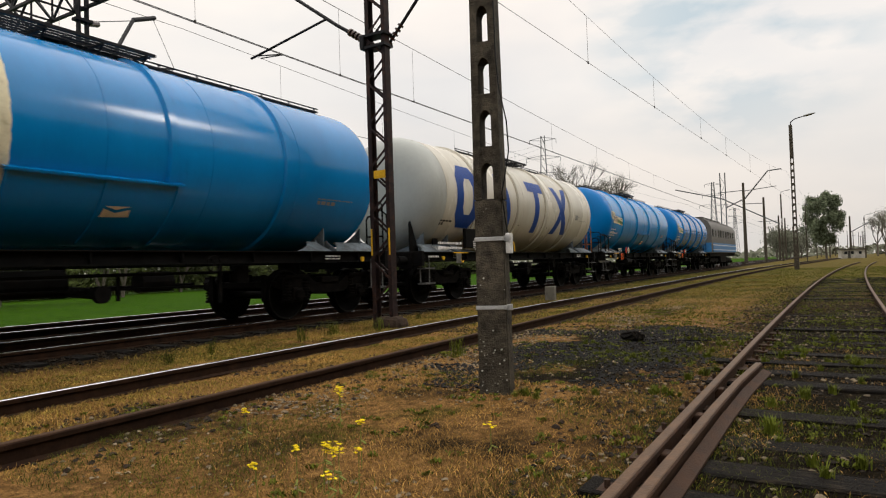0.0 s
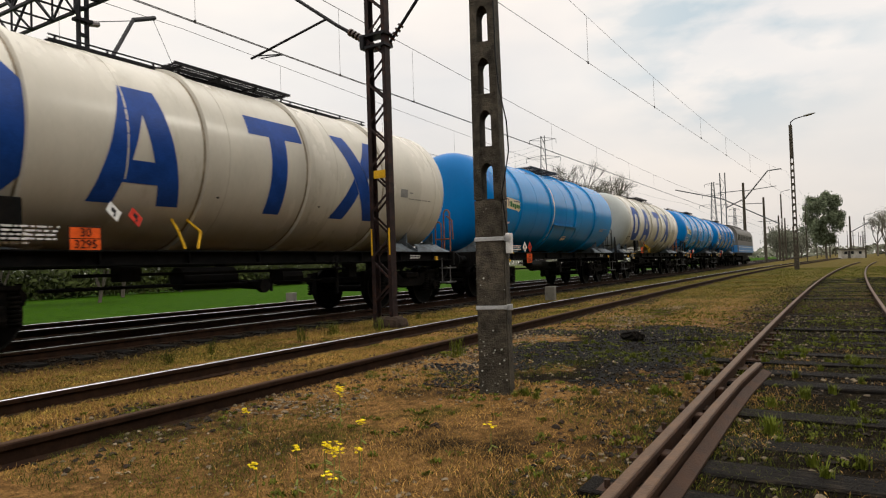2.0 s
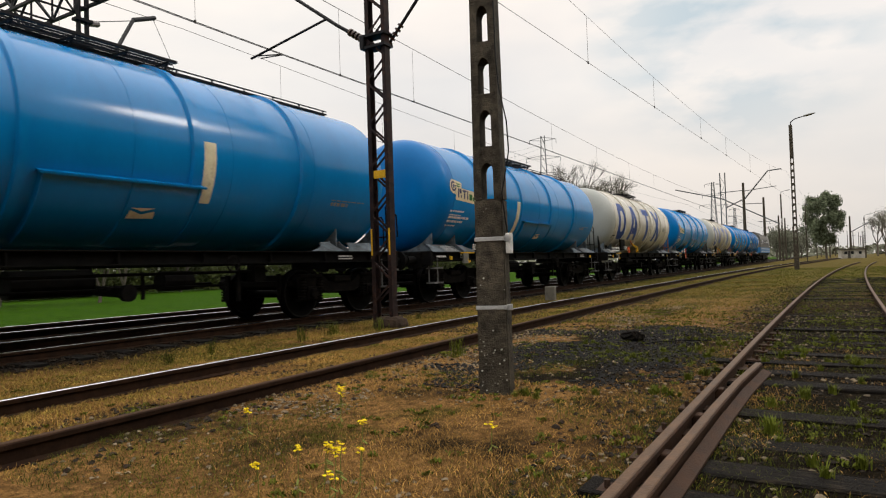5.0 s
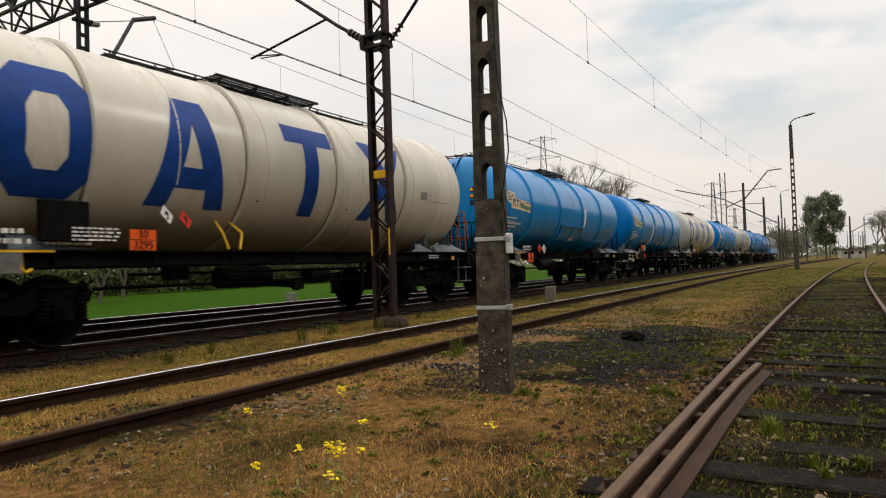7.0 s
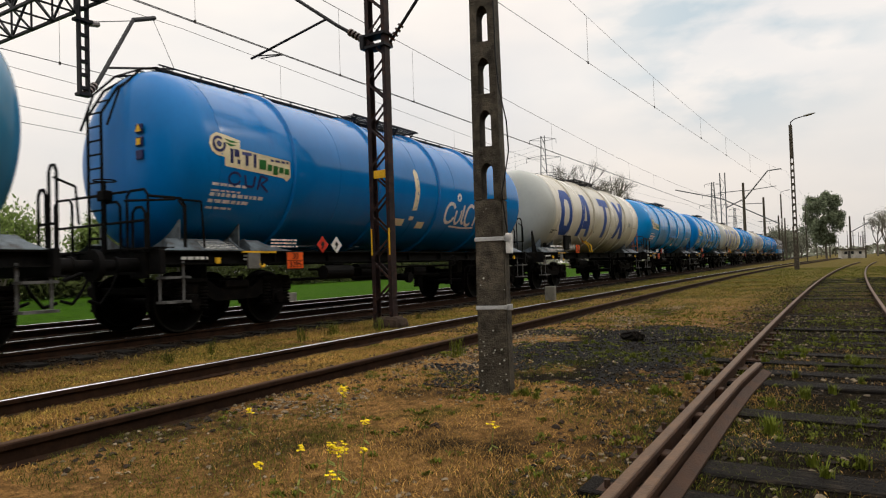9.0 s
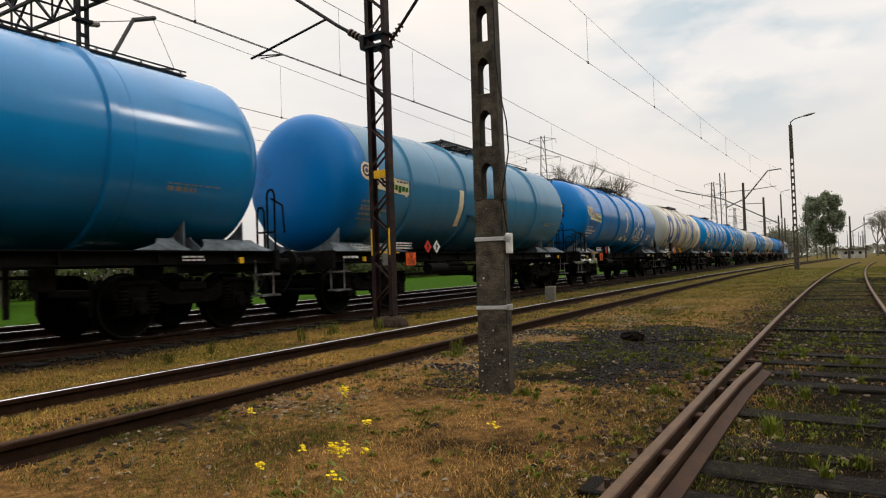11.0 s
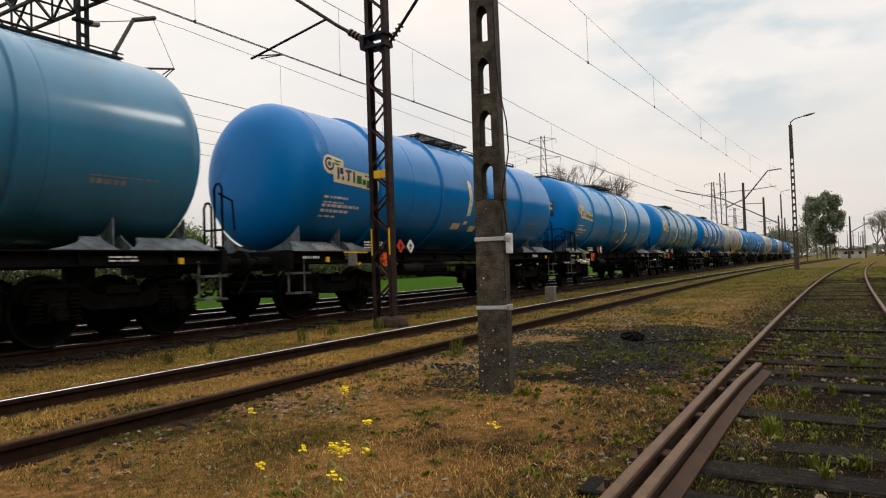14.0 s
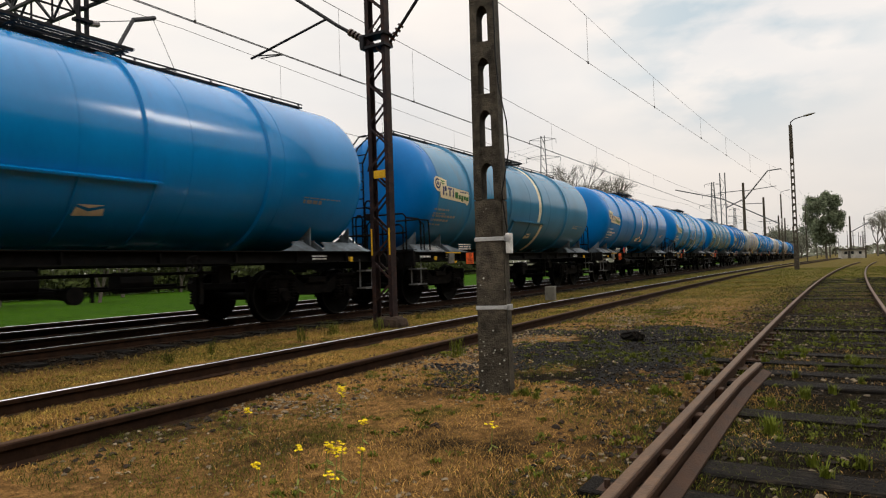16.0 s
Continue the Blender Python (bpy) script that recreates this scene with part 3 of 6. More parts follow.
def build_saddle(bm):
    """Bearing plates under the tank's end: long flared sheets that slope up from the sole bars, with pointed stays."""
    for sy in (-1, 1):
        for x0, x1, t0, t1 in ((-1.35, 0.18, 0.22, 0.30), (0.30, 1.25, 0.12, 0.55)):
            n = 12
            rows = []
            for k in range(5):
                h = k / 4
                # concave ends: the sheet narrows fast, then slowly
                c0, c1 = x0 + t0 * (1 - (1 - h) ** 2), x1 - t1 * (1 - (1 - h) ** 2)
                y, z = 1.30 - 0.30 * h, 1.265 + 0.19 * h
                rows.append([(c0 + (c1 - c0) * i / n, y, z) for i in range(n + 1)])
            front = [[bm.verts.new((x, sy * y, z)) for x, y, z in r] for r in rows]
            back_ = [[bm.verts.new((x, sy * (y - 0.03), z - 0.02)) for x, y, z in r] for r in rows]
            for k in range(4):
                for i in range(n):
                    bm.faces.new((front[k][i], front[k][i + 1], front[k + 1][i + 1], front[k + 1][i]))
                    bm.faces.new((back_[k][i], back_[k][i + 1], back_[k + 1][i + 1], back_[k + 1][i]))
            for i in range(n):
                bm.faces.new((front[4][i], front[4][i + 1], back_[4][i + 1], back_[4][i]))
        for x in (0.10, 0.42):
            add_prism(bm, [(sy * 1.29, 1.27), (sy * 1.02, 1.44), (sy * 1.0, 1.48), (sy * 0.9, 1.46), (sy * 0.8, 1.27)], x - 0.012, x + 0.012, "x")
    for x in (-0.9, 0.25):
        n = 14
        top = [(math.sin(a) * 1.46, TANK_Z - math.cos(a) * 1.46) for a in [(-0.80 + 1.6 * i / n) for i in range(n + 1)]]
        add_prism(bm, [(-1.05, 1.26)] + top + [(1.05, 1.26)], x - 0.012, x + 0.012, "x")


def walkway(w, x0, x1):
    """Grating walkway along the tank's crown, plank by plank."""
    z = TANK_Z + TANK_R + 0.035
    def frame_(bm):
        n = int((x1 - x0) / 0.74)
        for i in range(n + 1):
            x = x0 + 0.1 + i * (x1 - x0 - 0.2) / n
            add_box(bm, (x, 0, z - 0.02), (0.04, 0.56, 0.025))
            for y in (-0.26, 0.26):
                add_box(bm, (x, y, z - 0.045), (0.04, 0.025, 0.09))
                add_box(bm, (x, y, z + 0.035), (0.03, 0.02, 0.06))
        for y in (-0.27, 0.27):
            add_box(bm, ((x0 + x1) / 2, y, z + 0.005), (x1 - x0, 0.018, 0.03))
            add_rod(bm, (x0, y, z + 0.07), (x1, y, z + 0.07), 0.014, 6)
    ob = part("roof_walkway", shared(("walkway", x0, x1), frame_, M["steel_dark"]), None, w, "dark steel grating walkway")
    for y in (-0.20, -0.10, 0.0, 0.10, 0.20):
        p = part("plank", shared(("plank", x0, x1), lambda bm: add_box(bm, ((x0 + x1) / 2, 0, z), (x1 - x0, 0.055, 0.018)), M["steel_dark"]), None, ob)
        p.matrix_basis = pose(0, y, 0)


def build_platform_top(bm):
    z = TANK_Z + TANK_R + 0.07
    for x in (-1.0, -0.2, 0.6, 1.3):
        add_box(bm, (x, -0.33, z - 0.03), (0.04, 0.66, 0.03))
        add_bar(bm, (x, -0.64, z - 0.02), (x, -0.50, z - 0.17), 0.025, 0.025)
    add_box(bm, (0.15, -0.66, z + 0.01), (2.6, 0.02, 0.04))


def build_manway(bm):
    z = TANK_Z + TANK_R
    add_rod(bm, (0.2, 0.1, z - 0.12), (0.2, 0.1, z + 0.08), 0.27, 18)
    add_rod(bm, (0.2, 0.1, z + 0.08), (0.2, 0.1, z + 0.12), 0.31, 18)


def build_side_frame(bm):
    """Side frame of a Y25 bogie with its axle guards."""
    pts = [(-1.28, 0.72), (-1.20, 0.80), (-0.60, 0.82), (-0.35, 0.66), (0.35, 0.66), (0.60, 0.82), (1.20, 0.80), (1.28, 0.72), (1.26, 0.58), (0.72, 0.60), (0.42, 0.46), (-0.42, 0.46), (-0.72, 0.60), (-1.26, 0.58)]
    add_prism(bm, pts, -0.07, 0.07)
    for sx in (-1, 1):
        for d in (-0.24, 0.24):
            add_box(bm, (sx * 0.9 + d, 0, 0.50), (0.06, 0.12, 0.30), bevel=0.01)
        add_box(bm, (sx * 0.9, 0.0, 0.80), (0.62, 0.20, 0.06), bevel=0.01)
    add_box(bm, (0, -0.02, 0.72), (0.5, 0.20, 0.12), bevel=0.02)


def build_axle_box(bm):
    add_box(bm, (0, 0, 0.46), (0.26, 0.20, 0.26), bevel=0.03)
    add_rod(bm, (0, -0.10, 0.46), (0, -0.16, 0.46), 0.105, 14)
    for k in range(4):
        a = math.pi / 4 + k * math.pi / 2
        add_rod(bm, (0.075 * math.cos(a), -0.155, 0.46 + 0.075 * math.sin(a)), (0.075 * math.cos(a), -0.18, 0.46 + 0.075 * math.sin(a)), 0.014, 6)
    add_box(bm, (0, 0, 0.345), (0.66, 0.12, 0.05), bevel=0.01)


def build_spring(bm):
    prof = [(0.36, 0.02), (0.36, 0.09)]
    for k in range(6):
        z = 0.385 + k * 0.055
        prof += [(z, 0.05), (z + 0.012, 0.088), (z + 0.030, 0.088), (z + 0.044, 0.05)]
    prof += [(0.74, 0.09), (0.74, 0.02)]
    rings = [[bm.verts.new((r * math.cos(i * math.pi / 5), r * math.sin(i * math.pi / 5), z)) for i in range(10)] for z, r in prof]
    for a, b in zip(rings, rings[1:]):
        for i in range(10):
            bm.faces.new((a[i], a[(i + 1) % 10], b[(i + 1) % 10], b[i]))


def build_bolster(bm):
    add_box(bm, (0, 0, 0.74), (0.5, 1.9, 0.16), bevel=0.02)
    for x in (-1.24, 1.24):
        add_box(bm, (x, 0, 0.66), (0.10, 1.9, 0.12), bevel=0.02)
    add_rod(bm, (0, 0, 0.80), (0, 0, 1.06), 0.22, 14)
    for y in (-0.7, 0.7):
        for x in (-0.42, 0.42, -1.36, 1.36):
            add_bar(bm, (x, y, 0.85), (x, y, 0.36), 0.05, 0.09)


def build_wheelset(bm):
    for sy in (-1, 1):
        prof = [(0.135, 0.02), (0.135, 0.12), (0.06, 0.14), (0.045, 0.36), (0.065, 0.40), (0.07, 0.455), (-0.045, 0.46), (-0.05, 0.49), (-0.075, 0.485), (-0.075, 0.40), (-0.02, 0.37), (-0.005, 0.14), (-0.06, 0.12), (-0.06, 0.02)]
        rings = []
        for w, r in prof:
            rings.append([bm.verts.new((r * math.cos(2 * math.pi * i / 28), sy * (0.75 + w), r * math.sin(2 * math.pi * i / 28))) for i in range(28)])
        for a, b in zip(rings, rings[1:]):
            for i in range(28):
                bm.faces.new((a[i], a[(i + 1) % 28], b[(i + 1) % 28], b[i]))
        add_box(bm, (0.25, sy * 0.815, 0.0), (0.05, 0.012, 0.05))
    add_rod(bm, (0, -1.02, 0), (0, 1.02, 0), 0.075, 12)


def build_tread(bm):
    for sy in (-1,):
        rings = []
        for w, r in ((0.071, 0.43), (0.072, 0.458), (0.068, 0.4605)):
            rings.append([bm.verts.new((r * math.cos(2 * math.pi * i / 28), sy * (0.75 + w), r * math.sin(2 * math.pi * i / 28))) for i in range(28)])
        for a, b in zip(rings, rings[1:]):
            for i in range(28):
                bm.faces.new((a[i], a[(i + 1) % 28], b[(i + 1) % 28], b[i]))


WHEELSETS = []


def bogie(wagon, x):
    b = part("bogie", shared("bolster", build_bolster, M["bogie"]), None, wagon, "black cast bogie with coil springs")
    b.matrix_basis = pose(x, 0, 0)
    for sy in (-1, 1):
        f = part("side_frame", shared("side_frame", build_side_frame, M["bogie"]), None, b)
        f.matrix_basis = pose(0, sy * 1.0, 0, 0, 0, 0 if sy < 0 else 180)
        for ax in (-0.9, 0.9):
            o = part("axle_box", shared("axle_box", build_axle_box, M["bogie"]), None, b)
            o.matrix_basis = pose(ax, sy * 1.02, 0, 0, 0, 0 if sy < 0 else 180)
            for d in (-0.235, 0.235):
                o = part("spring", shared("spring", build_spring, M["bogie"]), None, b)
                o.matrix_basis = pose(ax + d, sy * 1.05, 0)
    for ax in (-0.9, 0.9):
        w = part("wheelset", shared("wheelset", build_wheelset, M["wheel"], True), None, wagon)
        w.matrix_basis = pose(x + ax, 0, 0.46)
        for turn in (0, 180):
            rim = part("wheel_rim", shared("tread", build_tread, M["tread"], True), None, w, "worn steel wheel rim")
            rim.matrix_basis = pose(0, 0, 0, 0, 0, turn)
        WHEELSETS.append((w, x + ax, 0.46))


def text_mesh(word, size, material):
    cu = bpy.data.curves.new("number_text", "FONT")
    cu.body, cu.size, cu.align_x, cu.align_y, cu.extrude = word, size, "CENTER", "CENTER", 0.002
    tmp = bpy.data.objects.new("number_text", cu)
    scene.collection.objects.link(tmp)
    me = bpy.data.meshes.new_from_object(tmp)
    bpy.data.objects.remove(tmp)
    me.materials.clear()
    me.materials.append(material)
    return me


def hazard_plate(wagon, x, y, z, w=0.40, h=0.30):
    bm = bmesh.new()
    add_box(bm, (x, y, z), (w + 0.03, 0.012, h + 0.03), bevel=0.003)
    p = part("hazard_plate", bm, M["black_paint"], wagon, "orange hazard plate with black numbers")
    for dz in (-h / 4, h / 4):
        bm = bmesh.new()
        add_box(bm, (x, y - 0.008, z + dz), (w, 0.008, h / 2 - 0.012))
        part("orange_field", bm, M["orange"], p)
    for word, dz in (("30", h / 4), ("3295", -h / 4)):
        key = "text" + word
        if key not in CACHE:
            CACHE[key] = text_mesh(word, 0.155, M["black_paint"])
        t = part("number", CACHE[key], None, p)
        t.matrix_basis = pose(x, y - 0.016, z + dz, 90)
    return p


def diamond(wagon, x, y, z, s, material, label, lean=0.0):
    bm = bmesh.new()
    add_box(bm, (0, 0, 0), (s, 0.010, s), bevel=0.002)
    o = part("placard", bm, material, wagon, label)
    o.matrix_basis = pose(x, y, z, lean, 45, 0)
    bm = bmesh.new()
    add_box(bm, (-0.01, -0.007, 0.01), (s * 0.34, 0.005, s * 0.34))
    add_box(bm, (0.03, -0.007, -0.05), (s * 0.12, 0.005, s * 0.30))
    part("symbol", bm, M["black_paint"], o)
    return o


def bars(rows, x0, u0, dx, du, seed):
    """Small lettering too fine to read, as rows of bars: (length, height) each."""
    rnd = random.Random(seed)
    out = []
    u = u0
    for length, h in rows:
        x = x0
        while x < x0 + length - 0.03:
            w = rnd.uniform(0.05, 0.16)
            out.append(rect(x, u, min(x + w, x0 + length), u + h))
            x += w + 0.03
        u -= h + du
    return out


def flat_bars(name, wagon, x0, z0, w, h, y, material, lines, seed=1, label=""):
    bm = bmesh.new()
    rnd = random.Random(seed)
    for i in range(lines):
        z = z0 + h - (i + 0.5) * h / lines
        x = x0
        while x < x0 + w - 0.02:
            d = rnd.uniform(0.03, 0.12)
            add_box(bm, (x + d / 2, y, z), (min(d, x0 + w - x), 0.004, h / lines * 0.5))
            x += d + 0.025
    return tagged(part(name, bm, material, wagon, label), kind="stuff")


def logo(wagon, x, u):
    """Cream emblem panel: a round swirl with wings and a lettering field drawn as plain bars."""
    k = 1.0
    outline = [(0.0, 0.34), (0.05, 0.47), (0.16, 0.54), (0.34, 0.52), (0.62, 0.47), (0.60, 0.33), (1.72, 0.26), (1.74, -0.02), (1.66, -0.10), (1.58, -0.05), (0.30, 0.02), (0.29, 0.16), (0.14, 0.17), (0.04, 0.23)]
    p = decal("emblem_panel", [[(x + a * k, u + b * k) for a, b in outline]], M["logo_cream"], wagon, 0.006, "cream emblem panel with navy and green marks")
    def arc(cx, cy, r0, r1, a0, a1, n=16):
        out = []
        for i in range(n):
            t0, t1 = a0 + (a1 - a0) * i / n, a0 + (a1 - a0) * (i + 1) / n
            out.append([(x + cx + r0 * math.cos(t0), u + cy + r0 * math.sin(t0)), (x + cx + r1 * math.cos(t0), u + cy + r1 * math.sin(t0)), (x + cx + r1 * math.cos(t1), u + cy + r1 * math.sin(t1)), (x + cx + r0 * math.cos(t1), u + cy + r0 * math.sin(t1))])
        return out
    decal("emblem_ring", arc(0.19, 0.355, 0.085, 0.13, 0.9, 6.6) + arc(0.19, 0.355, 0.0, 0.05, 0, 6.28, 10), M["logo_navy"], p, 0.010)
    decal("emblem_wing", [[(x + a, u + b) for a, b in q] for q in ([(0.28, 0.46), (0.58, 0.43), (0.42, 0.40)], [(0.30, 0.40), (0.54, 0.37), (0.40, 0.34)])], M["logo_green"], p, 0.010)
    navy = [rect(x + 0.40, u + 0.08, x + 0.46, u + 0.31), rect(x + 0.48, u + 0.19, x + 0.58, u + 0.31), rect(x + 0.54, u + 0.08, x + 0.60, u + 0.15), rect(x + 0.64, u + 0.24, x + 0.84, u + 0.29), rect(x + 0.71, u + 0.07, x + 0.77, u + 0.24), rect(x + 0.88, u + 0.06, x + 0.94, u + 0.28)]
    decal("navy_mark", navy, M["logo_navy"], p, 0.010)
    green = []
    xx = x + 1.0
    for w, lo, hi in ((0.16, 0.05, 0.21), (0.11, 0.04, 0.15), (0.11, -0.01, 0.14), (0.11, 0.03, 0.13), (0.11, 0.02, 0.12)):
        green.append(rect(xx, u + lo, xx + w, u + hi))
        xx += w + 0.025
    decal("green_mark", green, M["logo_green"], p, 0.010)
    decal("small_caption", bars([(0.42, 0.035)], x + 1.26, u + 0.205, 0, 0, 3), M["logo_navy"], p, 0.010)


def end_railing(w, x):
    """Guard rails of the end platform, hoop by hoop."""
    r = 0.02
    def hoop(y0, y1, dx, z1):
        k = 0.08 if y1 > y0 else -0.08
        return [(x + dx, y0, 1.25), (x + dx, y0, z1 - 0.08), (x + dx, y0 + k, z1), (x + dx, y1 - k, z1), (x + dx, y1, z1 - 0.08), (x + dx, y1, 1.25)]
    runs = [hoop(-1.22, -0.72, 0.0, 2.15), hoop(0.72, 1.22, 0.0, 2.15), hoop(-1.12, -0.82, 0.02, 1.90), hoop(-0.55, -0.1, 0.0, 2.02),
            [(x, -1.22, 1.70), (x, 1.22, 1.70)], [(x, -0.72, 2.15), (x, 0.72, 2.15)],
            [(x, -1.22, 2.05), (x + 0.55, -1.22, 2.05), (x + 0.62, -1.22, 1.95), (x + 0.62, -1.22, 1.28)]]
    for i, pts in enumerate(runs):
        ob = part("platform_rail", shared(("platform_rail", i, x), lambda bm: add_tube(bm, pts, r, 6), M["frame_black"]), None, w, "bent black tube rail")
    def deck(bm):
        for k in range(6):
            add_box(bm, (x + 0.02 + k * 0.07, 0, 1.30), (0.045, 2.5, 0.03))
        for y in (-1.1, 0, 1.1):
            add_box(bm, (x + 0.2, y, 1.27), (0.45, 0.05, 0.04))
    part("platform_deck", shared(("platform_deck", x), deck, M["frame_black"]), None, w)


def build_brake_wheel(bm):
    add_rod(bm, (0.05, -0.25, 1.25), (0.05, -0.25, 2.35), 0.022, 8)
    for k in range(12):
        a, b = k * math.pi / 6, (k + 1) * math.pi / 6
        add_rod(bm, (0.05 + 0.16 * math.cos(a), -0.25 + 0.16 * math.sin(a), 2.35), (0.05 + 0.16 * math.cos(b), -0.25 + 0.16 * math.sin(b), 2.35), 0.012, 5)
    add_box(bm, (0.05, -0.25, 2.12), (0.16, 0.18, 0.16), bevel=0.02)


def build_hoops(bm):
    """Pair of looped hand rails at a tank's end."""
    for y, h in ((-1.12, 2.35), (-0.86, 2.05)):
        add_tube(bm, [(0, y - 0.09, 1.25), (0, y - 0.09, h - 0.08), (0, y - 0.04, h), (0, y + 0.04, h), (0, y + 0.09, h - 0.08), (0, y + 0.09, 1.25)], 0.02, 6)
    add_tube(bm, [(0, -1.21, 1.6), (0, -0.77, 1.6)], 0.018, 6)
    add_tube(bm, [(0.02, -1.10, 2.2), (0.30, -1.10, 2.1), (0.34, -1.10, 1.6)], 0.018, 6)


def build_ladder(bm):
    for y in (0.06, 0.42):
        add_tube(bm, [(-6.5, y, 1.25), (-6.5, y, 3.45), (-6.22, y, 3.92), (-5.8, y, 4.24), (-5.5, y, 4.28)], 0.022, 6)
    for i in range(11):
        z = 1.5 + i * 0.22
        x = -6.5 if z < 3.45 else -6.5 + (z - 3.45) * 0.6
        add_tube(bm, [(x, 0.06, z), (x, 0.42, z)], 0.016, 6)
    for y in (-0.10, 0.62):
        add_tube(bm, [(-6.5, y, 3.25), (-6.28, y, 3.88), (-5.9, y, 4.27), (-5.6, y, 4.36), (-5.5, y, 4.24)], 0.02, 6)
    add_tube(bm, [(-5.9, -0.10, 4.27), (-5.9, 0.62, 4.27)], 0.018, 6)


def build_steps(bm):
    for z in (0.86, 0.50):
        add_box(bm, (0, -1.28, z), (0.42, 0.24, 0.035))
    add_bar(bm, (-0.20, -1.24, 1.1), (-0.20, -1.24, 0.48), 0.04, 0.012)
    add_bar(bm, (0.20, -1.24, 1.1), (0.20, -1.24, 0.48), 0.04, 0.012)


UNDERFLOOR = [
    ("air_vessel", lambda bm: add_rod(bm, (-1.1, -0.55, 0.83), (0.0, -0.55, 0.83), 0.19, 14)),
    ("brake_cylinder", lambda bm: add_rod(bm, (1.2, -0.45, 0.80), (1.75, -0.45, 0.80), 0.16, 12)),
    ("brake_pipe", lambda bm: add_rod(bm, (-3.0, -0.95, 0.92), (3.0, -0.95, 0.92), 0.024, 6)),
    ("brake_rod", lambda bm: add_rod(bm, (-3.0, -0.75, 0.74), (2.2, -0.75, 0.70), 0.02, 6)),
    ("brake_rod", lambda bm: add_rod(bm, (-2.8, 0.3, 0.72), (2.8, 0.3, 0.72), 0.03, 6)),
    ("lever", lambda bm: add_bar(bm, (0.6, -0.9, 0.95), (0.6, -0.9, 0.55), 0.05, 0.03)),
    ("lever", lambda bm: add_bar(bm, (2.3, -1.0, 1.05), (2.3, -1.0, 0.42), 0.06, 0.05)),
    ("brake_valve", lambda bm: add_box(bm, (-2.2, -0.9, 0.93), (0.34, 0.24, 0.22), bevel=0.02)),
    ("brake_valve", lambda bm: add_box(bm, (2.75, -0.95, 0.88), (0.26, 0.20, 0.30), bevel=0.02)),
    ("outlet_pipe", lambda bm: (add_rod(bm, (0.25, 0, 1.1), (0.25, 0, 0.62), 0.11, 12), add_rod(bm, (0.25, -0.05, 0.72), (0.25, -1.05, 0.66), 0.075, 12), add_rod(bm, (0.25, -1.02, 0.66), (0.25, -1.12, 0.66), 0.12, 14))),
    ("centre_beam", lambda bm: add_box(bm, (0, 0, 1.14), (12.6, 0.34, 0.16))),
] + [("cross_beam", lambda bm, x=x: add_box(bm, (x, 0, 1.14), (0.10, 2.3, 0.14))) for x in (-2.9, -1.5, 0.9, 2.9)]


def build_hand_wheel(bm):
    for k in range(12):
        a, b = k * math.pi / 6, (k + 1) * math.pi / 6
        add_rod(bm, (0.13 * math.cos(a), 0, 0.13 * math.sin(a)), (0.13 * math.cos(b), 0, 0.13 * math.sin(b)), 0.013, 5)
    for k in range(3):
        a = k * math.pi / 3
        add_rod(bm, (0.13 * math.cos(a), 0, 0.13 * math.sin(a)), (-0.13 * math.cos(a), 0, -0.13 * math.sin(a)), 0.01, 5)
    add_rod(bm, (0, 0, 0), (0, 0.18, 0), 0.016, 6)


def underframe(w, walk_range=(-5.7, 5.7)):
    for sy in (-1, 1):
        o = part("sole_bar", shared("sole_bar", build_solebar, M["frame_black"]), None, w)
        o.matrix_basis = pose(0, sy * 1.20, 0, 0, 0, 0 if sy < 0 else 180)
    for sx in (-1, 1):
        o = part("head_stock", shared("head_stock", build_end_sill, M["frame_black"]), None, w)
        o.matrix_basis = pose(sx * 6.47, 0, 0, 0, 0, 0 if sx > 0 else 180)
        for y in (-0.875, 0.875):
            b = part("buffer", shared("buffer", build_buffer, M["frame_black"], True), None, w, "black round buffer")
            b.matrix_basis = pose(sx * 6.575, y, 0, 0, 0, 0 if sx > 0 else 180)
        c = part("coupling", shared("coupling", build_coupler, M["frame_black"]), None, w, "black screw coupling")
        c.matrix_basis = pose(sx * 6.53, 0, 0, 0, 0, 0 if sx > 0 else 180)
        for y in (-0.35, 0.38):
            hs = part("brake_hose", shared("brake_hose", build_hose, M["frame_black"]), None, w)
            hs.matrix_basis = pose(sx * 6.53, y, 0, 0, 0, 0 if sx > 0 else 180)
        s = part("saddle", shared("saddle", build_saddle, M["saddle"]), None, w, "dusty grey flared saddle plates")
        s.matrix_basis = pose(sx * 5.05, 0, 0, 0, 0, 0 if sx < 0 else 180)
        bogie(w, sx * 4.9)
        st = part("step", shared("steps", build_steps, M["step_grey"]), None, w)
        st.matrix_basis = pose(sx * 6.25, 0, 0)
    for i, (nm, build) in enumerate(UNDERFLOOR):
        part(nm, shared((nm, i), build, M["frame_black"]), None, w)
    hw = part("hand_wheel", shared("hand_wheel", build_hand_wheel, M["frame_black"]), None, w)
    hw.matrix_basis = pose(1.95, -1.3, 1.05)
    walkway(w, *walk_range)
    mp_ = part("manway_platform", shared("platform", build_platform_top, M["steel_dark"]), None, w)
    for i in range(7):
        p = part("plank", shared("platform_plank", lambda bm: add_box(bm, (0.15, 0, TANK_Z + TANK_R + 0.07), (2.6, 0.045, 0.018)), M["steel_dark"]), None, mp_)
        p.matrix_basis = pose(0, -0.62 + i * 0.10, 0)
    part("manway", shared("manway", build_manway, M["steel_dark"]), None, w)


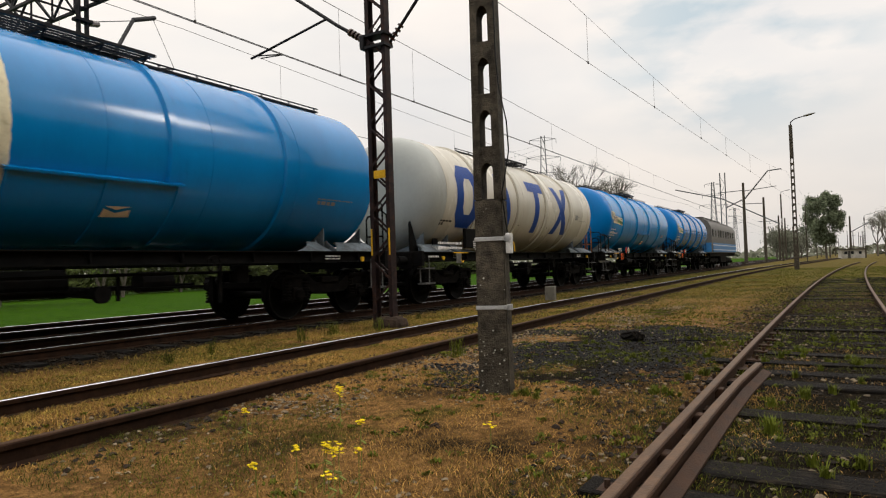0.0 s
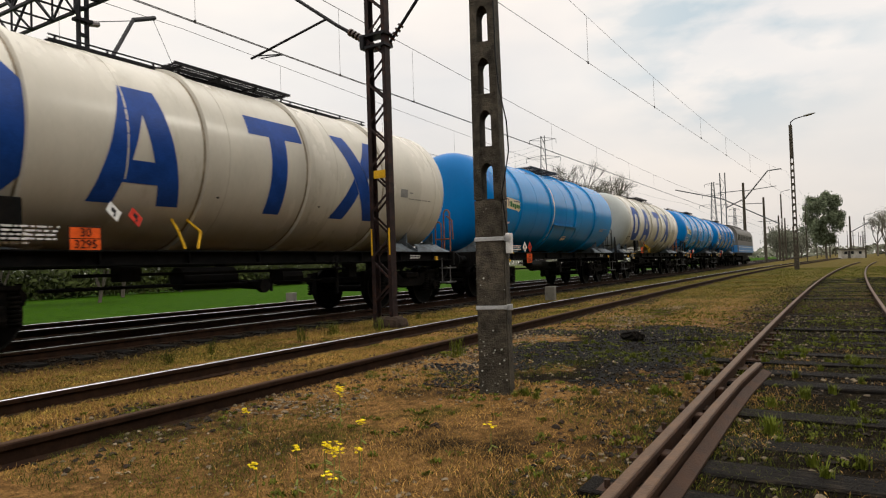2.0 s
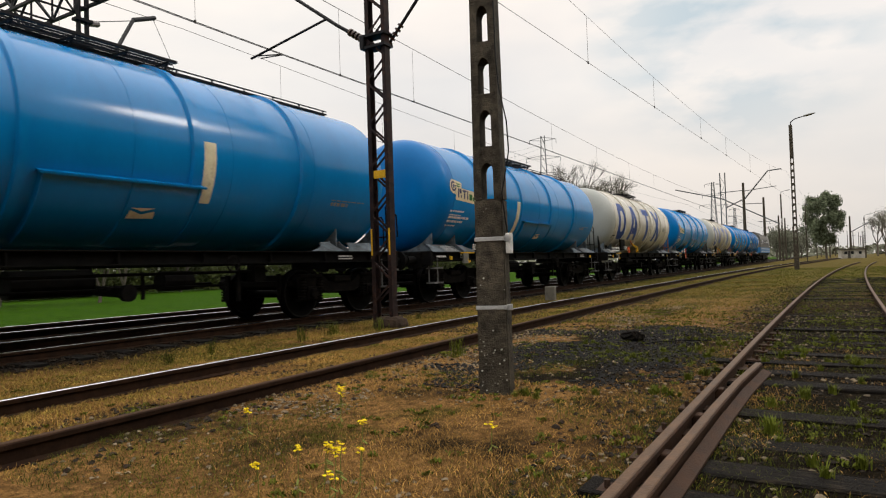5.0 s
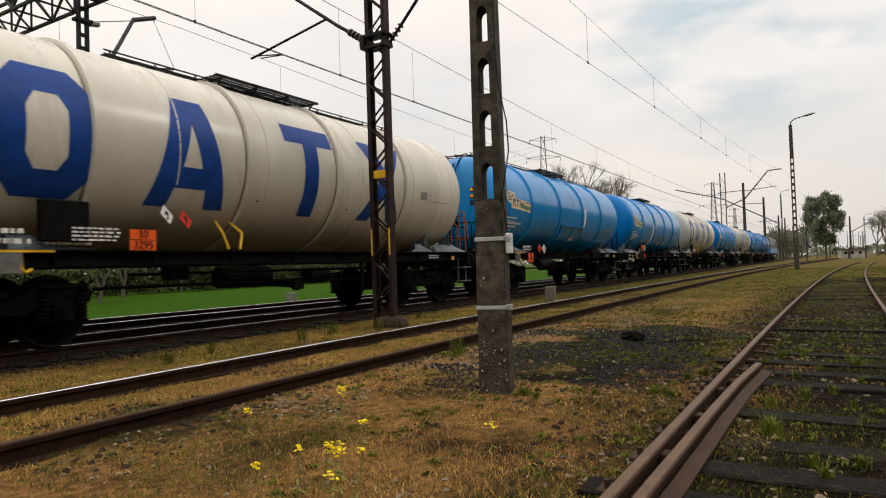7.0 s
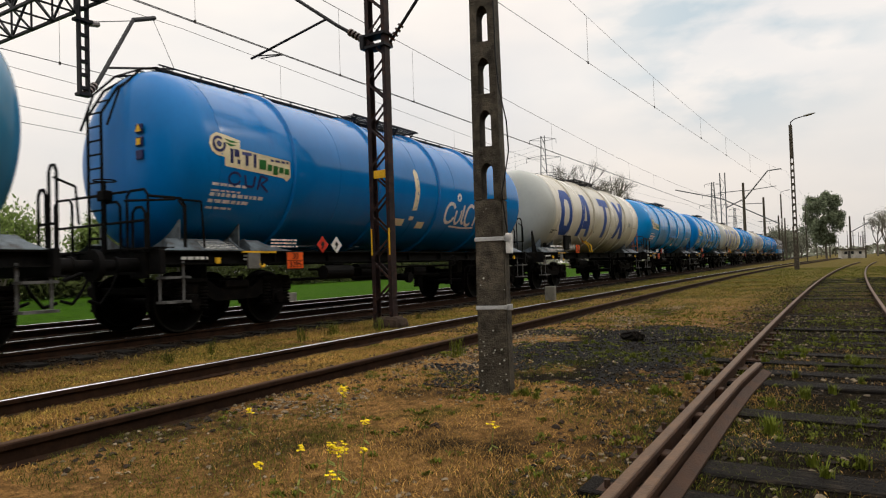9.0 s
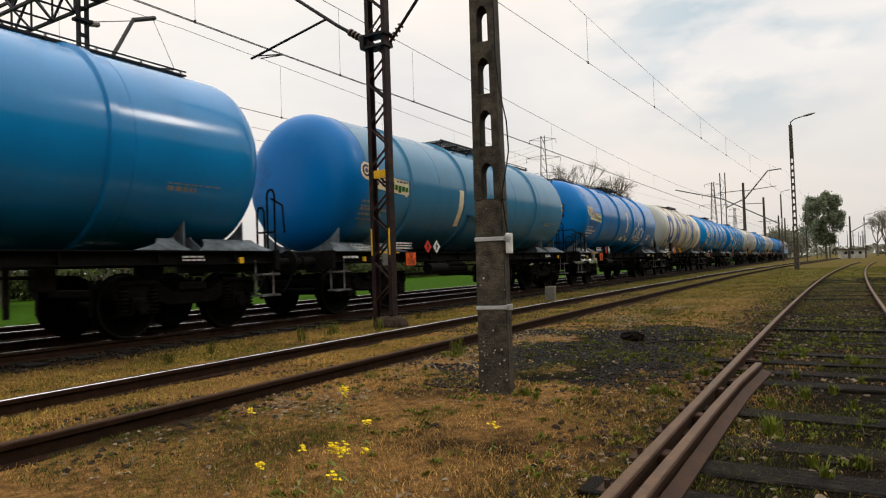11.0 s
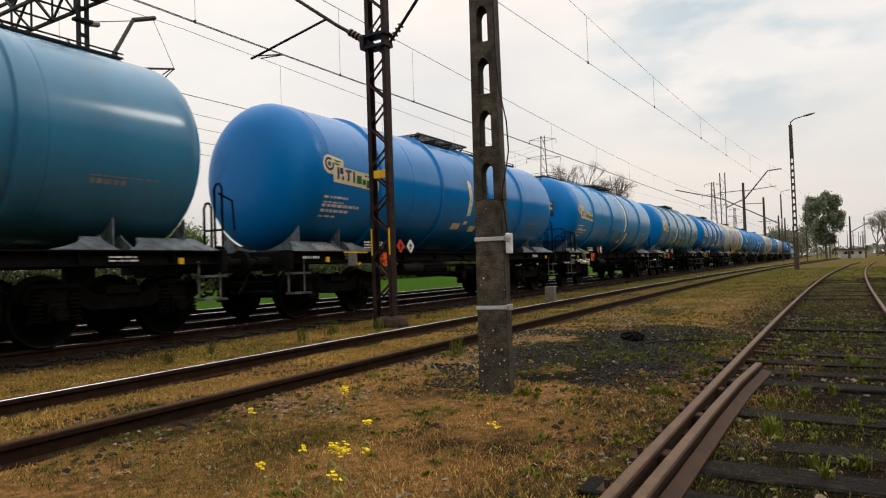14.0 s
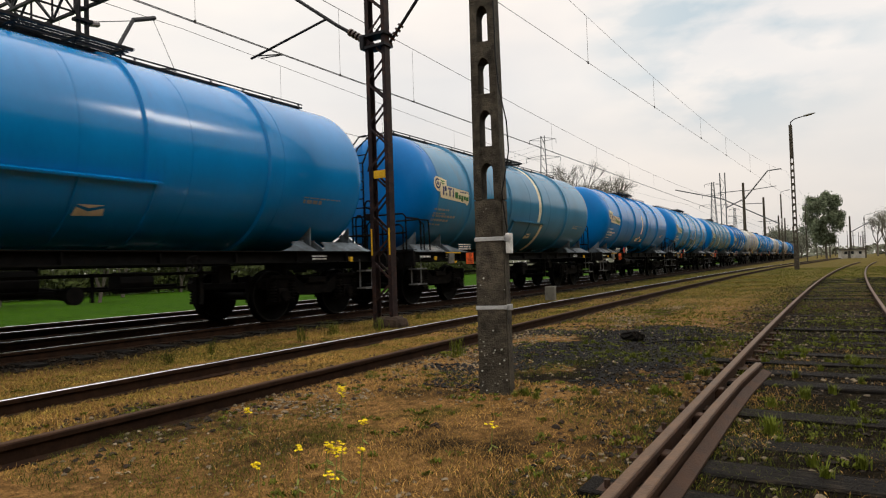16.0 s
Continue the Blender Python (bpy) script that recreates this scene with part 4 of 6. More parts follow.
def tank(w, body, ends, rings, seams):
    t = part("tank", shared(("tank", body), build_shell, M[body], True), None, w)
    for sign in (-1, 1):
        part("tank_end", shared(("tank_end", ends if sign < 0 else body, sign), build_head(sign), M[ends if sign < 0 else body], True), None, t)
    for x in rings:
        part("hoop", shared(("hoop", body, x), lambda bm: ring_band(bm, x, 0.16, 0.055), M[body], True), None, t)
    for x in seams:
        part("weld_seam", shared(("weld", body, x), lambda bm: ring_band(bm, x, 0.03, 0.010), M[body], True), None, t)
    if body == "white_tank":
        for x in rings:
            part("grime_line", shared(("grime", x), lambda bm: ring_band(bm, x - 0.10, 0.05, 0.007), M["grime"], True), None, t, "brown grime along a hoop")
    return t


def wagon_details(w, seed):
    """Small plates and markings on the frame that all wagons carry."""
    flat_bars("frame_marking", w, -6.1, 1.10, 0.5, 0.09, -1.262, M["white_paint"], 1, seed)
    flat_bars("frame_marking", w, -4.9, 1.09, 0.34, 0.12, -1.262, M["white_paint"], 2, seed + 1)
    flat_bars("frame_marking", w, 4.6, 1.09, 0.42, 0.10, -1.262, M["white_paint"], 2, seed + 2)
    flat_bars("data_panel", w, -4.35, 1.31, 0.62, 0.17, -1.33, M["white_paint"], 3, seed + 3)
    for x in (-5.45, 5.7):
        lm = part("lifting_mark", shared("lifting_mark", lambda bm: add_box(bm, (0, -1.29, 1.10), (0.08, 0.05, 0.10), bevel=0.01), M["yellow"]), None, w, "yellow lifting mark")
        lm.matrix_basis = pose(x, 0, 0)
    # painted table of load limits on the sloping saddle sheet
    bm = bmesh.new()
    tilt = Euler((-0.98, 0, 0)).to_matrix()
    for k, wd in enumerate((0.62, 0.62, 0.62, 0.62)):
        add_box(bm, (-5.35, -1.282 + 0.062 * k, 1.285 + 0.041 * k), (wd, 0.010, 0.004), tilt)
    for k in range(6):
        add_box(bm, (-5.66 + 0.124 * k, -1.189, 1.3465), (0.010, 0.226, 0.004), Euler((0.588, 0, 0)).to_matrix())
    part("load_table", bm, M["white_paint"], w, "white outlined load table")
    bm = bmesh.new()
    for k in range(2):
        for j in range(4):
            add_box(bm, (-5.60 + 0.124 * j, -1.25 + 0.062 * k, 1.306 + 0.041 * k), (0.06, 0.022, 0.004), Euler((0.588, 0, 0)).to_matrix())
    tagged(part("table_writing", bm, M["white_paint"], w), kind="stuff")
    bm = bmesh.new()
    for k in range(7):
        add_box(bm, (-4.86 + 0.04 * k, -1.345, 1.10), (0.006, 0.006, 0.24))
        add_box(bm, (-4.74, -1.345, 0.98 + 0.04 * k), (0.25, 0.006, 0.006))
    add_box(bm, (-4.74, -1.335, 1.10), (0.26, 0.008, 0.25))
    part("label_cage", bm, M["grey_box"], w, "pale wire label cage")
    bm = bmesh.new()
    add_tube(bm, [(-4.62, -1.31, 1.20), (-4.62, -1.33, 1.02), (-4.56, -1.33, 0.98), (-4.50, -1.33, 1.02)], 0.022, 6)
    add_box(bm, (-4.60, -1.31, 1.24), (0.75, 0.03, 0.03))
    part("tow_hook", bm, M["yellow"], w, "yellow tow hook and bar")


def white_wagon(x0, seed):
    w = thing("tank_wagon", "cream-white tank wagon with large blue painted shapes on its side", "tank wagon", "wagons of the train")
    t = tank(w, "white_tank", "white_end", (-3.74, -1.15, 1.10, 3.43), (-5.48, -2.5, -0.75, 1.85, 3.72, 5.46))
    underframe(w, (-2.9, 4.3))
    lo, hi = -0.92, 0.80
    # four big painted blocks: octagonal ring, tall wedge, capped post, crossed bars
    c, r = (-4.36, (lo + hi) / 2), (0.60, 0.86)
    n8 = [(c[0] + r[0] * a, c[1] + r[1] * b) for a, b in ((-0.55, 1), (0.55, 1), (1, 0.6), (1, -0.6), (0.55, -1), (-0.55, -1), (-1, -0.6), (-1, 0.6))]
    i8 = [(c[0] + (p[0] - c[0]) * 0.42, c[1] + (p[1] - c[1]) * 0.56) for p in n8]
    decal("blue_block", [[n8[i], n8[(i + 1) % 8], i8[(i + 1) % 8], i8[i]] for i in range(8)], M["letter_blue"], t, 0.004, "blue painted block")
    a0, a1, am = -2.95, -1.56, -2.26
    wedge = [(-0.70, lo), (-0.34, lo), (-0.27, lo + 0.32), (0.0, lo + 0.32), (0.0, lo + 0.64), (-0.17, lo + 0.64), (0.0, hi - 0.42), (0.0, hi), (-0.27, hi)]
    decal("blue_block", [[(am + s * a, b) for a, b in wedge] for s in (1, -1)], M["letter_blue"], t, 0.004)
    decal("blue_block", [rect(-0.32, hi - 0.36, 0.94, hi), rect(0.13, lo, 0.50, hi - 0.36)], M["letter_blue"], t, 0.004)
    x0_, x1_ = 1.82, 3.32
    decal("blue_block", [[(x0_, hi), (x0_ + 0.42, hi), (x1_, lo), (x1_ - 0.42, lo)], [(x1_ - 0.42, hi), (x1_, hi), (2.79, -0.06), (2.58, 0.27)], [(x0_, lo), (x0_ + 0.42, lo), (2.53, -0.35), (2.35, -0.06)]], M["letter_blue"], t, 0.004)
    hazard_plate(w, -3.05, -1.36, 1.40)
    diamond(w, -2.62, -1.30, 1.78, 0.22, M["white_paint"], "white diamond placard", -30)
    diamond(w, -2.30, -1.30, 1.72, 0.22, M["red"], "red diamond placard", -30)
    bm = bmesh.new()
    add_box(bm, (-4.12, -1.34, 1.62), (0.62, 0.10, 0.52), bevel=0.02)
    part("equipment_box", bm, M["frame_black"], w, "black equipment box")
    flat_bars("data_panel", w, -4.05, 1.36, 0.62, 0.20, -1.40, M["white_paint"], 4, seed)
    flat_bars("data_panel", w, -5.75, 1.30, 1.2, 0.24, -1.33, M["white_paint"], 2, seed + 5)
    decal("small_lettering", bars([(0.55, 0.05), (0.2, 0.08)], -5.55, -0.78, 0, 0.05, seed), M["black_paint"], t, 0.004)
    decal("data_panel", [rect(4.0, -0.3, 4.28, -0.12)] + bars([(0.14, 0.03), (0.9, 0.02)], 4.35, -0.2, 0, 0.10, seed), M["grey_box"], t, 0.004)
    for pts in ([(-1.55, -1.05, 1.75), (-1.62, -1.30, 1.55), (-1.55, -1.36, 1.28)], [(-1.28, -1.05, 1.75), (-1.22, -1.30, 1.55), (-1.32, -1.36, 1.28)]):
        bm = bmesh.new()
        add_tube(bm, pts, 0.022, 6)
        part("drain_pipe", bm, M["yellow"], w, "yellow bent drain pipe")
    bm = bmesh.new()
    for x in (-1.05, 1.3):
        add_rod(bm, (x, -1.28, 2.12), (x + 0.18, -1.31, 2.10), 0.02, 6)
    part("grab_hook", bm, M["black_paint"], t)
    for x in (-6.4, -5.35):
        bm = bmesh.new()
        add_prism(bm, [(x, 1.25), (x + 0.4, 1.25), (x + 0.06, 2.02), (x, 1.98)], -0.93, -0.90)
        part("end_stay", bm, M["frame_black"], w)
    h = part("hand_rail", shared("hoops", build_hoops, M["brass" if seed % 2 else "frame_black"]), None, w, "looped tube hand rails")
    h.matrix_basis = pose(6.55, 0, 0)
    wagon_details(w, seed)
    return w


def blue_wagon(body, seed, stripe=None, ladder=True, emblem=True, rail_end=True, dash=False, scribble=False, jacket=True, stacked=False, blue_head=False, paired=False):
    words = {"blue_mid": "mid-blue", "blue_deep": "deep-blue glossy", "blue_sky": "sky-blue", "blue_grey": "faded grey-blue", "blue_pale": "pale sun-bleached blue"}[body]
    extra = " with cream stripe" if stripe is not None else " with white scribbles" if scribble else " with cream emblem panel"
    w = thing("tank_wagon", words + " tank wagon" + extra + " and black frame", "tank wagon", "wagons of the train")
    t = tank(w, body, "blue_end" if body == "blue_deep" or blue_head else body, (-3.82, -1.29, 1.13, 3.43), (-5.48, -2.6, 0.15, 1.85, 3.75))
    underframe(w, (-5.7, 5.5) if rail_end else (0.2, 5.6))
    if emblem:
        logo(w, -5.72, -0.20)
        decal("small_lettering", bars([(0.7, 0.045), (0.6, 0.03), (1.1, 0.06), (0.8, 0.06), (0.5, 0.04)], -5.62, -0.50, 0, 0.05, seed), M["white_paint" if body != "blue_grey" else "grey_box"], t, 0.004)
    if stripe is not None:
        lo_a, hi_a = stripe[1]
        part("paint_stripe", shared(("stripe", stripe), lambda bm: ring_band(bm, stripe[0], 0.24, 0.012, lo_a, hi_a, 40), M["stripe"], True), None, t, "cream painted stripe")
        if jacket and stripe[0] > -1.0 and lo_a < -1.2:
            part("paint_stripe", shared(("stripe_low", stripe), lambda bm: ring_band(bm, stripe[0] + 0.2, 0.24, 0.066, -1.16, -0.40, 24), M["stripe"], True), None, t, "cream painted stripe")
    if dash:
        decal("cream_mark", [[(-0.02, 0.32), (0.06, 0.40), (0.16, 0.30), (0.22, -0.10), (0.20, -0.56), (0.02, -0.58), (0.04, -0.10)]], M["stripe"], t, 0.005, "cream painted dash")
        for r4 in ((-0.55, -0.98, -0.15, -0.80), (0.0, -0.82, 0.18, -0.72), (0.40, -1.02, 0.72, -0.84)):
            decal("cream_mark", [rect(*r4)], M["stripe"], t, 0.005)
    if jacket:
        bm = bmesh.new()
        n = 14
        rows = [[bm.verts.new(on_tank(x, TANK_R * (-1.2 + 0.82 * i / n), 0.05)) for i in range(n + 1)] for x in (-1.05, 1.25)]
        for i in range(n):
            bm.faces.new((rows[0][i], rows[0][i + 1], rows[1][i + 1], rows[1][i]))
        jk = part("side_jacket", bm, M[body], t, smooth=True)
        for xa in (-1.05, 0.15, 1.25):
            part("jacket_rib", shared(("jacket_rib", body, xa), lambda bm: ring_band(bm, xa, 0.05, 0.075, -1.15, -0.38, 16), M[body], True), None, jk)
        bm = bmesh.new()
        e = [[bm.verts.new(on_tank(x, TANK_R * -0.38 + du, lf)) for x in (-1.12, 1.32)] for du, lf in ((0, 0.0), (0, 0.11), (0.03, 0.11), (0.03, 0.0))]
        for p, q in zip(e, e[1:]):
            bm.faces.new((p[0], p[1], q[1], q[0]))
        part("jacket_ledge", bm, M[body], jk)
        for outline in ([(0.22, -0.98), (0.40, -1.04), (0.60, -0.98), (0.62, -1.10), (0.20, -1.12)], [(0.22, -0.94), (0.40, -0.99), (0.60, -0.93)]):
            decal("cream_mark", [outline], M["stripe"], t, 0.06)
    if scribble:
        def stroke(pts, wd=0.07):
            out = []
            for a, b in zip(pts, pts[1:]):
                d = Vector((b[0] - a[0], b[1] - a[1]))
                s = Vector((-d.y, d.x)).normalized() * wd / 2
                out.append([(a[0] + s.x, a[1] + s.y), (a[0] - s.x, a[1] - s.y), (b[0] - s.x, b[1] - s.y), (b[0] + s.x, b[1] + s.y)])
            return out
        def loop(cx, cy, rx, ry, a0, a1, n=10):
            return [(cx + rx * math.cos(a0 + (a1 - a0) * i / n), cy + ry * math.sin(a0 + (a1 - a0) * i / n)) for i in range(n + 1)]
        marks = stroke(loop(1.75, -0.55, 0.24, 0.26, 0.6, 5.9), 0.09) + stroke(loop(2.18, -0.58, 0.14, 0.24, 2.6, 6.9), 0.08) + stroke(loop(2.10, -0.12, 0.08, 0.08, 0, 6.28), 0.07) + stroke([(2.4, -0.3), (2.42, -0.75), (2.55, -0.8)], 0.08) + stroke(loop(2.78, -0.56, 0.22, 0.28, 0.9, 5.4), 0.09) + stroke([(3.1, -0.3), (3.12, -0.85)], 0.08) + stroke([(3.4, -0.35), (3.14, -0.58), (3.42, -0.85)], 0.08) + stroke([(1.9, -0.9), (2.6, -0.93), (3.2, -0.9)], 0.05)
        decal("paint_scribble", marks, M["white_paint"], t, 0.006, "silvery sprayed scribble")
        dark = stroke(loop(-5.2, -0.36, 0.12, 0.10, 0.4, 6.0), 0.04) + stroke([(-5.0, -0.28), (-4.95, -0.46), (-4.8, -0.46), (-4.78, -0.28)], 0.04) + stroke([(-4.7, -0.5), (-4.66, -0.26), (-4.5, -0.3), (-4.64, -0.4), (-4.46, -0.52)], 0.04)
        decal("paint_scribble", dark, M["logo_navy"], t, 0.006)
        decal("small_lettering", bars([(0.6, 0.03), (0.6, 0.03), (0.5, 0.03), (0.45, 0.08)], 4.3, -0.62, 0, 0.05, seed), M["white_paint"], t, 0.004)
    else:
        decal("small_lettering", bars([(1.0, 0.02), (0.5, 0.07)], 4.3, -0.55, 0, 0.08, seed), M["grey_box"], t, 0.004)
    if paired:
        hazard_plate(w, -3.08, -1.33, 1.07)
        diamond(w, -3.42, -1.34, 1.42, 0.24, M["white_paint"], "white diamond placard")
        diamond(w, -3.02, -1.34, 1.42, 0.24, M["red"], "red diamond placard")
    elif stacked:
        hazard_plate(w, -3.80, -1.37, 1.50)
        diamond(w, -3.22, -1.34, 1.52, 0.24, M["white_paint"], "white diamond placard")
        diamond(w, -3.22, -1.34, 1.10, 0.24, M["red"], "red diamond placard")
    else:
        hazard_plate(w, -3.78, -1.33, 1.09)
        diamond(w, -3.04, -1.34, 1.38, 0.23, M["red"], "red diamond placard")
        diamond(w, -2.64, -1.34, 1.38, 0.23, M["white_paint"], "white diamond placard")
    bm = bmesh.new()
    add_box(bm, (-4.72, -1.30, 1.08), (0.24, 0.05, 0.24), bevel=0.01)
    part("label_holder", bm, M["grey_box"], w, "grey wire label holder")
    if not stacked:
        bm = bmesh.new()
        add_rod(bm, (-2.95, -1.25, 0.86), (-2.15, -1.25, 0.86), 0.13, 14)
        part("air_vessel", bm, M["frame_black"], w)
    else:
        bm = bmesh.new()
        add_box(bm, (-3.80, -1.29, 1.30), (0.62, 0.10, 0.75), bevel=0.02)
        part("equipment_box", bm, M["frame_black"], w, "black equipment box")
    if ladder:
        bm = bmesh.new()
        for i in range(3):
            add_box(bm, (-6.31, -0.62, 2.75 + i * 0.20), (0.03, 0.16, 0.14), bevel=0.01)
        p = part("warning_plate", bm, M["logo_navy"], w, "dark plate with warning signs")
        bm = bmesh.new()
        add_prism(bm, [(-0.69, 3.10), (-0.55, 3.10), (-0.62, 3.22)], -6.337, -6.329, "x")
        add_box(bm, (-6.332, -0.62, 2.95), (0.006, 0.10, 0.10))
        part("warning_symbol", bm, M["yellow"], p)
        part("ladder", shared("ladder_dark", build_ladder, M["frame_black"]), None, w, "end ladder with hand rails")
    if rail_end:
        end_railing(w, -6.6)
        b = part("brake_wheel", shared("brake_wheel", build_brake_wheel, M["frame_black"]), None, w)
        b.matrix_basis = pose(-6.7, 0, 0)
    h = part("hand_rail", shared("hoops2", build_hoops, M["frame_black"]), None, w, "looped tube hand rails")
    h.matrix_basis = pose(6.55, 0, 0)
    if rail_end:
        bm = bmesh.new()
        add_tube(bm, [(-6.15, -1.30, 2.0), (-6.15, -1.42, 1.9), (-6.15, -1.42, 1.3)], 0.018, 6)
        add_tube(bm, [(-6.15, -1.30, 2.02), (-5.75, -1.30, 2.02), (-5.7, -1.30, 1.3)], 0.018, 6)
        add_tube(bm, [(-6.95, -1.2, 1.95), (-6.2, -1.30, 2.02)], 0.018, 6)
        part("side_grab_rail", bm, M["frame_black"], w)
    wagon_details(w, seed)
    return w


# ---- locomotive ----
def locomotive():
    w = thing("diesel_locomotive", "grey and blue six-axle diesel locomotive heading the train", "locomotive")
    L = 8.1
    bm = bmesh.new()
    sec = [(-1.45, 1.3), (-1.48, 2.2), (-1.47, 3.35), (-1.25, 3.85), (-0.75, 4.15), (0, 4.25), (0.75, 4.15), (1.25, 3.85), (1.47, 3.35), (1.48, 2.2), (1.45, 1.3)]
    add_prism(bm, sec, -L, L - 0.6, "x")
    part("body", bm, M["loco_cream"], w, "grey-cream body shell", True)
    bm = bmesh.new()
    for y in (-1.495, 1.495):
        add_box(bm, (0, y, 1.75), (2 * L - 1.0, 0.02, 0.75))
    add_box(bm, (-L - 0.01, 0, 1.75), (0.02, 2.9, 0.75))
    band = part("blue_band", bm, M["loco_blue"], w, "blue lower band")
    bm = bmesh.new()
    for z in (1.55, 1.95):
        for y in (-1.508, 1.508):
            add_box(bm, (0, y, z), (2 * L - 1.0, 0.008, 0.07))
    part("white_line", bm, M["white_paint"], band)
    bm = bmesh.new()
    add_prism(bm, [(-1.22, 3.87), (-0.75, 4.17), (0, 4.27), (0.75, 4.17), (1.22, 3.87), (0.7, 4.05), (0, 4.12), (-0.7, 4.05)], -L + 0.1, L - 0.7, "x")
    for x in (-5.5, -3.2, -1.0, 1.4, 3.4):
        add_box(bm, (x, 0, 4.30), (1.3, 1.1, 0.16), bevel=0.03)
    part("roof", bm, M["loco_roof"], w, "dark sooty roof", True)
    for x in (-7.3, -5.9, -4.2, -2.8, -1.2, 0.4, 2.0, 3.6, 5.4):
        bm = bmesh.new()
        add_box(bm, (x, -1.49, 2.95), (0.8, 0.04, 0.62), bevel=0.015)
        p = part("side_window" if x in (-7.3, -5.9, 5.4) else "louvre", bm, M["glass_dark"], w)
        if x not in (-7.3, -5.9, 5.4):
            bm = bmesh.new()
            for k in range(6):
                add_box(bm, (x, -1.512, 2.70 + k * 0.10), (0.74, 0.012, 0.03))
            part("slat", bm, M["loco_roof"], p)
    for y in (-0.7, 0.7):
        bm = bmesh.new()
        add_box(bm, (-L - 0.01, y, 3.1), (0.04, 0.9, 0.6), bevel=0.02)
        part("cab_window", bm, M["glass_dark"], w)
        b = part("buffer", shared("buffer", build_buffer, M["frame_black"], True), None, w)
        b.matrix_basis = pose(-L - 0.02, y * 1.25, 0, 0, 0, 180)
    bm = bmesh.new()
    add_box(bm, (0, 0, 1.15), (2 * L - 0.3, 2.6, 0.3), bevel=0.02)
    add_box(bm, (0, 0, 0.75), (3.6, 2.5, 0.6), bevel=0.05)
    part("underframe", bm, M["frame_black"], w)
    for bx in (-4.3, 4.3):
        b = part("bogie", shared("bolster3", lambda bm: [add_box(bm, (0, sy * 1.02, 0.66), (4.6, 0.14, 0.34), bevel=0.03) for sy in (-1, 1)], M["bogie"]), None, w)
        b.matrix_basis = pose(bx, 0, 0)
        for ax in (-1.9, 0, 1.9):
            o = part("wheelset", shared("wheelset", build_wheelset, M["wheel"], True), None, w)
            o.matrix_basis = pose(bx + ax, 0, 0.46)
            WHEELSETS.append((o, bx + ax, 0.46))
            for sy in (-1, 1):
                q = part("axle_box", shared("axle_box", build_axle_box, M["bogie"]), None, b)
                q.matrix_basis = pose(ax, sy * 1.08, 0, 0, 0, 0 if sy < 0 else 180)
    return w


def wagon_place(n):
    return 62.95 - LENGTH * n


SURGE = ((0, -0.40), (0.5, -0.42), (1.0, -0.41), (1.5, -0.22), (2.5, 0), (3, 0.12), (3.5, 0.09), (4, 0), (6.5, -0.19), (7.5, -0.15), (9, -0.10), (11.5, -0.20), (12.5, -0.14), (14, 0), (16, 0.04))


def travel(t):
    """Metres the train has gone: a slowly rising pace with a slight surge of the couplings."""
    return 8.4242 * t + 0.1087 * t * t / 2 - 0.0078 * t ** 3 / 6 + float(np.interp(t, [a for a, _ in SURGE], [b for _, b in SURGE]))


CREAM_RING = (-math.pi, math.pi)
TRAIN = [
    (locomotive(), wagon_place(0) + 1.55),
    (blue_wagon("blue_deep", 11, jacket=False), wagon_place(1)),
    (blue_wagon("blue_sky", 12, blue_head=True), wagon_place(2)),
    (white_wagon(0, 13), wagon_place(3)),
    (blue_wagon("blue_sky", 14, ladder=False, stripe=(-1.14, CREAM_RING), rail_end=False, paired=True, blue_head=True), wagon_place(4)),
    (white_wagon(0, 15), wagon_place(5)),
    (blue_wagon("blue_sky", 16, ladder=False, stripe=(-1.52, (-0.78, 0.02)), rail_end=False, stacked=True, blue_head=True), wagon_place(6)),
    (blue_wagon("blue_sky", 17, stripe=(1.40, (-0.55, 0.10))), wagon_place(7)),
    (white_wagon(0, 18), wagon_place(8)),
    (blue_wagon("blue_deep", 19, dash=True, scribble=True, jacket=False), wagon_place(9)),
    (blue_wagon("blue_grey", 20, ladder=False, rail_end=False, stripe=(-1.52, (-0.60, 0.05)), blue_head=True), wagon_place(10)),
    (blue_wagon("blue_pale", 21, stripe=(0.96, CREAM_RING), blue_head=True), wagon_place(11)),
    (blue_wagon("blue_mid", 22, dash=True, jacket=False, ladder=False, rail_end=False, blue_head=True), wagon_place(12)),
    (blue_wagon("blue_grey", 23, blue_head=True, stripe=(0.96, CREAM_RING)), wagon_place(13)),
    (blue_wagon("blue_sky", 24), wagon_place(14)),
]


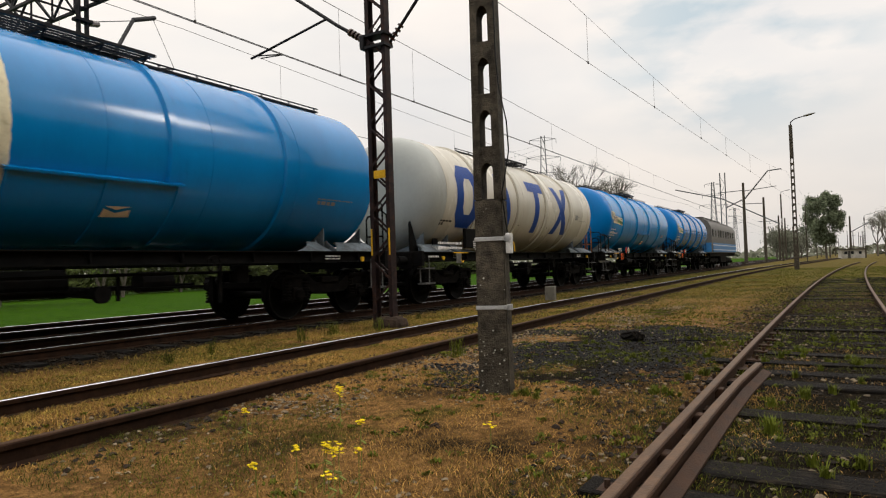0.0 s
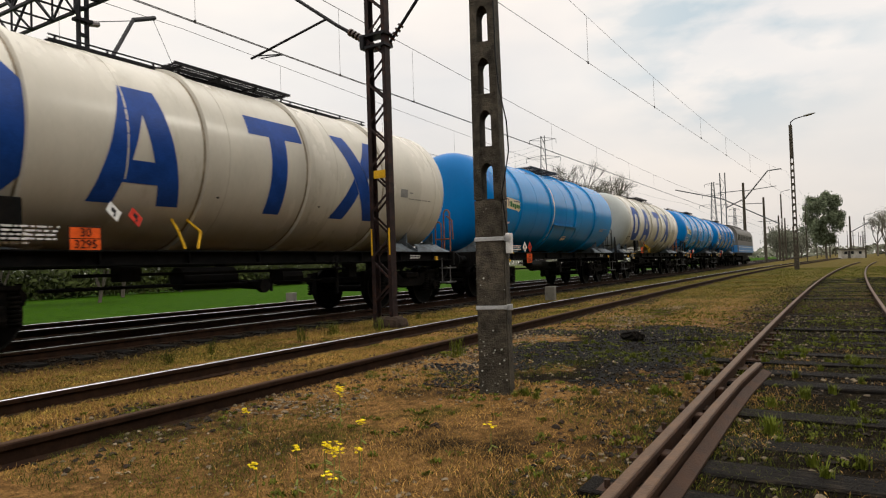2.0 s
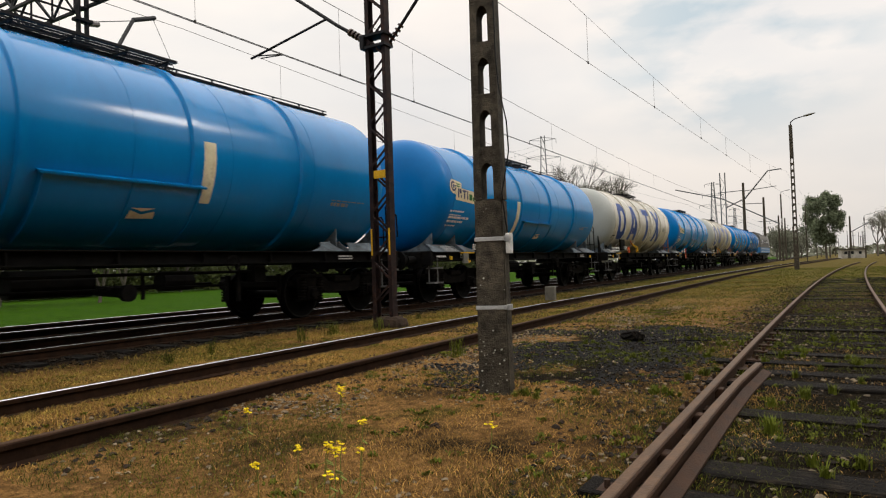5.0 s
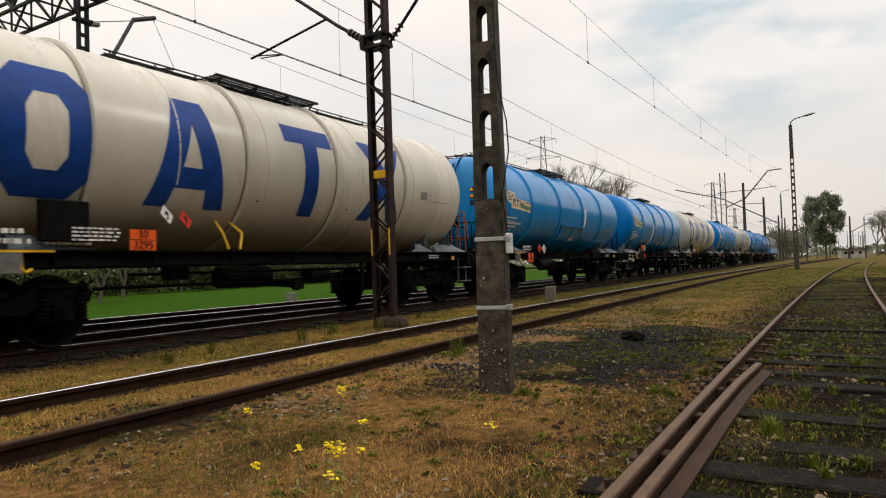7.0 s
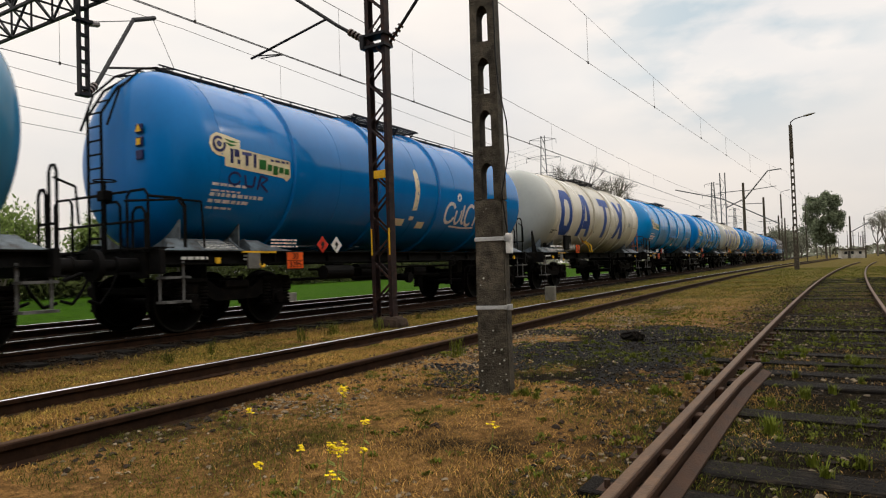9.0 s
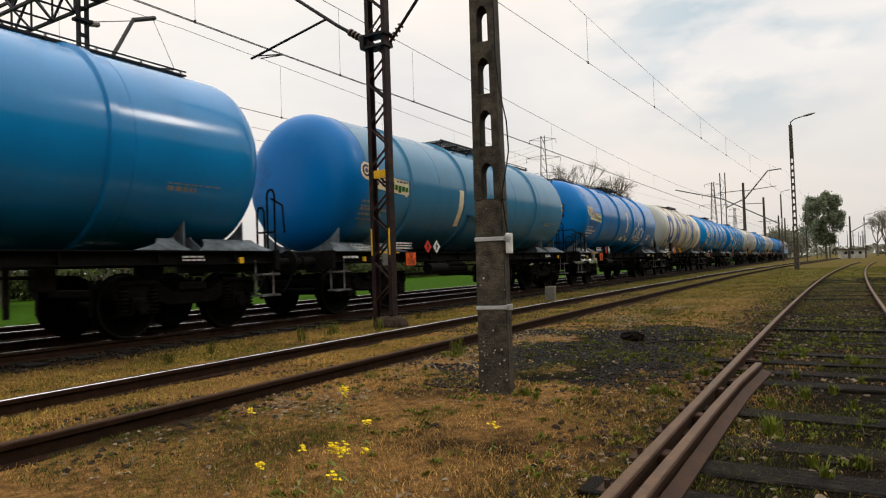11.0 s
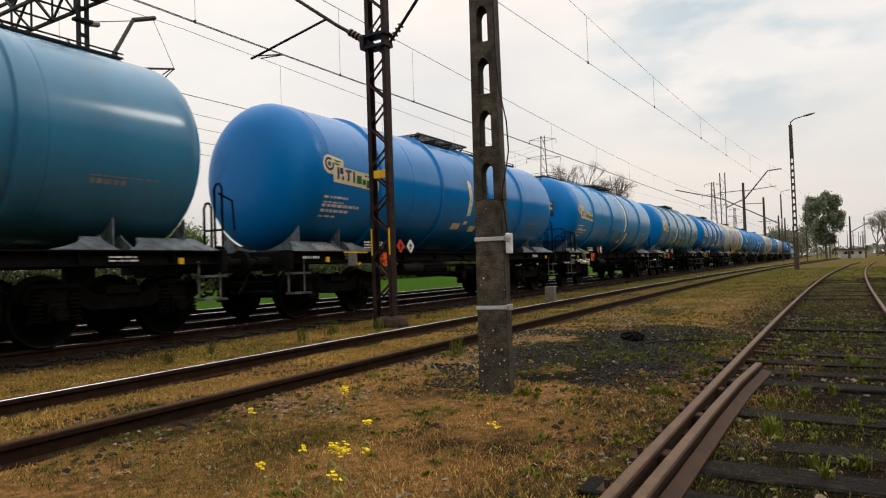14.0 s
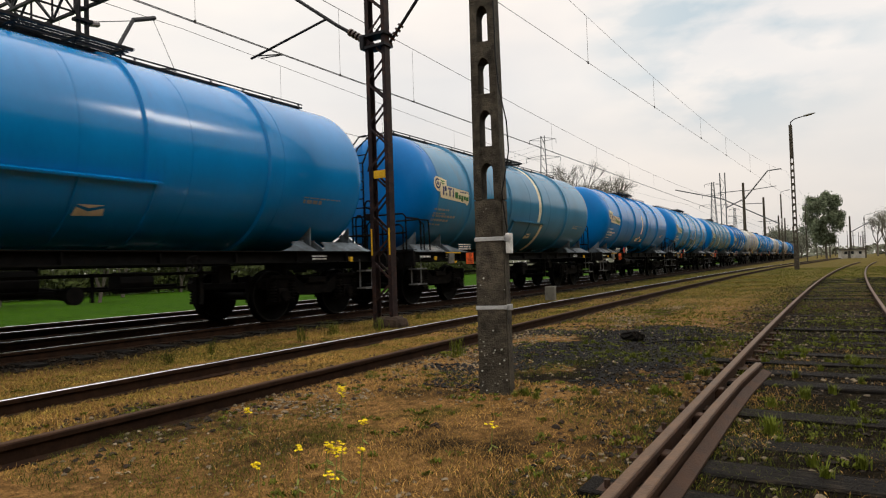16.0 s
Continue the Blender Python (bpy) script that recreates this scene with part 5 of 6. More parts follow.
# ---- masts, poles and lines ----
def lattice_mast():
    """Two channel columns joined by zigzag lacing, on a footing, with the wire's bracket arms."""
    w = thing("catenary_mast", "dark rust-brown lattice catenary mast with yellow bands", "mast", "catenary masts", pose(9.78, 7.15, 0))
    half = 0.22
    for s in (-1, 1):
        bm = bmesh.new()
        add_box(bm, (0, s * half, 4.4), (0.16, 0.016, 8.8))
        add_box(bm, (-0.075, s * (half - 0.035), 4.4), (0.014, 0.07, 8.8))
        add_box(bm, (0.075, s * (half - 0.035), 4.4), (0.014, 0.07, 8.8))
        c = part("column", bm, M["mast"], w)
        bm = bmesh.new()
        add_box(bm, (-0.087, s * (half - 0.018), 1.60), (0.006, 0.034, 0.50))
        part("yellow_band", bm, M["yellow"], c, "faded yellow warning band")
    for face in (-0.078, 0.078):
        for i in range(20):
            z = 0.45 + i * 0.42
            s = 1 if i % 2 else -1
            bm = bmesh.new()
            add_bar(bm, (face, -half * s, z), (face, half * s, z + 0.40), 0.012, 0.04)
            part("lacing_bar", bm, M["mast"], w)
    bm = bmesh.new()
    add_box(bm, (-0.095, -0.03, 2.86), (0.02, 0.26, 0.15), bevel=0.003)
    part("sign_plate", bm, M["yellow"], w, "small yellow plate")
    bm = bmesh.new()
    add_box(bm, (0.0, -0.12, 0.04), (0.50, 0.60, 0.34), bevel=0.15)
    part("footing", bm, M["footing"], w, "earth-covered footing")
    bm = bmesh.new()
    add_box(bm, (0, 0.0, 5.28), (0.28, 0.52, 0.05))
    add_box(bm, (0, 0.0, 5.50), (0.28, 0.52, 0.05))
    add_box(bm, (-0.05, 0.26, 5.39), (0.22, 0.10, 0.28), bevel=0.02)
    part("bracket", bm, M["steel_dark"], w)
    # arm over the main track
    arm = bmesh.new()
    add_rod(arm, (-0.05, 0.16, 5.38), (-0.1, 0.9, 5.88), 0.035, 8)
    add_rod(arm, (-0.1, 0.9, 5.88), (-0.05, 2.7, 7.2), 0.035, 8)
    add_rod(arm, (-0.12, 1.12, 6.04), (-0.55, 2.78, 5.46), 0.024, 8)
    add_rod(arm, (-0.55, 2.70, 5.50), (-0.05, 2.44, 5.62), 0.014, 6)
    add_rod(arm, (-0.50, 2.55, 5.44), (-0.05, 2.40, 5.60), 0.012, 6)
    a = part("cantilever_arm", arm, M["steel_dark"], w, "tubular bracket arm with steady arm")
    ins = bmesh.new()
    for k in range(5):
        add_rod(ins, Vector((-0.06, 0.24, 5.44)).lerp(Vector((-0.09, 0.62, 5.70)), k / 5), Vector((-0.06, 0.24, 5.44)).lerp(Vector((-0.09, 0.62, 5.70)), k / 5 + 0.09), 0.075, 10)
    part("insulator", ins, M["insulator"], a, "ribbed brown insulator")
    # arm over the siding
    arm = bmesh.new()
    add_rod(arm, (0.16, -0.14, 5.34), (0.30, -1.15, 6.55), 0.03, 8)
    add_rod(arm, (0.30, -1.15, 6.55), (0.30, -2.2, 6.9), 0.03, 8)
    a = part("cantilever_arm", arm, M["steel_dark"], w, "tubular bracket arm")
    ins = bmesh.new()
    for k in range(5):
        p, q = Vector((0.16, -0.16, 5.36)), Vector((0.20, -0.46, 5.72))
        add_rod(ins, p.lerp(q, k / 5), p.lerp(q, k / 5 + 0.09), 0.06, 10)
    part("insulator", ins, M["insulator"], a)


def concrete_pole(name, m, height, wx, wy, openings, label, first=1.42, pitch=0.62, group="", hole=0.40, tone="concrete", chips=True):
    """A tapered reinforced concrete pole: two legs joined by webs, with rounded openings between, solid at the foot."""
    w = thing(name, label, "pole", group, m)
    def width(z):
        return wx * (1 - 0.30 * z / height)
    bm = bmesh.new()
    top = first
    vs = bmesh.ops.create_cube(bm, size=1.0)["verts"]
    for v in vs:
        z = -0.2 if v.co.z < 0 else top
        v.co = Vector((math.copysign(width(max(z, 0)) / 2, v.co.x), math.copysign(wy / 2, v.co.y), z))
    bmesh.ops.bevel(bm, geom=bm.edges[:], offset=0.012, segments=2, affect="EDGES")
    if chips:
        bmesh.ops.subdivide_edges(bm, edges=[e for e in bm.edges if e.calc_length() > 0.5], cuts=14)
        for v in bm.verts:
            v.co += 0.004 * noise.noise_vector(v.co * 9)
    part("foot", bm, M[tone], w)
    z = top
    k = 0
    while z < height - 0.1:
        z1 = min(z + pitch, height)
        gap = hole if k < openings else 0.0
        w0, w1 = width(z), width(z1)
        for sx in (-1, 1):
            bm = bmesh.new()
            t = 0.28
            pts = [(sx * w0 / 2, z), (sx * w1 / 2, z1), (sx * w1 * (0.5 - t), z1), (sx * w0 * (0.5 - t), z)]
            add_prism(bm, pts, -wy / 2, wy / 2)
            part("leg", bm, M[tone], w)
        bm = bmesh.new()
        zt = z + gap
        n = 6
        r = w0 * 0.22
        arc = [(-r + r * (1 - math.cos(a)) * 1.0, zt - 0.09 * (1 - math.sin(a))) for a in [i * math.pi / 2 / n for i in range(n + 1)]]
        poly = [(-w1 * 0.23, z1), (-r * 1.02, zt - 0.09)] + arc + [(-x, y) for x, y in arc[::-1]] + [(r * 1.02, zt - 0.09), (w1 * 0.23, z1)]
        add_prism(bm, poly, -wy / 2 + 0.008, wy / 2 - 0.008)
        part("web", bm, M[tone], w)
        z = z1
        k += 1
    return w


def near_pole():
    w = concrete_pole("concrete_pole", pose(4.97, 2.48, 0, 0, 0, -77), 4.6, 0.27, 0.20, 9, "weathered concrete pole with rounded openings and lichen", first=1.66, pitch=0.45, hole=0.31)
    for z in (0.74, 1.32):
        bm = bmesh.new()
        k = 0.27 * (1 - 0.3 * z / 4.6)
        add_box(bm, (0, 0, z), (k + 0.012, 0.212, 0.034), bevel=0.003)
        add_box(bm, (0.5 * k + 0.02, -0.06, z), (0.05, 0.03, 0.05), bevel=0.004)
        part("steel_band", bm, M["band"], w, "galvanised steel band")
    rnd = random.Random(4)
    bm = bmesh.new()
    for i in range(40):
        z = rnd.uniform(0.02, 0.42) if i < 30 else rnd.uniform(0.4, 1.6)
        x = rnd.uniform(-0.12, 0.12)
        r = rnd.uniform(0.002, 0.008)
        add_rod(bm, (x, -0.1, z), (x, -0.1045, z), r, 7)
    part("lichen_spot", bm, M["lichen"], w)
    bm = bmesh.new()
    add_box(bm, (0.155, -0.02, 1.28), (0.045, 0.10, 0.17), bevel=0.006)
    part("junction_box", bm, M["white_paint"], w, "small pale junction box")
    bm = bmesh.new()
    pts = [(0.11, -0.105, 2.85), (0.13, -0.115, 2.6), (0.19, -0.13, 2.3), (0.20, -0.13, 2.05), (0.16, -0.12, 1.85), (0.125, -0.11, 1.7), (0.14, -0.09, 1.5), (0.15, -0.05, 1.36)]
    add_tube(bm, pts, 0.006, 6)
    add_tube(bm, [(0.10, -0.104, 3.6), (0.108, -0.104, 3.2), (0.11, -0.105, 2.85)], 0.006, 6)
    part("cable", bm, M["black_paint"], w, "loose black cable")


def portal():
    """Truss beam over the tracks with a hanging post and the far track's bracket arm."""
    w = thing("portal_gantry", "black steel truss gantry with hanging post over the tracks", "gantry")
    def pt(y, dx, z):
        return (6.30 + dx, y, z)
    ys = [10.2 + i * 0.75 for i in range(16)]
    chords = [(-0.35, 6.0), (0.35, 6.0), (-0.35, 6.75), (0.35, 6.75)]
    for dx, z in chords:
        bm = bmesh.new()
        add_bar(bm, pt(ys[0] - 0.3, dx, z), pt(ys[-1], dx, z), 0.05, 0.05)
        part("chord", bm, M["steel_dark"], w)
    bm = bmesh.new()
    for i, (a, b) in enumerate(zip(ys, ys[1:])):
        for dx in (-0.35, 0.35):
            za, zb = (6.0, 6.75) if i % 2 else (6.75, 6.0)
            add_bar(bm, pt(a, dx, za), pt(b, dx, zb), 0.035, 0.035)
            add_bar(bm, pt(a, dx, 6.0), pt(a, dx, 6.75), 0.03, 0.03)
        for z in (6.0, 6.75):
            add_bar(bm, pt(a, -0.35, z), pt(b, 0.35, z), 0.03, 0.03)
            add_bar(bm, pt(a, -0.35, z), pt(a, 0.35, z), 0.03, 0.03)
    part("lacing", bm, M["steel_dark"], w)
    bm = bmesh.new()
    add_box(bm, (6.30, ys[-1], 3.3), (0.5, 0.4, 6.9), bevel=0.02)
    part("support_column", bm, M["steel_dark"], w)
    h = (6.56, 11.3)
    bm = bmesh.new()
    for sx in (-0.075, 0.075):
        add_box(bm, (h[0] + sx, h[1], 5.4), (0.035, 0.10, 2.1))
    for i in range(8):
        z = 4.5 + i * 0.24
        add_box(bm, (h[0], h[1], z), (0.15, 0.08, 0.05))
    add_box(bm, (h[0], h[1], 4.38), (0.24, 0.16, 0.05))
    add_box(bm, (h[0], h[1], 5.72), (0.30, 0.16, 0.05))
    p = part("hanging_post", bm, M["steel_dark"], w)
    bm = bmesh.new()
    add_rod(bm, (6.62, 11.4, 4.40), (6.98, 11.6, 4.72), 0.03, 8)
    add_rod(bm, (6.98, 11.6, 4.72), (8.55, 12.8, 6.70), 0.04, 8)
    add_rod(bm, (8.55, 12.8, 6.70), (9.25, 13.05, 7.02), 0.05, 8)
    add_rod(bm, (7.35, 11.9, 5.18), (9.85, 13.2, 6.02), 0.024, 8)
    add_rod(bm, (9.85, 13.2, 6.02), (9.25, 13.05, 5.45), 0.014, 6)
    add_rod(bm, (9.75, 13.2, 5.98), (9.05, 13.0, 5.46), 0.014, 6)
    add_rod(bm, (6.7, 11.35, 5.75), (8.55, 12.8, 6.68), 0.010, 5)
    add_rod(bm, (9.2, 13.05, 7.0), (9.85, 13.2, 6.04), 0.006, 5)
    a = part("cantilever_arm", bm, M["steel_dark"], p, "tubular bracket arm")
    bm = bmesh.new()
    add_rod(bm, (6.68, 11.34, 5.72), (6.95, 11.5, 5.82), 0.06, 10)
    part("insulator", bm, M["insulator"], p)
    bm = bmesh.new()
    add_rod(bm, (6.66, 11.43, 4.43), (6.96, 11.585, 4.71), 0.03, 8)
    for k in range(4):
        q = Vector((6.68, 11.44, 4.45)).lerp(Vector((6.95, 11.58, 4.70)), k / 4)
        add_rod(bm, q, q + Vector((0.03, 0.02, 0.03)), 0.075, 10)
    part("insulator", bm, M["insulator"], p)


def wire(name, pts, r, label, droppers=None):
    bm = bmesh.new()
    add_tube(bm, pts, r, 6)
    if not droppers:
        tagged(part(name, bm, M["wire"]), label, "overhead wire", "overhead wires")
        return
    w = thing(name, label, "overhead wire", "overhead wires")
    part("strand", bm, M["wire"], w)
    for a, b in droppers:
        bm = bmesh.new()
        add_rod(bm, a, b, 0.004, 5)
        add_box(bm, b, (0.03, 0.03, 0.06))
        part("dropper", bm, M["wire"], w)


def sag(x, xs, zs):
    return float(np.interp(x, xs, zs))


def overhead_lines():
    def line(name, y, x0, x1, f, r, label, drop=None, step=1.0):
        xs = list(np.arange(x0, x1, step)) + [x1]
        pts = [(x, y(x) if callable(y) else y, f(x)) for x in xs]
        wire(name, pts, r, label, drop)
    # main track
    def c1(x): return 5.63 + 0.003 * abs(x - 10)
    def m1(x): return 7.25 - 0.62 * math.sin(math.pi * min(1, max(0, ((x - 9.7) % 65) / 65)))
    drops = [((x, 9.57, m1(x)), (x, 9.57, c1(x))) for x in (-2.5, 2.5, 7.6, 11.6, 14.7, 19.5, 25, 31, 37, 43)]
    line("contact_wire", 9.57, -20, 220, c1, 0.0085, "dark contact wire with droppers over the main track", None, 5)
    line("messenger_wire", 9.57, -20, 220, m1, 0.008, "dark messenger wire over the main track", drops, 3)
    line("contact_wire", 9.62, -20, 220, lambda x: c1(x) + 0.004, 0.0085, "dark contact wire over the main track", None, 5)
    # far track
    def c0(x): return 5.42 + 0.004 * abs(x - 8)
    def m0(x): return 7.02 - 0.55 * math.sin(math.pi * min(1, max(0, ((x - 9.2) % 65) / 65)))
    drops = [((x, 13.05, m0(x)), (x, 13.05, c0(x))) for x in (2.0, 7.1, 13.2, 18, 23, 29)]
    line("contact_wire", 13.05, -20, 220, c0, 0.0085, "dark contact wire over the second track", None, 5)
    line("messenger_wire", 13.05, -20, 220, m0, 0.007, "dark messenger wire over the second track", drops, 3)
    # siding
    def y2(x): return 5.21 - 0.0475 * x
    def c2(x): return 5.65
    def m2(x): return 6.45 + 0.00145 * (x % 56 - 28) ** 2
    drops = [((x, y2(x), m2(x)), (x, y2(x), c2(x))) for x in (9.0, 14.3, 19.7, 26.0, 31.1, 38, 46)]
    line("contact_wire", y2, -10, 90, c2, 0.005, "dark contact wire over the siding", None, 4)
    line("messenger_wire", y2, -10, 90, m2, 0.004, "dark messenger wire over the siding", drops, 3)
    # distant power lines behind the train
    for k, z in enumerate((17.0, 18.6, 20.4, 22.2)):
        pts = [(x, 62 + 0.15 * x, z - 0.035 * x + 0.0006 * x * x) for x in range(-22, 251, 8)]
        wire("power_line", pts, 0.028, "thin distant power line")


def street_lamp(m, h, label, s=1.0, tone="steel_dark", openings=13):
    w = concrete_pole("lamp_post", m, h, 0.33 * s, 0.26 * s, openings, label, first=1.9, pitch=0.50, group="yard lamps", hole=0.34, tone="concrete", chips=False)
    bm = bmesh.new()
    add_tube(bm, [(0, 0, h), (0.05, 0, h + 0.25), (0.3, 0, h + 0.42), (0.9, 0, h + 0.55)], 0.035, 8)
    part("bracket_arm", bm, M["steel_dark"], w)
    bm = bmesh.new()
    lathe(bm, [(0, 0.02), (0.06, 0.09), (0.3, 0.14), (0.6, 0.13), (0.8, 0.06), (0.84, 0.0)], 14)
    for v in bm.verts:
        v.co.z = v.co.z * 0.55 + 0.16 * v.co.x
        v.co += Vector((0.8, 0, h + 0.54))
    part("lamp_head", bm, M["grey_box"], w, "grey cobra lamp head", True)


def far_mast(name, x, y, h, arms, label, lean=0.0, lattice=False, thick=0.26):
    w = thing(name, label, "mast", "catenary masts", pose(x, y, -0.05, lean))
    bm = bmesh.new()
    if lattice:
        for sx in (-0.3, 0.3):
            add_box(bm, (0, sx, h / 2), (0.12, 0.12, h))
        for k in range(int(h / 1.1)):
            z = 0.6 + k * 1.1
            s = 1 if k % 2 else -1
            add_bar(bm, (0, -0.3 * s, z), (0, 0.3 * s, z + 1.1), 0.05, 0.04)
    else:
        add_rod(bm, (0, 0, 0), (0, 0, h), thick, 10, thick * 0.6)
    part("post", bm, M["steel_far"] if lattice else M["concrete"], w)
    for a, b, r in arms:
        bm = bmesh.new()
        add_rod(bm, a, b, r, 6)
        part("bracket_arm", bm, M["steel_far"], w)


def pylon(x, y, h, label, turn=20):
    w = thing("power_pylon", label, "power pylon", "power pylons", pose(x, y, -0.1, 0, 0, turn))
    def half(z):
        return 0.045 * h * (1 - z / h) ** 1.2 + 0.010 * h + 0.15
    levels = [h * k / 14 for k in range(15)]
    for sx, sy in ((-1, -1), (1, -1), (1, 1), (-1, 1)):
        bm = bmesh.new()
        for a, b in zip(levels, levels[1:]):
            add_bar(bm, (sx * half(a), sy * half(a), a), (sx * half(b), sy * half(b), b), 0.22, 0.22)
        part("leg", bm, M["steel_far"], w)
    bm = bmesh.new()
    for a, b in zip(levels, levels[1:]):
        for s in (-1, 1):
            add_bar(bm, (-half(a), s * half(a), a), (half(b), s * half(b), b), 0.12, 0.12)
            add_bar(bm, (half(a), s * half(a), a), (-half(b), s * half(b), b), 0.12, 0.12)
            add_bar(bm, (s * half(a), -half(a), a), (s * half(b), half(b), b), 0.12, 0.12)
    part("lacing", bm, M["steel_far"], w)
    for z, span in ((0.97 * h, 0.10 * h), (0.83 * h, 0.13 * h), (0.70 * h, 0.17 * h)):
        bm = bmesh.new()
        for s in (-1, 1):
            add_bar(bm, (0, 0, z + 0.02 * h), (0, s * span, z), 0.16, 0.16)
            add_bar(bm, (0, 0, z - 0.01 * h), (0, s * span, z), 0.16, 0.16)
            add_rod(bm, (0, s * span, z), (0, s * span, z - 0.035 * h), 0.10, 5)
        part("cross_arm", bm, M["steel_far"], w)


lattice_mast()
near_pole()
portal()
overhead_lines()
street_lamp(pose(53.97, 2.04, 0, 0, 0, -90), 10.7, "tall slotted concrete lamp post with cobra head")
street_lamp(pose(140, 7.5, 0, 0, 0, -90), 13.0, "tall slotted concrete lamp post far down the yard")
street_lamp(pose(170, -7.0, 0, 0, 0, -90), 9.0, "slotted concrete lamp post beside a hut")
far_mast("catenary_mast", 90, 11.4, 12.1, [((0, 0.6, 9.5), (0, -2.4, 9.6), 0.05)], "tall grey lattice catenary mast", lattice=True)
far_mast("catenary_mast", 100, 10.0, 11.6, [((0, 0.2, 8.9), (0, -3.2, 13.0), 0.09), ((0, -3.2, 13.0), (0, -4.9, 13.1), 0.08), ((0, 2.4, 8.2), (0, 0.2, 9.2), 0.08), ((0, 0.2, 10.4), (0, -4.2, 10.8), 0.05), ((0, 2.9, 9.6), (0, 9.2, 11.4), 0.08), ((0, 2.9, 9.6), (0, -4.4, 5.5), 0.08)], "leaning concrete catenary mast with long bracket arms")
far_mast("catenary_mast", 120, 9.0, 11.0, [((0, 0.2, 10.0), (0, 3.0, 10.1), 0.06)], "concrete catenary mast with short arm")
far_mast("catenary_mast", 160, 9.2, 10.0, [((0, 0, 8.8), (0, 4.0, 8.9), 0.07)], "concrete catenary mast with short arm")
far_mast("catenary_mast", 180, 9.0, 10.4, [], "plain concrete catenary mast")
far_mast("signal_post", 120, 3.0, 9.4, [((0, -0.4, 9.3), (0, 0.1, 9.3), 0.08)], "slim steel signal post", thick=0.09)
far_mast("catenary_mast", 170, -4.3, 9.4, [((0, 0, 5.8), (0, -3.6, 7.9), 0.09)], "concrete catenary mast with raised arm")
rnd = random.Random(21)
for i in range(16):
    x = 190 + rnd.uniform(0, 160)
    far_mast("catenary_mast", x, 8.5 - i * 1.6 + rnd.uniform(-1, 1), rnd.uniform(7, 11), [((0, 0, 8), (0, rnd.choice((-3, 3)), 8.4), 0.06)] if i % 3 == 0 else [], "distant grey catenary mast", thick=0.15)
pylon(250, 99.7, 54, "tall grey lattice power pylon behind bare trees")
pylon(400, 56, 45, "distant grey lattice power pylon")
pylon(640, 72, 46, "very distant grey lattice power pylon", 35)


# ---- trackside things ----
def marker_stone(x, y, m="pale_concrete"):
    bm = bmesh.new()
    add_box(bm, (0, 0, 0.18), (0.20, 0.30, 0.46), bevel=0.02)
    ob = tagged(part("marker_stone", bm, M[m]), "pale concrete marker stone beside the track", "marker stone", "marker stones")
    ob.matrix_basis = pose(x, y, 0, 0, 0, 8)


marker_stone(18.1, 7.15)
marker_stone(15.6, 15.2, "pale_concrete")


def hut():
    w = thing("yard_hut", "low pale plastered yard hut with dark flat roof", "hut", "", pose(165, -4.2, 0, 0, 0, 8))
    bm = bmesh.new()
    add_box(bm, (0, 0, 0.95), (4, 4.3, 1.9))
    part("wall", bm, M["plaster"], w)
    bm = bmesh.new()
    add_box(bm, (0, 0, 1.98), (4.6, 5.0, 0.2), bevel=0.03)
    part("roof", bm, M["roof_dark"], w)
    for y in (-1.6, 0.2, 1.7):
        bm = bmesh.new()
        add_box(bm, (-2.02, y * 0.8, 1.2), (0.06, 0.55, 0.6))
        part("window", bm, M["glass_dark"], w)
    bm = bmesh.new()
    add_box(bm, (-2.02, 0.75, 0.8), (0.05, 0.5, 1.6))
    part("door", bm, M["roof_dark"], w)


hut()


# ---- trees and bushes ----
def branch(bm, a, d, length, r, depth, rnd, tips, droop=0.0, spread_=0.6):
    n = 3
    p = Vector(a)
    d = Vector(d).normalized()
    for i in range(n):
        q = p + d * (length / n)
        add_rod(bm, p, q, r * (1 - 0.25 * i / n), 5, r * (1 - 0.25 * (i + 1) / n))
        d = (d + Vector((rnd.uniform(-0.2, 0.2), rnd.uniform(-0.2, 0.2), rnd.uniform(-0.1, 0.15) - droop))).normalized()
        p = q
        if depth <= 1:
            tips.append(p.copy())
    if depth == 0:
        return
    for k in range(3 if depth > 1 else 4):
        e = (d + Vector((rnd.uniform(-1, 1), rnd.uniform(-1, 1), rnd.uniform(-0.3, 0.7))) * spread_).normalized()
        branch(bm, p, e, length * rnd.uniform(0.6, 0.8), r * 0.55, depth - 1, rnd, tips, droop, spread_)


def leaf_cloud(rnd, tips, per, radius, size, hang=0.0):
    verts, faces = [], []
    for t in tips:
        for _ in range(per):
            c = t + Vector((rnd.gauss(0, radius), rnd.gauss(0, radius), rnd.gauss(0, radius) - rnd.random() * hang))
            u = Vector((rnd.uniform(-1, 1), rnd.uniform(-1, 1), rnd.uniform(-1, 1))).normalized()
            v = u.orthogonal().normalized()
            s = size * rnd.uniform(0.5, 1.3)
            k = len(verts)
            verts += [tuple(c + u * s), tuple(c + v * s * 0.6), tuple(c - u * s), tuple(c - v * s * 0.6)]
            faces.append((k, k + 1, k + 2, k + 3))
    return verts, faces


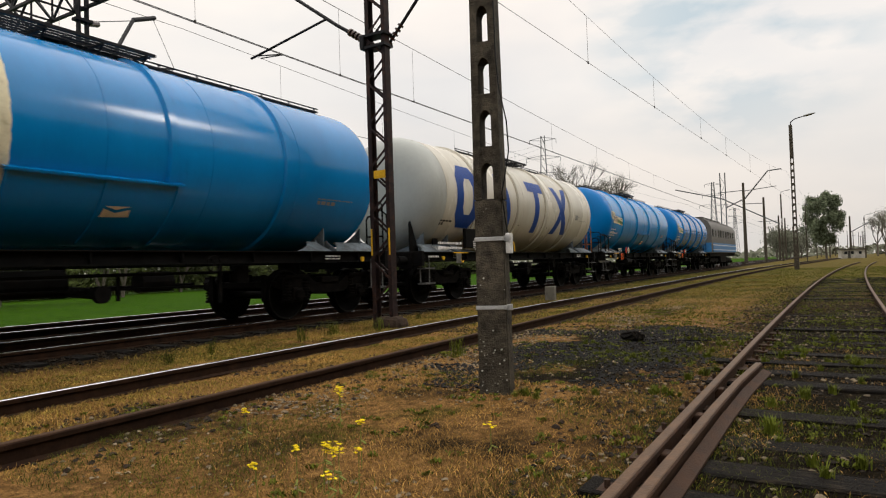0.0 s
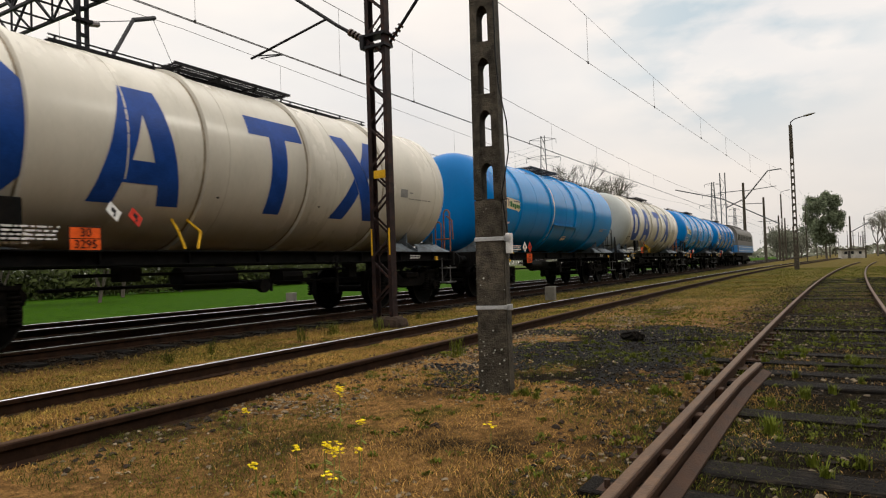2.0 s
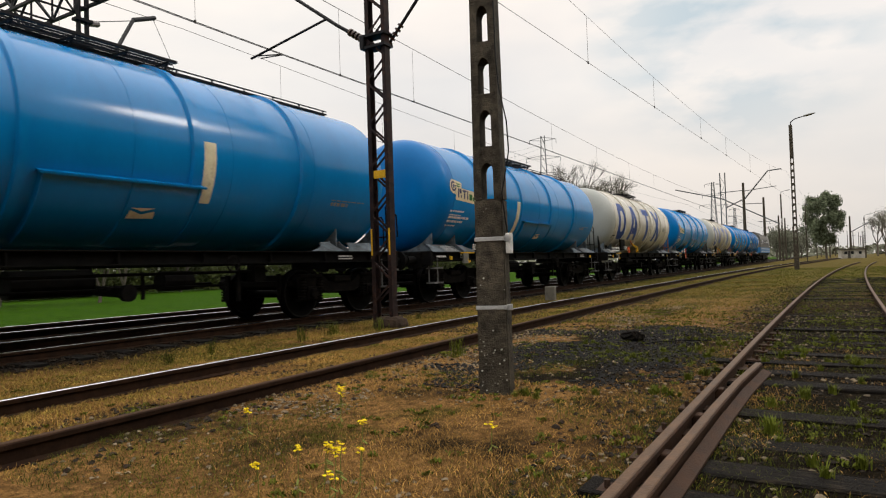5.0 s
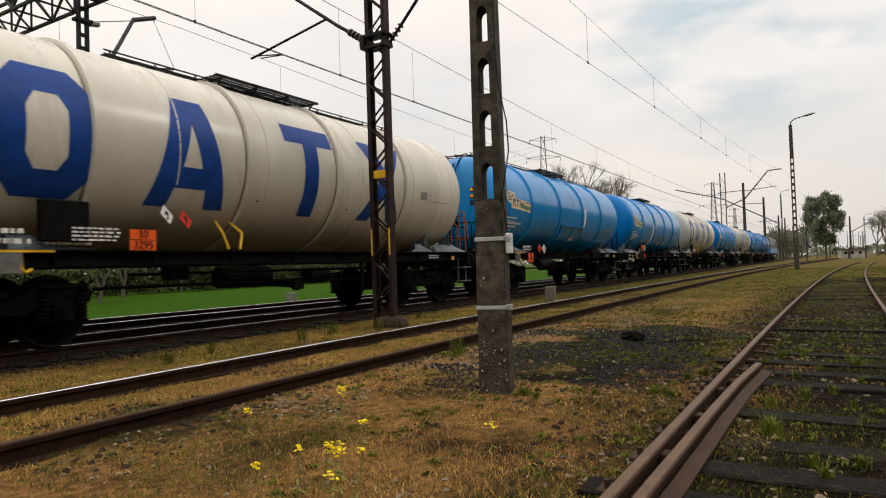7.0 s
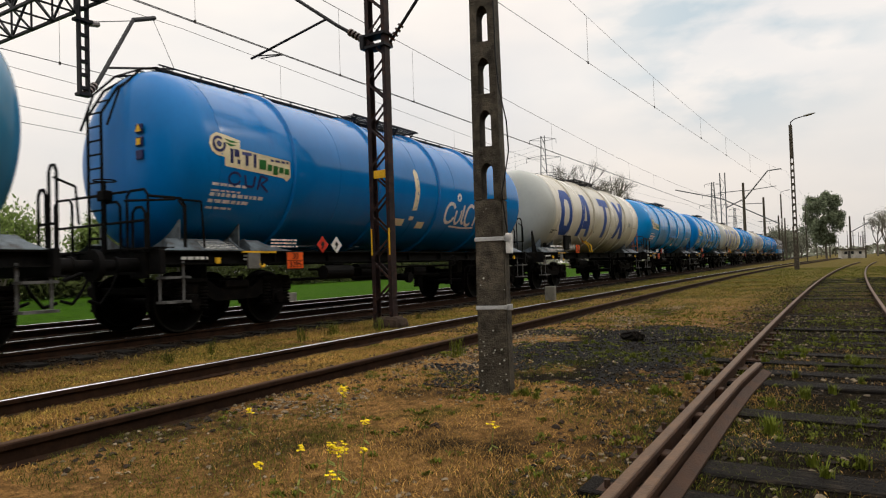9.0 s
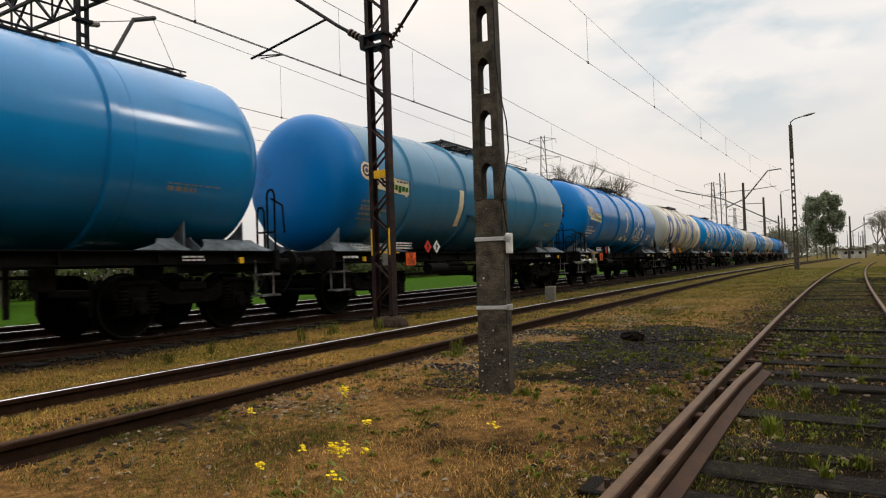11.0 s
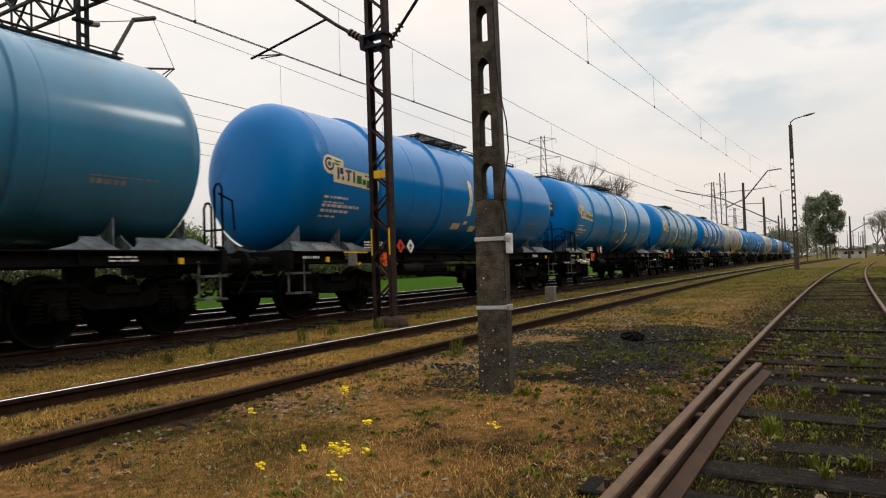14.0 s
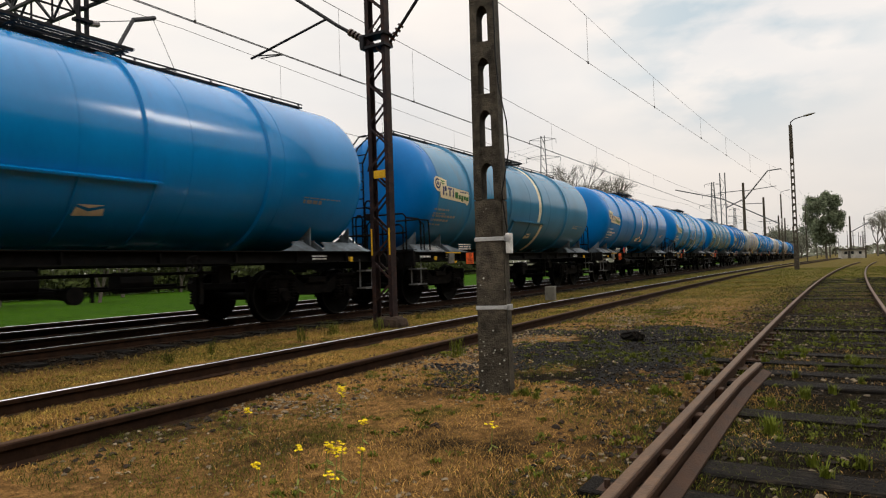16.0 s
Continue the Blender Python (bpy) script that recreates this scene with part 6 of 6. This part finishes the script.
def tree(name, x, y, h, seed, leaf, per, radius, size, label, droop=0.0, hang=0.0, depth=4, spread_=0.6, trunk=0.28):
    rnd = random.Random(seed)
    w = thing(name, label, "tree", "trees", pose(x, y, -0.1))
    bm = bmesh.new()
    tips = []
    r = h * 0.018
    base = h * trunk
    add_rod(bm, (0, 0, 0), (0.1, 0, base), r * 1.25, 8, r)
    for k in range(4):
        a = k * math.pi / 2 + rnd.uniform(-0.4, 0.4)
        branch(bm, (0.1, 0, base - 0.1), (0.45 * math.cos(a), 0.45 * math.sin(a), 1), h * 0.24, r * 0.7, depth - 1, rnd, tips, droop, spread_)
    top = max(t.z for t in tips)
    part("trunk", bm, M["bark"], w)
    if per:
        v, f = leaf_cloud(rnd, tips, per, radius, size, hang)
        me = bpy.data.meshes.new("crown")
        me.from_pydata(v, [], f)
        me.materials.append(M[leaf])
        part("crown", me, None, w)
    for o in w.children:
        o.scale = (1, 1, h / (top + 0.3))
    return w


def birch(x, y, h):
    """A single tall birch: slim trunk, rising limbs, and a long egg-shaped crown of hanging sprays."""
    rnd = random.Random(3)
    w = thing("birch_tree", "tall drooping birch with fresh green leaves", "tree", "trees", pose(x, y, -0.1))
    bm = bmesh.new()
    add_rod(bm, (0, 0, 0), (0.15, 0.1, h * 0.5), 0.22, 8, 0.13)
    add_rod(bm, (0.15, 0.1, h * 0.5), (0, 0.1, h * 0.96), 0.13, 7, 0.03)
    tips = []
    for k in range(46):
        z = h * rnd.uniform(0.24, 0.92)
        f = (z / h - 0.2) / 0.8
        reach = 4.3 * math.sin(math.pi * min(1, f * 0.82 + 0.16)) ** 0.7 * rnd.uniform(0.6, 1.08)
        a = rnd.uniform(0, 6.28)
        tip = Vector((reach * math.cos(a), reach * math.sin(a), min(h, z + reach * 0.28)))
        mid = Vector((tip.x * 0.5, tip.y * 0.5, z + reach * 0.30))
        add_tube(bm, [(0.1, 0.1, z), mid, tip], 0.035, 4)
        for q in range(7):
            u = rnd.uniform(0.35, 1.0)
            p = Vector((tip.x * u, tip.y * u, z + reach * 0.30 * u))
            tips.append((p, rnd.uniform(0.5, 2.0)))
    part("trunk", bm, M["bark"], w)
    v, f = [], []
    for p, drop in tips:
        if rnd.random() < 0.12:
            continue
        for q in range(100):
            c = p + Vector((rnd.gauss(0, 0.32), rnd.gauss(0, 0.32), rnd.gauss(0.1, 0.25) - rnd.random() * drop))
            s = rnd.uniform(0.10, 0.22)
            u = Vector((rnd.uniform(-1, 1), rnd.uniform(-1, 1), rnd.uniform(-1, 1))).normalized()
            t = u.orthogonal().normalized()
            k = len(v)
            v += [tuple(c + u * s), tuple(c + t * s * 0.7), tuple(c - u * s), tuple(c - t * s * 0.7)]
            f.append((k, k + 1, k + 2, k + 3))
    me = bpy.data.meshes.new("crown")
    me.from_pydata(v, [], f)
    me.materials.append(M["leaf_birch"])
    part("crown", me, None, w)


birch(150, 0.4, 14.3)
for i, (x, y, h) in enumerate(((120, 43, 21), (126, 39, 19), (114, 46, 17), (135, 41, 18))):
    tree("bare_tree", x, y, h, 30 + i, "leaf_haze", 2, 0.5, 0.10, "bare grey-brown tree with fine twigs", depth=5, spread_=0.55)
for i, (x, y, h, lf) in enumerate(((11.5, 30, 5.2, "leaf_far"), (15, 33, 4.6, "leaf_far"), (18, 30, 4.0, "leaf_far"), (9.5, 38, 5.5, "leaf_far"), (23, 36, 5.0, "leaf_far"), (30, 40, 5.0, "leaf_far"))):
    tree("bushy_tree", x, y, h, 50 + i, lf, 10, 0.35, 0.09, "bushy tree with yellow-green spring leaves", depth=4, spread_=0.7, trunk=0.12)
for i in range(7):
    tree("bush", 196 + i * 5 + (i % 2) * 3, 12 - i * 0.8, 7.5 - 0.5 * (i % 3), 70 + i, "leaf_haze", 14, 0.7, 0.22, "grey-green haze-tinted bush beyond the tracks", depth=3, spread_=0.8, trunk=0.1)
for i in range(14):
    tree("bare_tree", 230 + (i % 4) * 9, -12.5 - i * 2.6, 12 + (i * 7 % 5), 90 + i, "leaf_haze", 2, 0.6, 0.12, "distant bare tree with haze-tinted leaf specks", depth=4, spread_=0.6)


def far_woods():
    rnd = random.Random(9)
    v, f = [], []
    for i in range(9000):
        a = rnd.uniform(-0.55, 1.25)
        d = rnd.uniform(420, 620)
        x, y = d * math.cos(a), d * math.sin(a)
        hh = 6 + 5 * noise.noise((a * 14, 3, 0)) + 3 * noise.noise((a * 50, 1, 0))
        z = rnd.random() ** 0.8 * max(3, hh)
        s = rnd.uniform(0.6, 1.8)
        k = len(v)
        u = Vector((rnd.uniform(-1, 1), rnd.uniform(-1, 1), rnd.uniform(-1, 1))).normalized() * s
        w = u.orthogonal().normalized() * s
        c = Vector((x, y, z))
        v += [tuple(c + u), tuple(c + w), tuple(c - u), tuple(c - w)]
        f.append((k, k + 1, k + 2, k + 3))
    stuff("far_woods", v, f, M["leaf_haze"], "haze-tinted grey-green band of far woods", "woods")


far_woods()


def near_woods():
    """Plain dark wall, unseen, added behind the camera to block low sky light from the tanks."""
    xs = [-150 + 4 * i for i in range(76)]
    tops = [17 + 3.5 * noise.noise((x * 0.07, 5, 0)) + 1.8 * noise.noise((x * 0.3, 6, 0)) for x in xs]
    v = [(x, y, z) for x, h in zip(xs, tops) for y, z in ((-24, -0.1), (-24.5, h * 0.7), (-27, h), (-30, -0.1))]
    f = [(4 * i + j, 4 * i + 4 + j, 4 * i + 5 + j, 4 * i + 1 + j) for i in range(75) for j in range(3)]
    stuff("near_woods", v, f, M["hedge"], "unseen dark wall added to block low sky light", "woods")


near_woods()


def hedge():
    rnd = random.Random(17)
    v, f = [], []
    for i in range(42000):
        x = rnd.uniform(8, 90)
        y = 40 + rnd.gauss(0, 0.8) + 0.05 * x
        z = rnd.random() * (2.3 + 1.6 * noise.noise((x * 0.25, 2, 0)))
        s = rnd.uniform(0.10, 0.22)
        c = Vector((x, y, z))
        u = Vector((rnd.uniform(-1, 1), rnd.uniform(-1, 1), rnd.uniform(-1, 1))).normalized() * s
        w = u.orthogonal().normalized() * s * 0.7
        k = len(v)
        v += [tuple(c + u), tuple(c + w), tuple(c - u), tuple(c - w)]
        f.append((k, k + 1, k + 2, k + 3))
    stuff("hedge", v, f, M["hedge"], "low yellow-green hedge beyond the lawn", "hedge")


hedge()


# ---- stones and plants on the ground ----
def scatter_stones(name, n, area, size, material, label, seed, keep=None, top=None):
    rng = np.random.default_rng(seed)
    base = [(1, 0, 0), (-1, 0, 0), (0, 1, 0), (0, -1, 0), (0, 0, 0.8), (0, 0, -0.6), (0.6, 0.6, 0.4), (-0.6, 0.5, 0.45)]
    tri = [(0, 6, 4), (6, 2, 4), (2, 7, 4), (7, 1, 4), (1, 3, 4), (3, 0, 4), (2, 6, 5), (6, 0, 5), (1, 7, 5), (7, 2, 5), (3, 1, 5), (0, 3, 5)]
    v, f = [], []
    for _ in range(n):
        x, y = rng.uniform(area[0], area[1]), rng.uniform(area[2], area[3])
        if keep and not keep(x, y, rng):
            continue
        s = size * rng.uniform(0.45, 1.35)
        a = rng.uniform(0, 6.28)
        ca, sa = math.cos(a) * s, math.sin(a) * s
        z = (top if top is not None else bed_height(x, y)) + 0.15 * s
        k = len(v)
        j = rng.uniform(0.7, 1.3, (8, 3))
        for (bx, by, bz), q in zip(base, j):
            v.append((x + bx * q[0] * ca - by * q[1] * sa, y + bx * q[0] * sa + by * q[1] * ca, z + bz * q[2] * s * 0.8))
        f += [(k + a_, k + b_, k + c_) for a_, b_, c_ in tri]
    stuff(name, v, f, material, label, "stones")


def near_rail(x, y, w=0.09):
    return any(abs(y - r) < w for r in (track_three(x) + 0.75, track_three(x) - 0.75, track_two(x) + 0.75, track_two(x) - 0.75))


def slag(x, y):
    return math.hypot((x - SLAG[0]) / SLAG[2], (y - SLAG[1]) / SLAG[3])


scatter_stones("ballast_stones", 15000, (3, 34, 8.1, 10.8), 0.028, M["stone"], "dark ballast stones of the main line", 1, lambda x, y, r: x < 16 or r.random() < 0.5)
scatter_stones("siding_gravel", 5200, (2, 22, 3.9, 6.6), 0.022, M["stone"], "grey gravel along the siding", 2, lambda x, y, r: noise.noise((x * 0.8, y * 0.8, 2)) > -0.1)
scatter_stones("pale_gravel", 2600, (2, 16, 0.9, 5.0), 0.016, M["stone_pale"], "pale gravel scattered in the grass", 3, lambda x, y, r: noise.noise((x * 0.6, y * 0.6, 7)) > 0.05 or slag(x, y) < 1.25)
scatter_stones("slag_stones", 12000, (5.0, 12, 0.95, 4.2), 0.024, M["coal"], "dark slag stones in a bare patch", 4, lambda x, y, r: slag(x, y) + 0.5 * r.random() < 1.05 + 1.3 * noise.noise((x * 1.1, y * 1.1, 1)))
scatter_stones("track_stones", 8000, (1.6, 26, -1.6, 1.5), 0.020, M["stone"], "weathered stones between wooden sleepers", 5, lambda x, y, r: r.random() < 0.8)


scatter_stones("track_gravel", 1500, (2.2, 16, -1.5, 1.4), 0.020, M["stone_pale"], "pale stones between wooden sleepers", 8, lambda x, y, r: noise.noise((x * 0.9, y * 1.1, 41)) > 0.0)


def blades(name, n, area, h, wdt, material, label, seed, keep, lean=0.5):
    rng = np.random.default_rng(seed)
    v, f = [], []
    for _ in range(n):
        x, y = rng.uniform(area[0], area[1]), rng.uniform(area[2], area[3])
        if near_rail(x, y, 0.05):
            continue
        d = keep(x, y)
        if rng.random() > d:
            continue
        z = bed_height(x, y) - 0.005
        hh = h * rng.uniform(0.35, 1.25) * (0.6 + 0.4 * d)
        a = rng.uniform(0, 6.28)
        b = rng.uniform(0, 6.28)
        l = lean * hh * rng.uniform(0.2, 1.3)
        ww = wdt * rng.uniform(0.6, 1.3)
        dx, dy = math.cos(a) * ww, math.sin(a) * ww
        lx, ly = math.cos(b) * l, math.sin(b) * l
        k = len(v)
        v += [(x - dx, y - dy, z), (x + dx, y + dy, z), (x + dx * 0.7 + lx * 0.4, y + dy * 0.7 + ly * 0.4, z + hh * 0.6), (x - dx * 0.7 + lx * 0.4, y - dy * 0.7 + ly * 0.4, z + hh * 0.6), (x + lx, y + ly, z + hh)]
        f += [(k, k + 1, k + 2, k + 3), (k + 3, k + 2, k + 4)]
    stuff(name, v, f, material, label, "grass")


def straw_zone(x, y):
    if y > 8.25 or y < -1.5:
        return 0.0
    if y < 0.95:
        return 0.55 * max(0, 0.20 + 1.4 * noise.noise((x * 1.1, y * 0.9, 33)))
    k = 0.55 if y < 2.2 and x > 3.4 else 1.0
    if slag(x, y) < 0.95:
        return 0.12 * max(0, noise.noise((x * 1.4, y * 1.4, 8)))
    return k * min(1, max(0.03, 0.52 + 1.7 * noise.noise((x * 0.45, y * 0.45, 3)) + 0.5 * noise.noise((x * 1.6, y * 1.6, 5))))


GREEN_PATCHES = ((7.14, 1.71, 0.32), (7.7, 2.17, 0.35), (5.5, 1.24, 0.16), (4.69, 1.82, 0.22), (4.97, 2.27, 0.16), (4.38, 1.61, 0.22), (4.5, 2.26, 0.2), (8.4, 2.66, 0.3), (8.2, 1.42, 0.4), (6.6, 1.05, 0.22), (3.04, 1.16, 0.30), (3.05, 1.42, 0.16), (2.65, 2.2, 0.14), (2.5, 2.35, 0.14), (2.75, 1.98, 0.16), (8.8, 1.13, 0.4), (10.0, 1.96, 0.6))


def green_zone(x, y):
    if y > 8.25:
        return 0.0
    k = 2.0 * noise.noise((x * 0.55, y * 0.75, 11)) + 1.1 * noise.noise((x * 1.9, y * 1.9, 12)) + min(0.5, 0.035 * (x - 6))
    if slag(x, y) < 0.9:
        k -= 0.1
    if -1.4 < y < 1.5:
        k = k * 0.9 + 0.12
    if 6.4 < y:
        k += 0.35 + 0.5 * noise.noise((x * 0.8, y * 2.0, 51))
    if x > 6.5 and y < 4.2:
        k += 0.25
    if x > 8.0 and y < 1.2:
        k += 0.35
    for px, py, r in GREEN_PATCHES:
        k += 0.9 * math.exp(-((x - px) ** 2 + (y - py) ** 2) / (r * r))
    return min(1, max(0.0, k + 0.12))


blades("dry_grass", 300000, (1.8, 8.5, -1.4, 8.25), 0.036, 0.0016, M["grass_dry"], "short straw-brown matted dry grass", 11, straw_zone, 1.3)
blades("dry_grass_far", 75000, (8.5, 40, 1.0, 8.25), 0.055, 0.005, M["grass_olive"], "short straw-brown dry grass farther off", 12, straw_zone, 1.1)
blades("green_grass", 185000, (1.8, 8.5, -1.6, 8.25), 0.038, 0.0018, M["grass_green"], "short olive-green grass and moss", 13, green_zone, 1.1)
blades("green_grass_far", 90000, (8.5, 60, -6, 8.25), 0.06, 0.006, M["grass_green"], "short olive-green grass farther off", 14, green_zone, 1.0)


def verge_zone(x, y):
    c = track_two(x)
    if abs(y - c) < 0.70:
        return 0.55 + 0.9 * noise.noise((x * 0.7, y * 1.5, 61))
    return 0.75 + 0.9 * noise.noise((x * 0.6, y * 1.2, 62)) if c + 0.8 < y < 8.15 else 0.0


blades("verge_grass", 85000, (2.0, 16, 4.2, 8.15), 0.045, 0.0032, M["grass_olive"], "yellow-olive grass along the siding's rails", 15, verge_zone, 1.0)


def tuft(x, y, h, n, seed, material, label, name="grass_tuft"):
    rnd = random.Random(seed)
    v, f = [], []
    for _ in range(n):
        a = rnd.uniform(0, 6.28)
        hh = h * rnd.uniform(0.5, 1.2)
        l = hh * rnd.uniform(0.1, 0.8)
        px, py = rnd.gauss(0, h * 0.18), rnd.gauss(0, h * 0.18)
        dx, dy = -math.sin(a) * 0.0032, math.cos(a) * 0.0032
        lx, ly = math.cos(a) * l, math.sin(a) * l
        k = len(v)
        v += [(px - dx, py - dy, 0), (px + dx, py + dy, 0), (px + dx + lx * 0.35, py + dy + ly * 0.35, hh * 0.65), (px - dx + lx * 0.35, py - dy + ly * 0.35, hh * 0.65), (px + lx, py + ly, hh)]
        f += [(k, k + 1, k + 2, k + 3), (k + 3, k + 2, k + 4)]
    me = bpy.data.meshes.new(name)
    me.from_pydata(v, [], f)
    me.materials.append(material)
    ob = tagged(new(name, me), label, "grass tuft", "grass tufts")
    ob.matrix_basis = pose(x, y, bed_height(x, y) - 0.01)


def cushions():
    """Low moss and weed cushions, each a tight bunch of short leaves."""
    rnd = random.Random(77)
    for mname, label, n, seed in (("grass_bright", "small bright weed leaves scattered over the yard", 420, 1), ("grass_green", "low dark moss cushions", 700, 2)):
        v, f = [], []
        while n:
            x, y = rnd.uniform(2.0, 15), rnd.uniform(-1.4, 7.6)
            if near_rail(x, y, 0.10) or noise.noise((x * 0.7, y * 0.7, 20 + seed)) < 0.08:
                continue
            n -= 1
            r = rnd.uniform(0.02, 0.07)
            z = bed_height(x, y)
            for _ in range(26):
                a, d = rnd.uniform(0, 6.28), r * math.sqrt(rnd.random())
                cx, cy = x + d * math.cos(a), y + d * math.sin(a)
                l = rnd.uniform(0.012, 0.035)
                b = rnd.uniform(0, 6.28)
                ux, uy = math.cos(b) * l * 0.7, math.sin(b) * l * 0.7
                wx, wy = -math.sin(b) * l * 0.25, math.cos(b) * l * 0.25
                k = len(v)
                v += [(cx, cy, z), (cx + ux * 0.5 + wx, cy + uy * 0.5 + wy, z + l * 0.6), (cx + ux, cy + uy, z + l * 0.75), (cx + ux * 0.5 - wx, cy + uy * 0.5 - wy, z + l * 0.6)]
                f.append((k, k + 1, k + 2, k + 3))
        stuff("weed_leaves" if seed == 1 else "moss", v, f, M[mname], label, "weeds")


cushions()
scatter_stones("earth_clods", 1500, (2, 12, 1.0, 5.0), 0.024, M["footing"], "dark crumbs of earth among the grass", 6, lambda x, y, r: noise.noise((x * 0.9, y * 0.9, 15)) > 0.12)
scatter_stones("rail_gravel", 2600, (3.5, 16, 2.9, 4.25), 0.018, M["stone_pale"], "pale brown gravel strip beside the rusty rail", 7, lambda x, y, r: noise.noise((x * 0.7, y * 0.9, 25)) > 0.0)


def debris():
    """A broken lump of wood and slag with a bent wire, lying in the bare patch."""
    bm = bmesh.new()
    add_box(bm, (0, 0, 0.05), (0.34, 0.16, 0.13), Euler((0.2, 0.15, 0.4)).to_matrix(), 0.03)
    bmesh.ops.subdivide_edges(bm, edges=bm.edges[:], cuts=2)
    for v in bm.verts:
        v.co += 0.03 * noise.noise_vector(v.co * 11)
    ob = tagged(part("broken_stump", bm, M["sleeper"]), "dark broken lump of old timber in the slag", "debris")
    ob.matrix_basis = pose(8.9, 2.35, bed_height(8.9, 2.35), 0, 0, 30)
    bm = bmesh.new()
    pts = [(7.6 + 1.3 * t, 2.0 - 0.5 * t + 0.15 * math.sin(5 * t), 0.03 + 0.05 * math.sin(3.1 * t)) for t in [k / 12 for k in range(13)]]
    add_tube(bm, pts, 0.007, 5)
    tagged(part("loose_wire", bm, M["frame_black"]), "thin bent black wire lying on the ground", "wire")


debris()
rnd = random.Random(8)
for i, (x, y) in enumerate(((3.9, -0.1), (4.5, 0.35), (4.9, -0.15), (5.6, 0.2), (5.3, -0.5), (6.6, 0.3), (3.5, -0.45), (4.2, -0.55), (7.4, -0.2), (8.3, 0.3), (6.2, 1.15), (7.6, 1.2), (5.2, 1.7), (9.5, 0.0))):
    tuft(x, y, rnd.uniform(0.06, 0.12), 70, i, M["grass_bright"], "fresh green weed tuft between sleepers")
YARD_PATCHES = [p for p in GREEN_PATCHES if p[0] > 4.9]
for i in range(56):
    px, py, pr = YARD_PATCHES[i % len(YARD_PATCHES)]
    tuft(px + rnd.gauss(0, pr * 0.45), py + rnd.gauss(0, pr * 0.45), rnd.uniform(0.04, 0.08), 60, 200 + i, M["grass_bright" if i % 3 else "grass_green"], "low green weed clump in the yard soil")
for i in range(30):
    tuft(rnd.uniform(3.4, 8.5), rnd.uniform(-0.65, 0.62), rnd.uniform(0.05, 0.10), 46, 100 + i, M["grass_bright"], "fresh green weed tuft between sleepers")
for i, (x, y) in enumerate(((6.8, 3.9), (9.2, 6.9), (8.4, 7.3), (7.6, 7.2), (11.3, 7.4), (5.2, 7.2), (6.1, 7.5), (8.8, 7.55))):
    tuft(x, y, rnd.uniform(0.16, 0.28), 46, 40 + i, M["grass_green"], "coarse green grass tuft beside a rail")


def flower(x, y, h, heads, seed):
    rnd = random.Random(seed)
    w = thing("wild_mustard", "slender weed with small bright yellow flower heads", "flower", "yellow flowers", pose(x, y, bed_height(x, y)))
    for k in range(heads):
        reach = 0.012 if heads == 1 else 0.035
        tip = Vector((rnd.uniform(-reach, reach), rnd.uniform(-reach, reach), h * (rnd.uniform(0.88, 1.08) if k else 1.0)))
        bm = bmesh.new()
        add_tube(bm, [(0, 0, 0), (tip.x * 0.3, tip.y * 0.3, tip.z * 0.5), tip], 0.0022, 5)
        for j in range(3):
            z = tip.z * rnd.uniform(0.15, 0.7)
            a = rnd.uniform(0, 6.28)
            add_box(bm, (tip.x * 0.4 + 0.02 * math.cos(a), tip.y * 0.4 + 0.02 * math.sin(a), z), (0.04, 0.010, 0.003), Euler((0.3, 0.4, a)).to_matrix())
        part("stem", bm, M["stem"], w)
        bm = bmesh.new()
        for j in range(9):
            c = tip + Vector((rnd.gauss(0, 0.012), rnd.gauss(0, 0.012), rnd.gauss(0, 0.011)))
            for q in range(4):
                a = q * math.pi / 2 + rnd.random()
                add_box(bm, c + Vector((0.005 * math.cos(a), 0.005 * math.sin(a), 0)), (0.011, 0.008, 0.0015), Euler((rnd.uniform(-0.6, 0.6), rnd.uniform(-0.6, 0.6), a)).to_matrix())
        part("flower_head", bm, M["petal"], w)
    return w, x, y


FLOWERS = [flower(x, y, h, n, i) for i, (x, y, h, n) in enumerate(((3.46, 2.94, 0.27, 3), (2.74, 3.06, 0.26, 1), (2.84, 2.27, 0.26, 1), (2.34, 2.27, 0.25, 1), (2.46, 2.21, 0.25, 2), (2.37, 2.06, 0.25, 1), (2.44, 2.09, 0.24, 1), (2.44, 1.97, 0.25, 1), (2.06, 2.24, 0.25, 1), (3.40, 1.75, 0.16, 1), (2.28, 2.02, 0.18, 1)))]


def motions():
    times = [i * 0.5 for i in range(33)]
    for ob, x0 in TRAIN:
        walk(ob, [(t, pose(x0 + travel(t), YC, RAIL)) for t in times])
    # flowers lean with the wind
    sway = ((0, 0), (2, 0.5), (4, 2), (6.5, 3), (8, 4), (9, 6), (11.5, 8.5), (12.5, 10), (13.5, 8.5), (14.5, 8), (15, 3), (16, 3.5))
    for ob, x, y in FLOWERS:
        walk(ob, [(t, pose(x, y, bed_height(x, y), 0.858 * a, 0.513 * a, 0)) for t, a in sway])
    fine = [i / 15 for i in range(241)]
    for ob, x, z in WHEELSETS:
        walk(ob, [(t, pose(x, 0, z, 0, math.degrees((travel(t) - travel(0)) / 0.46), 0)) for t in fine])


motions()
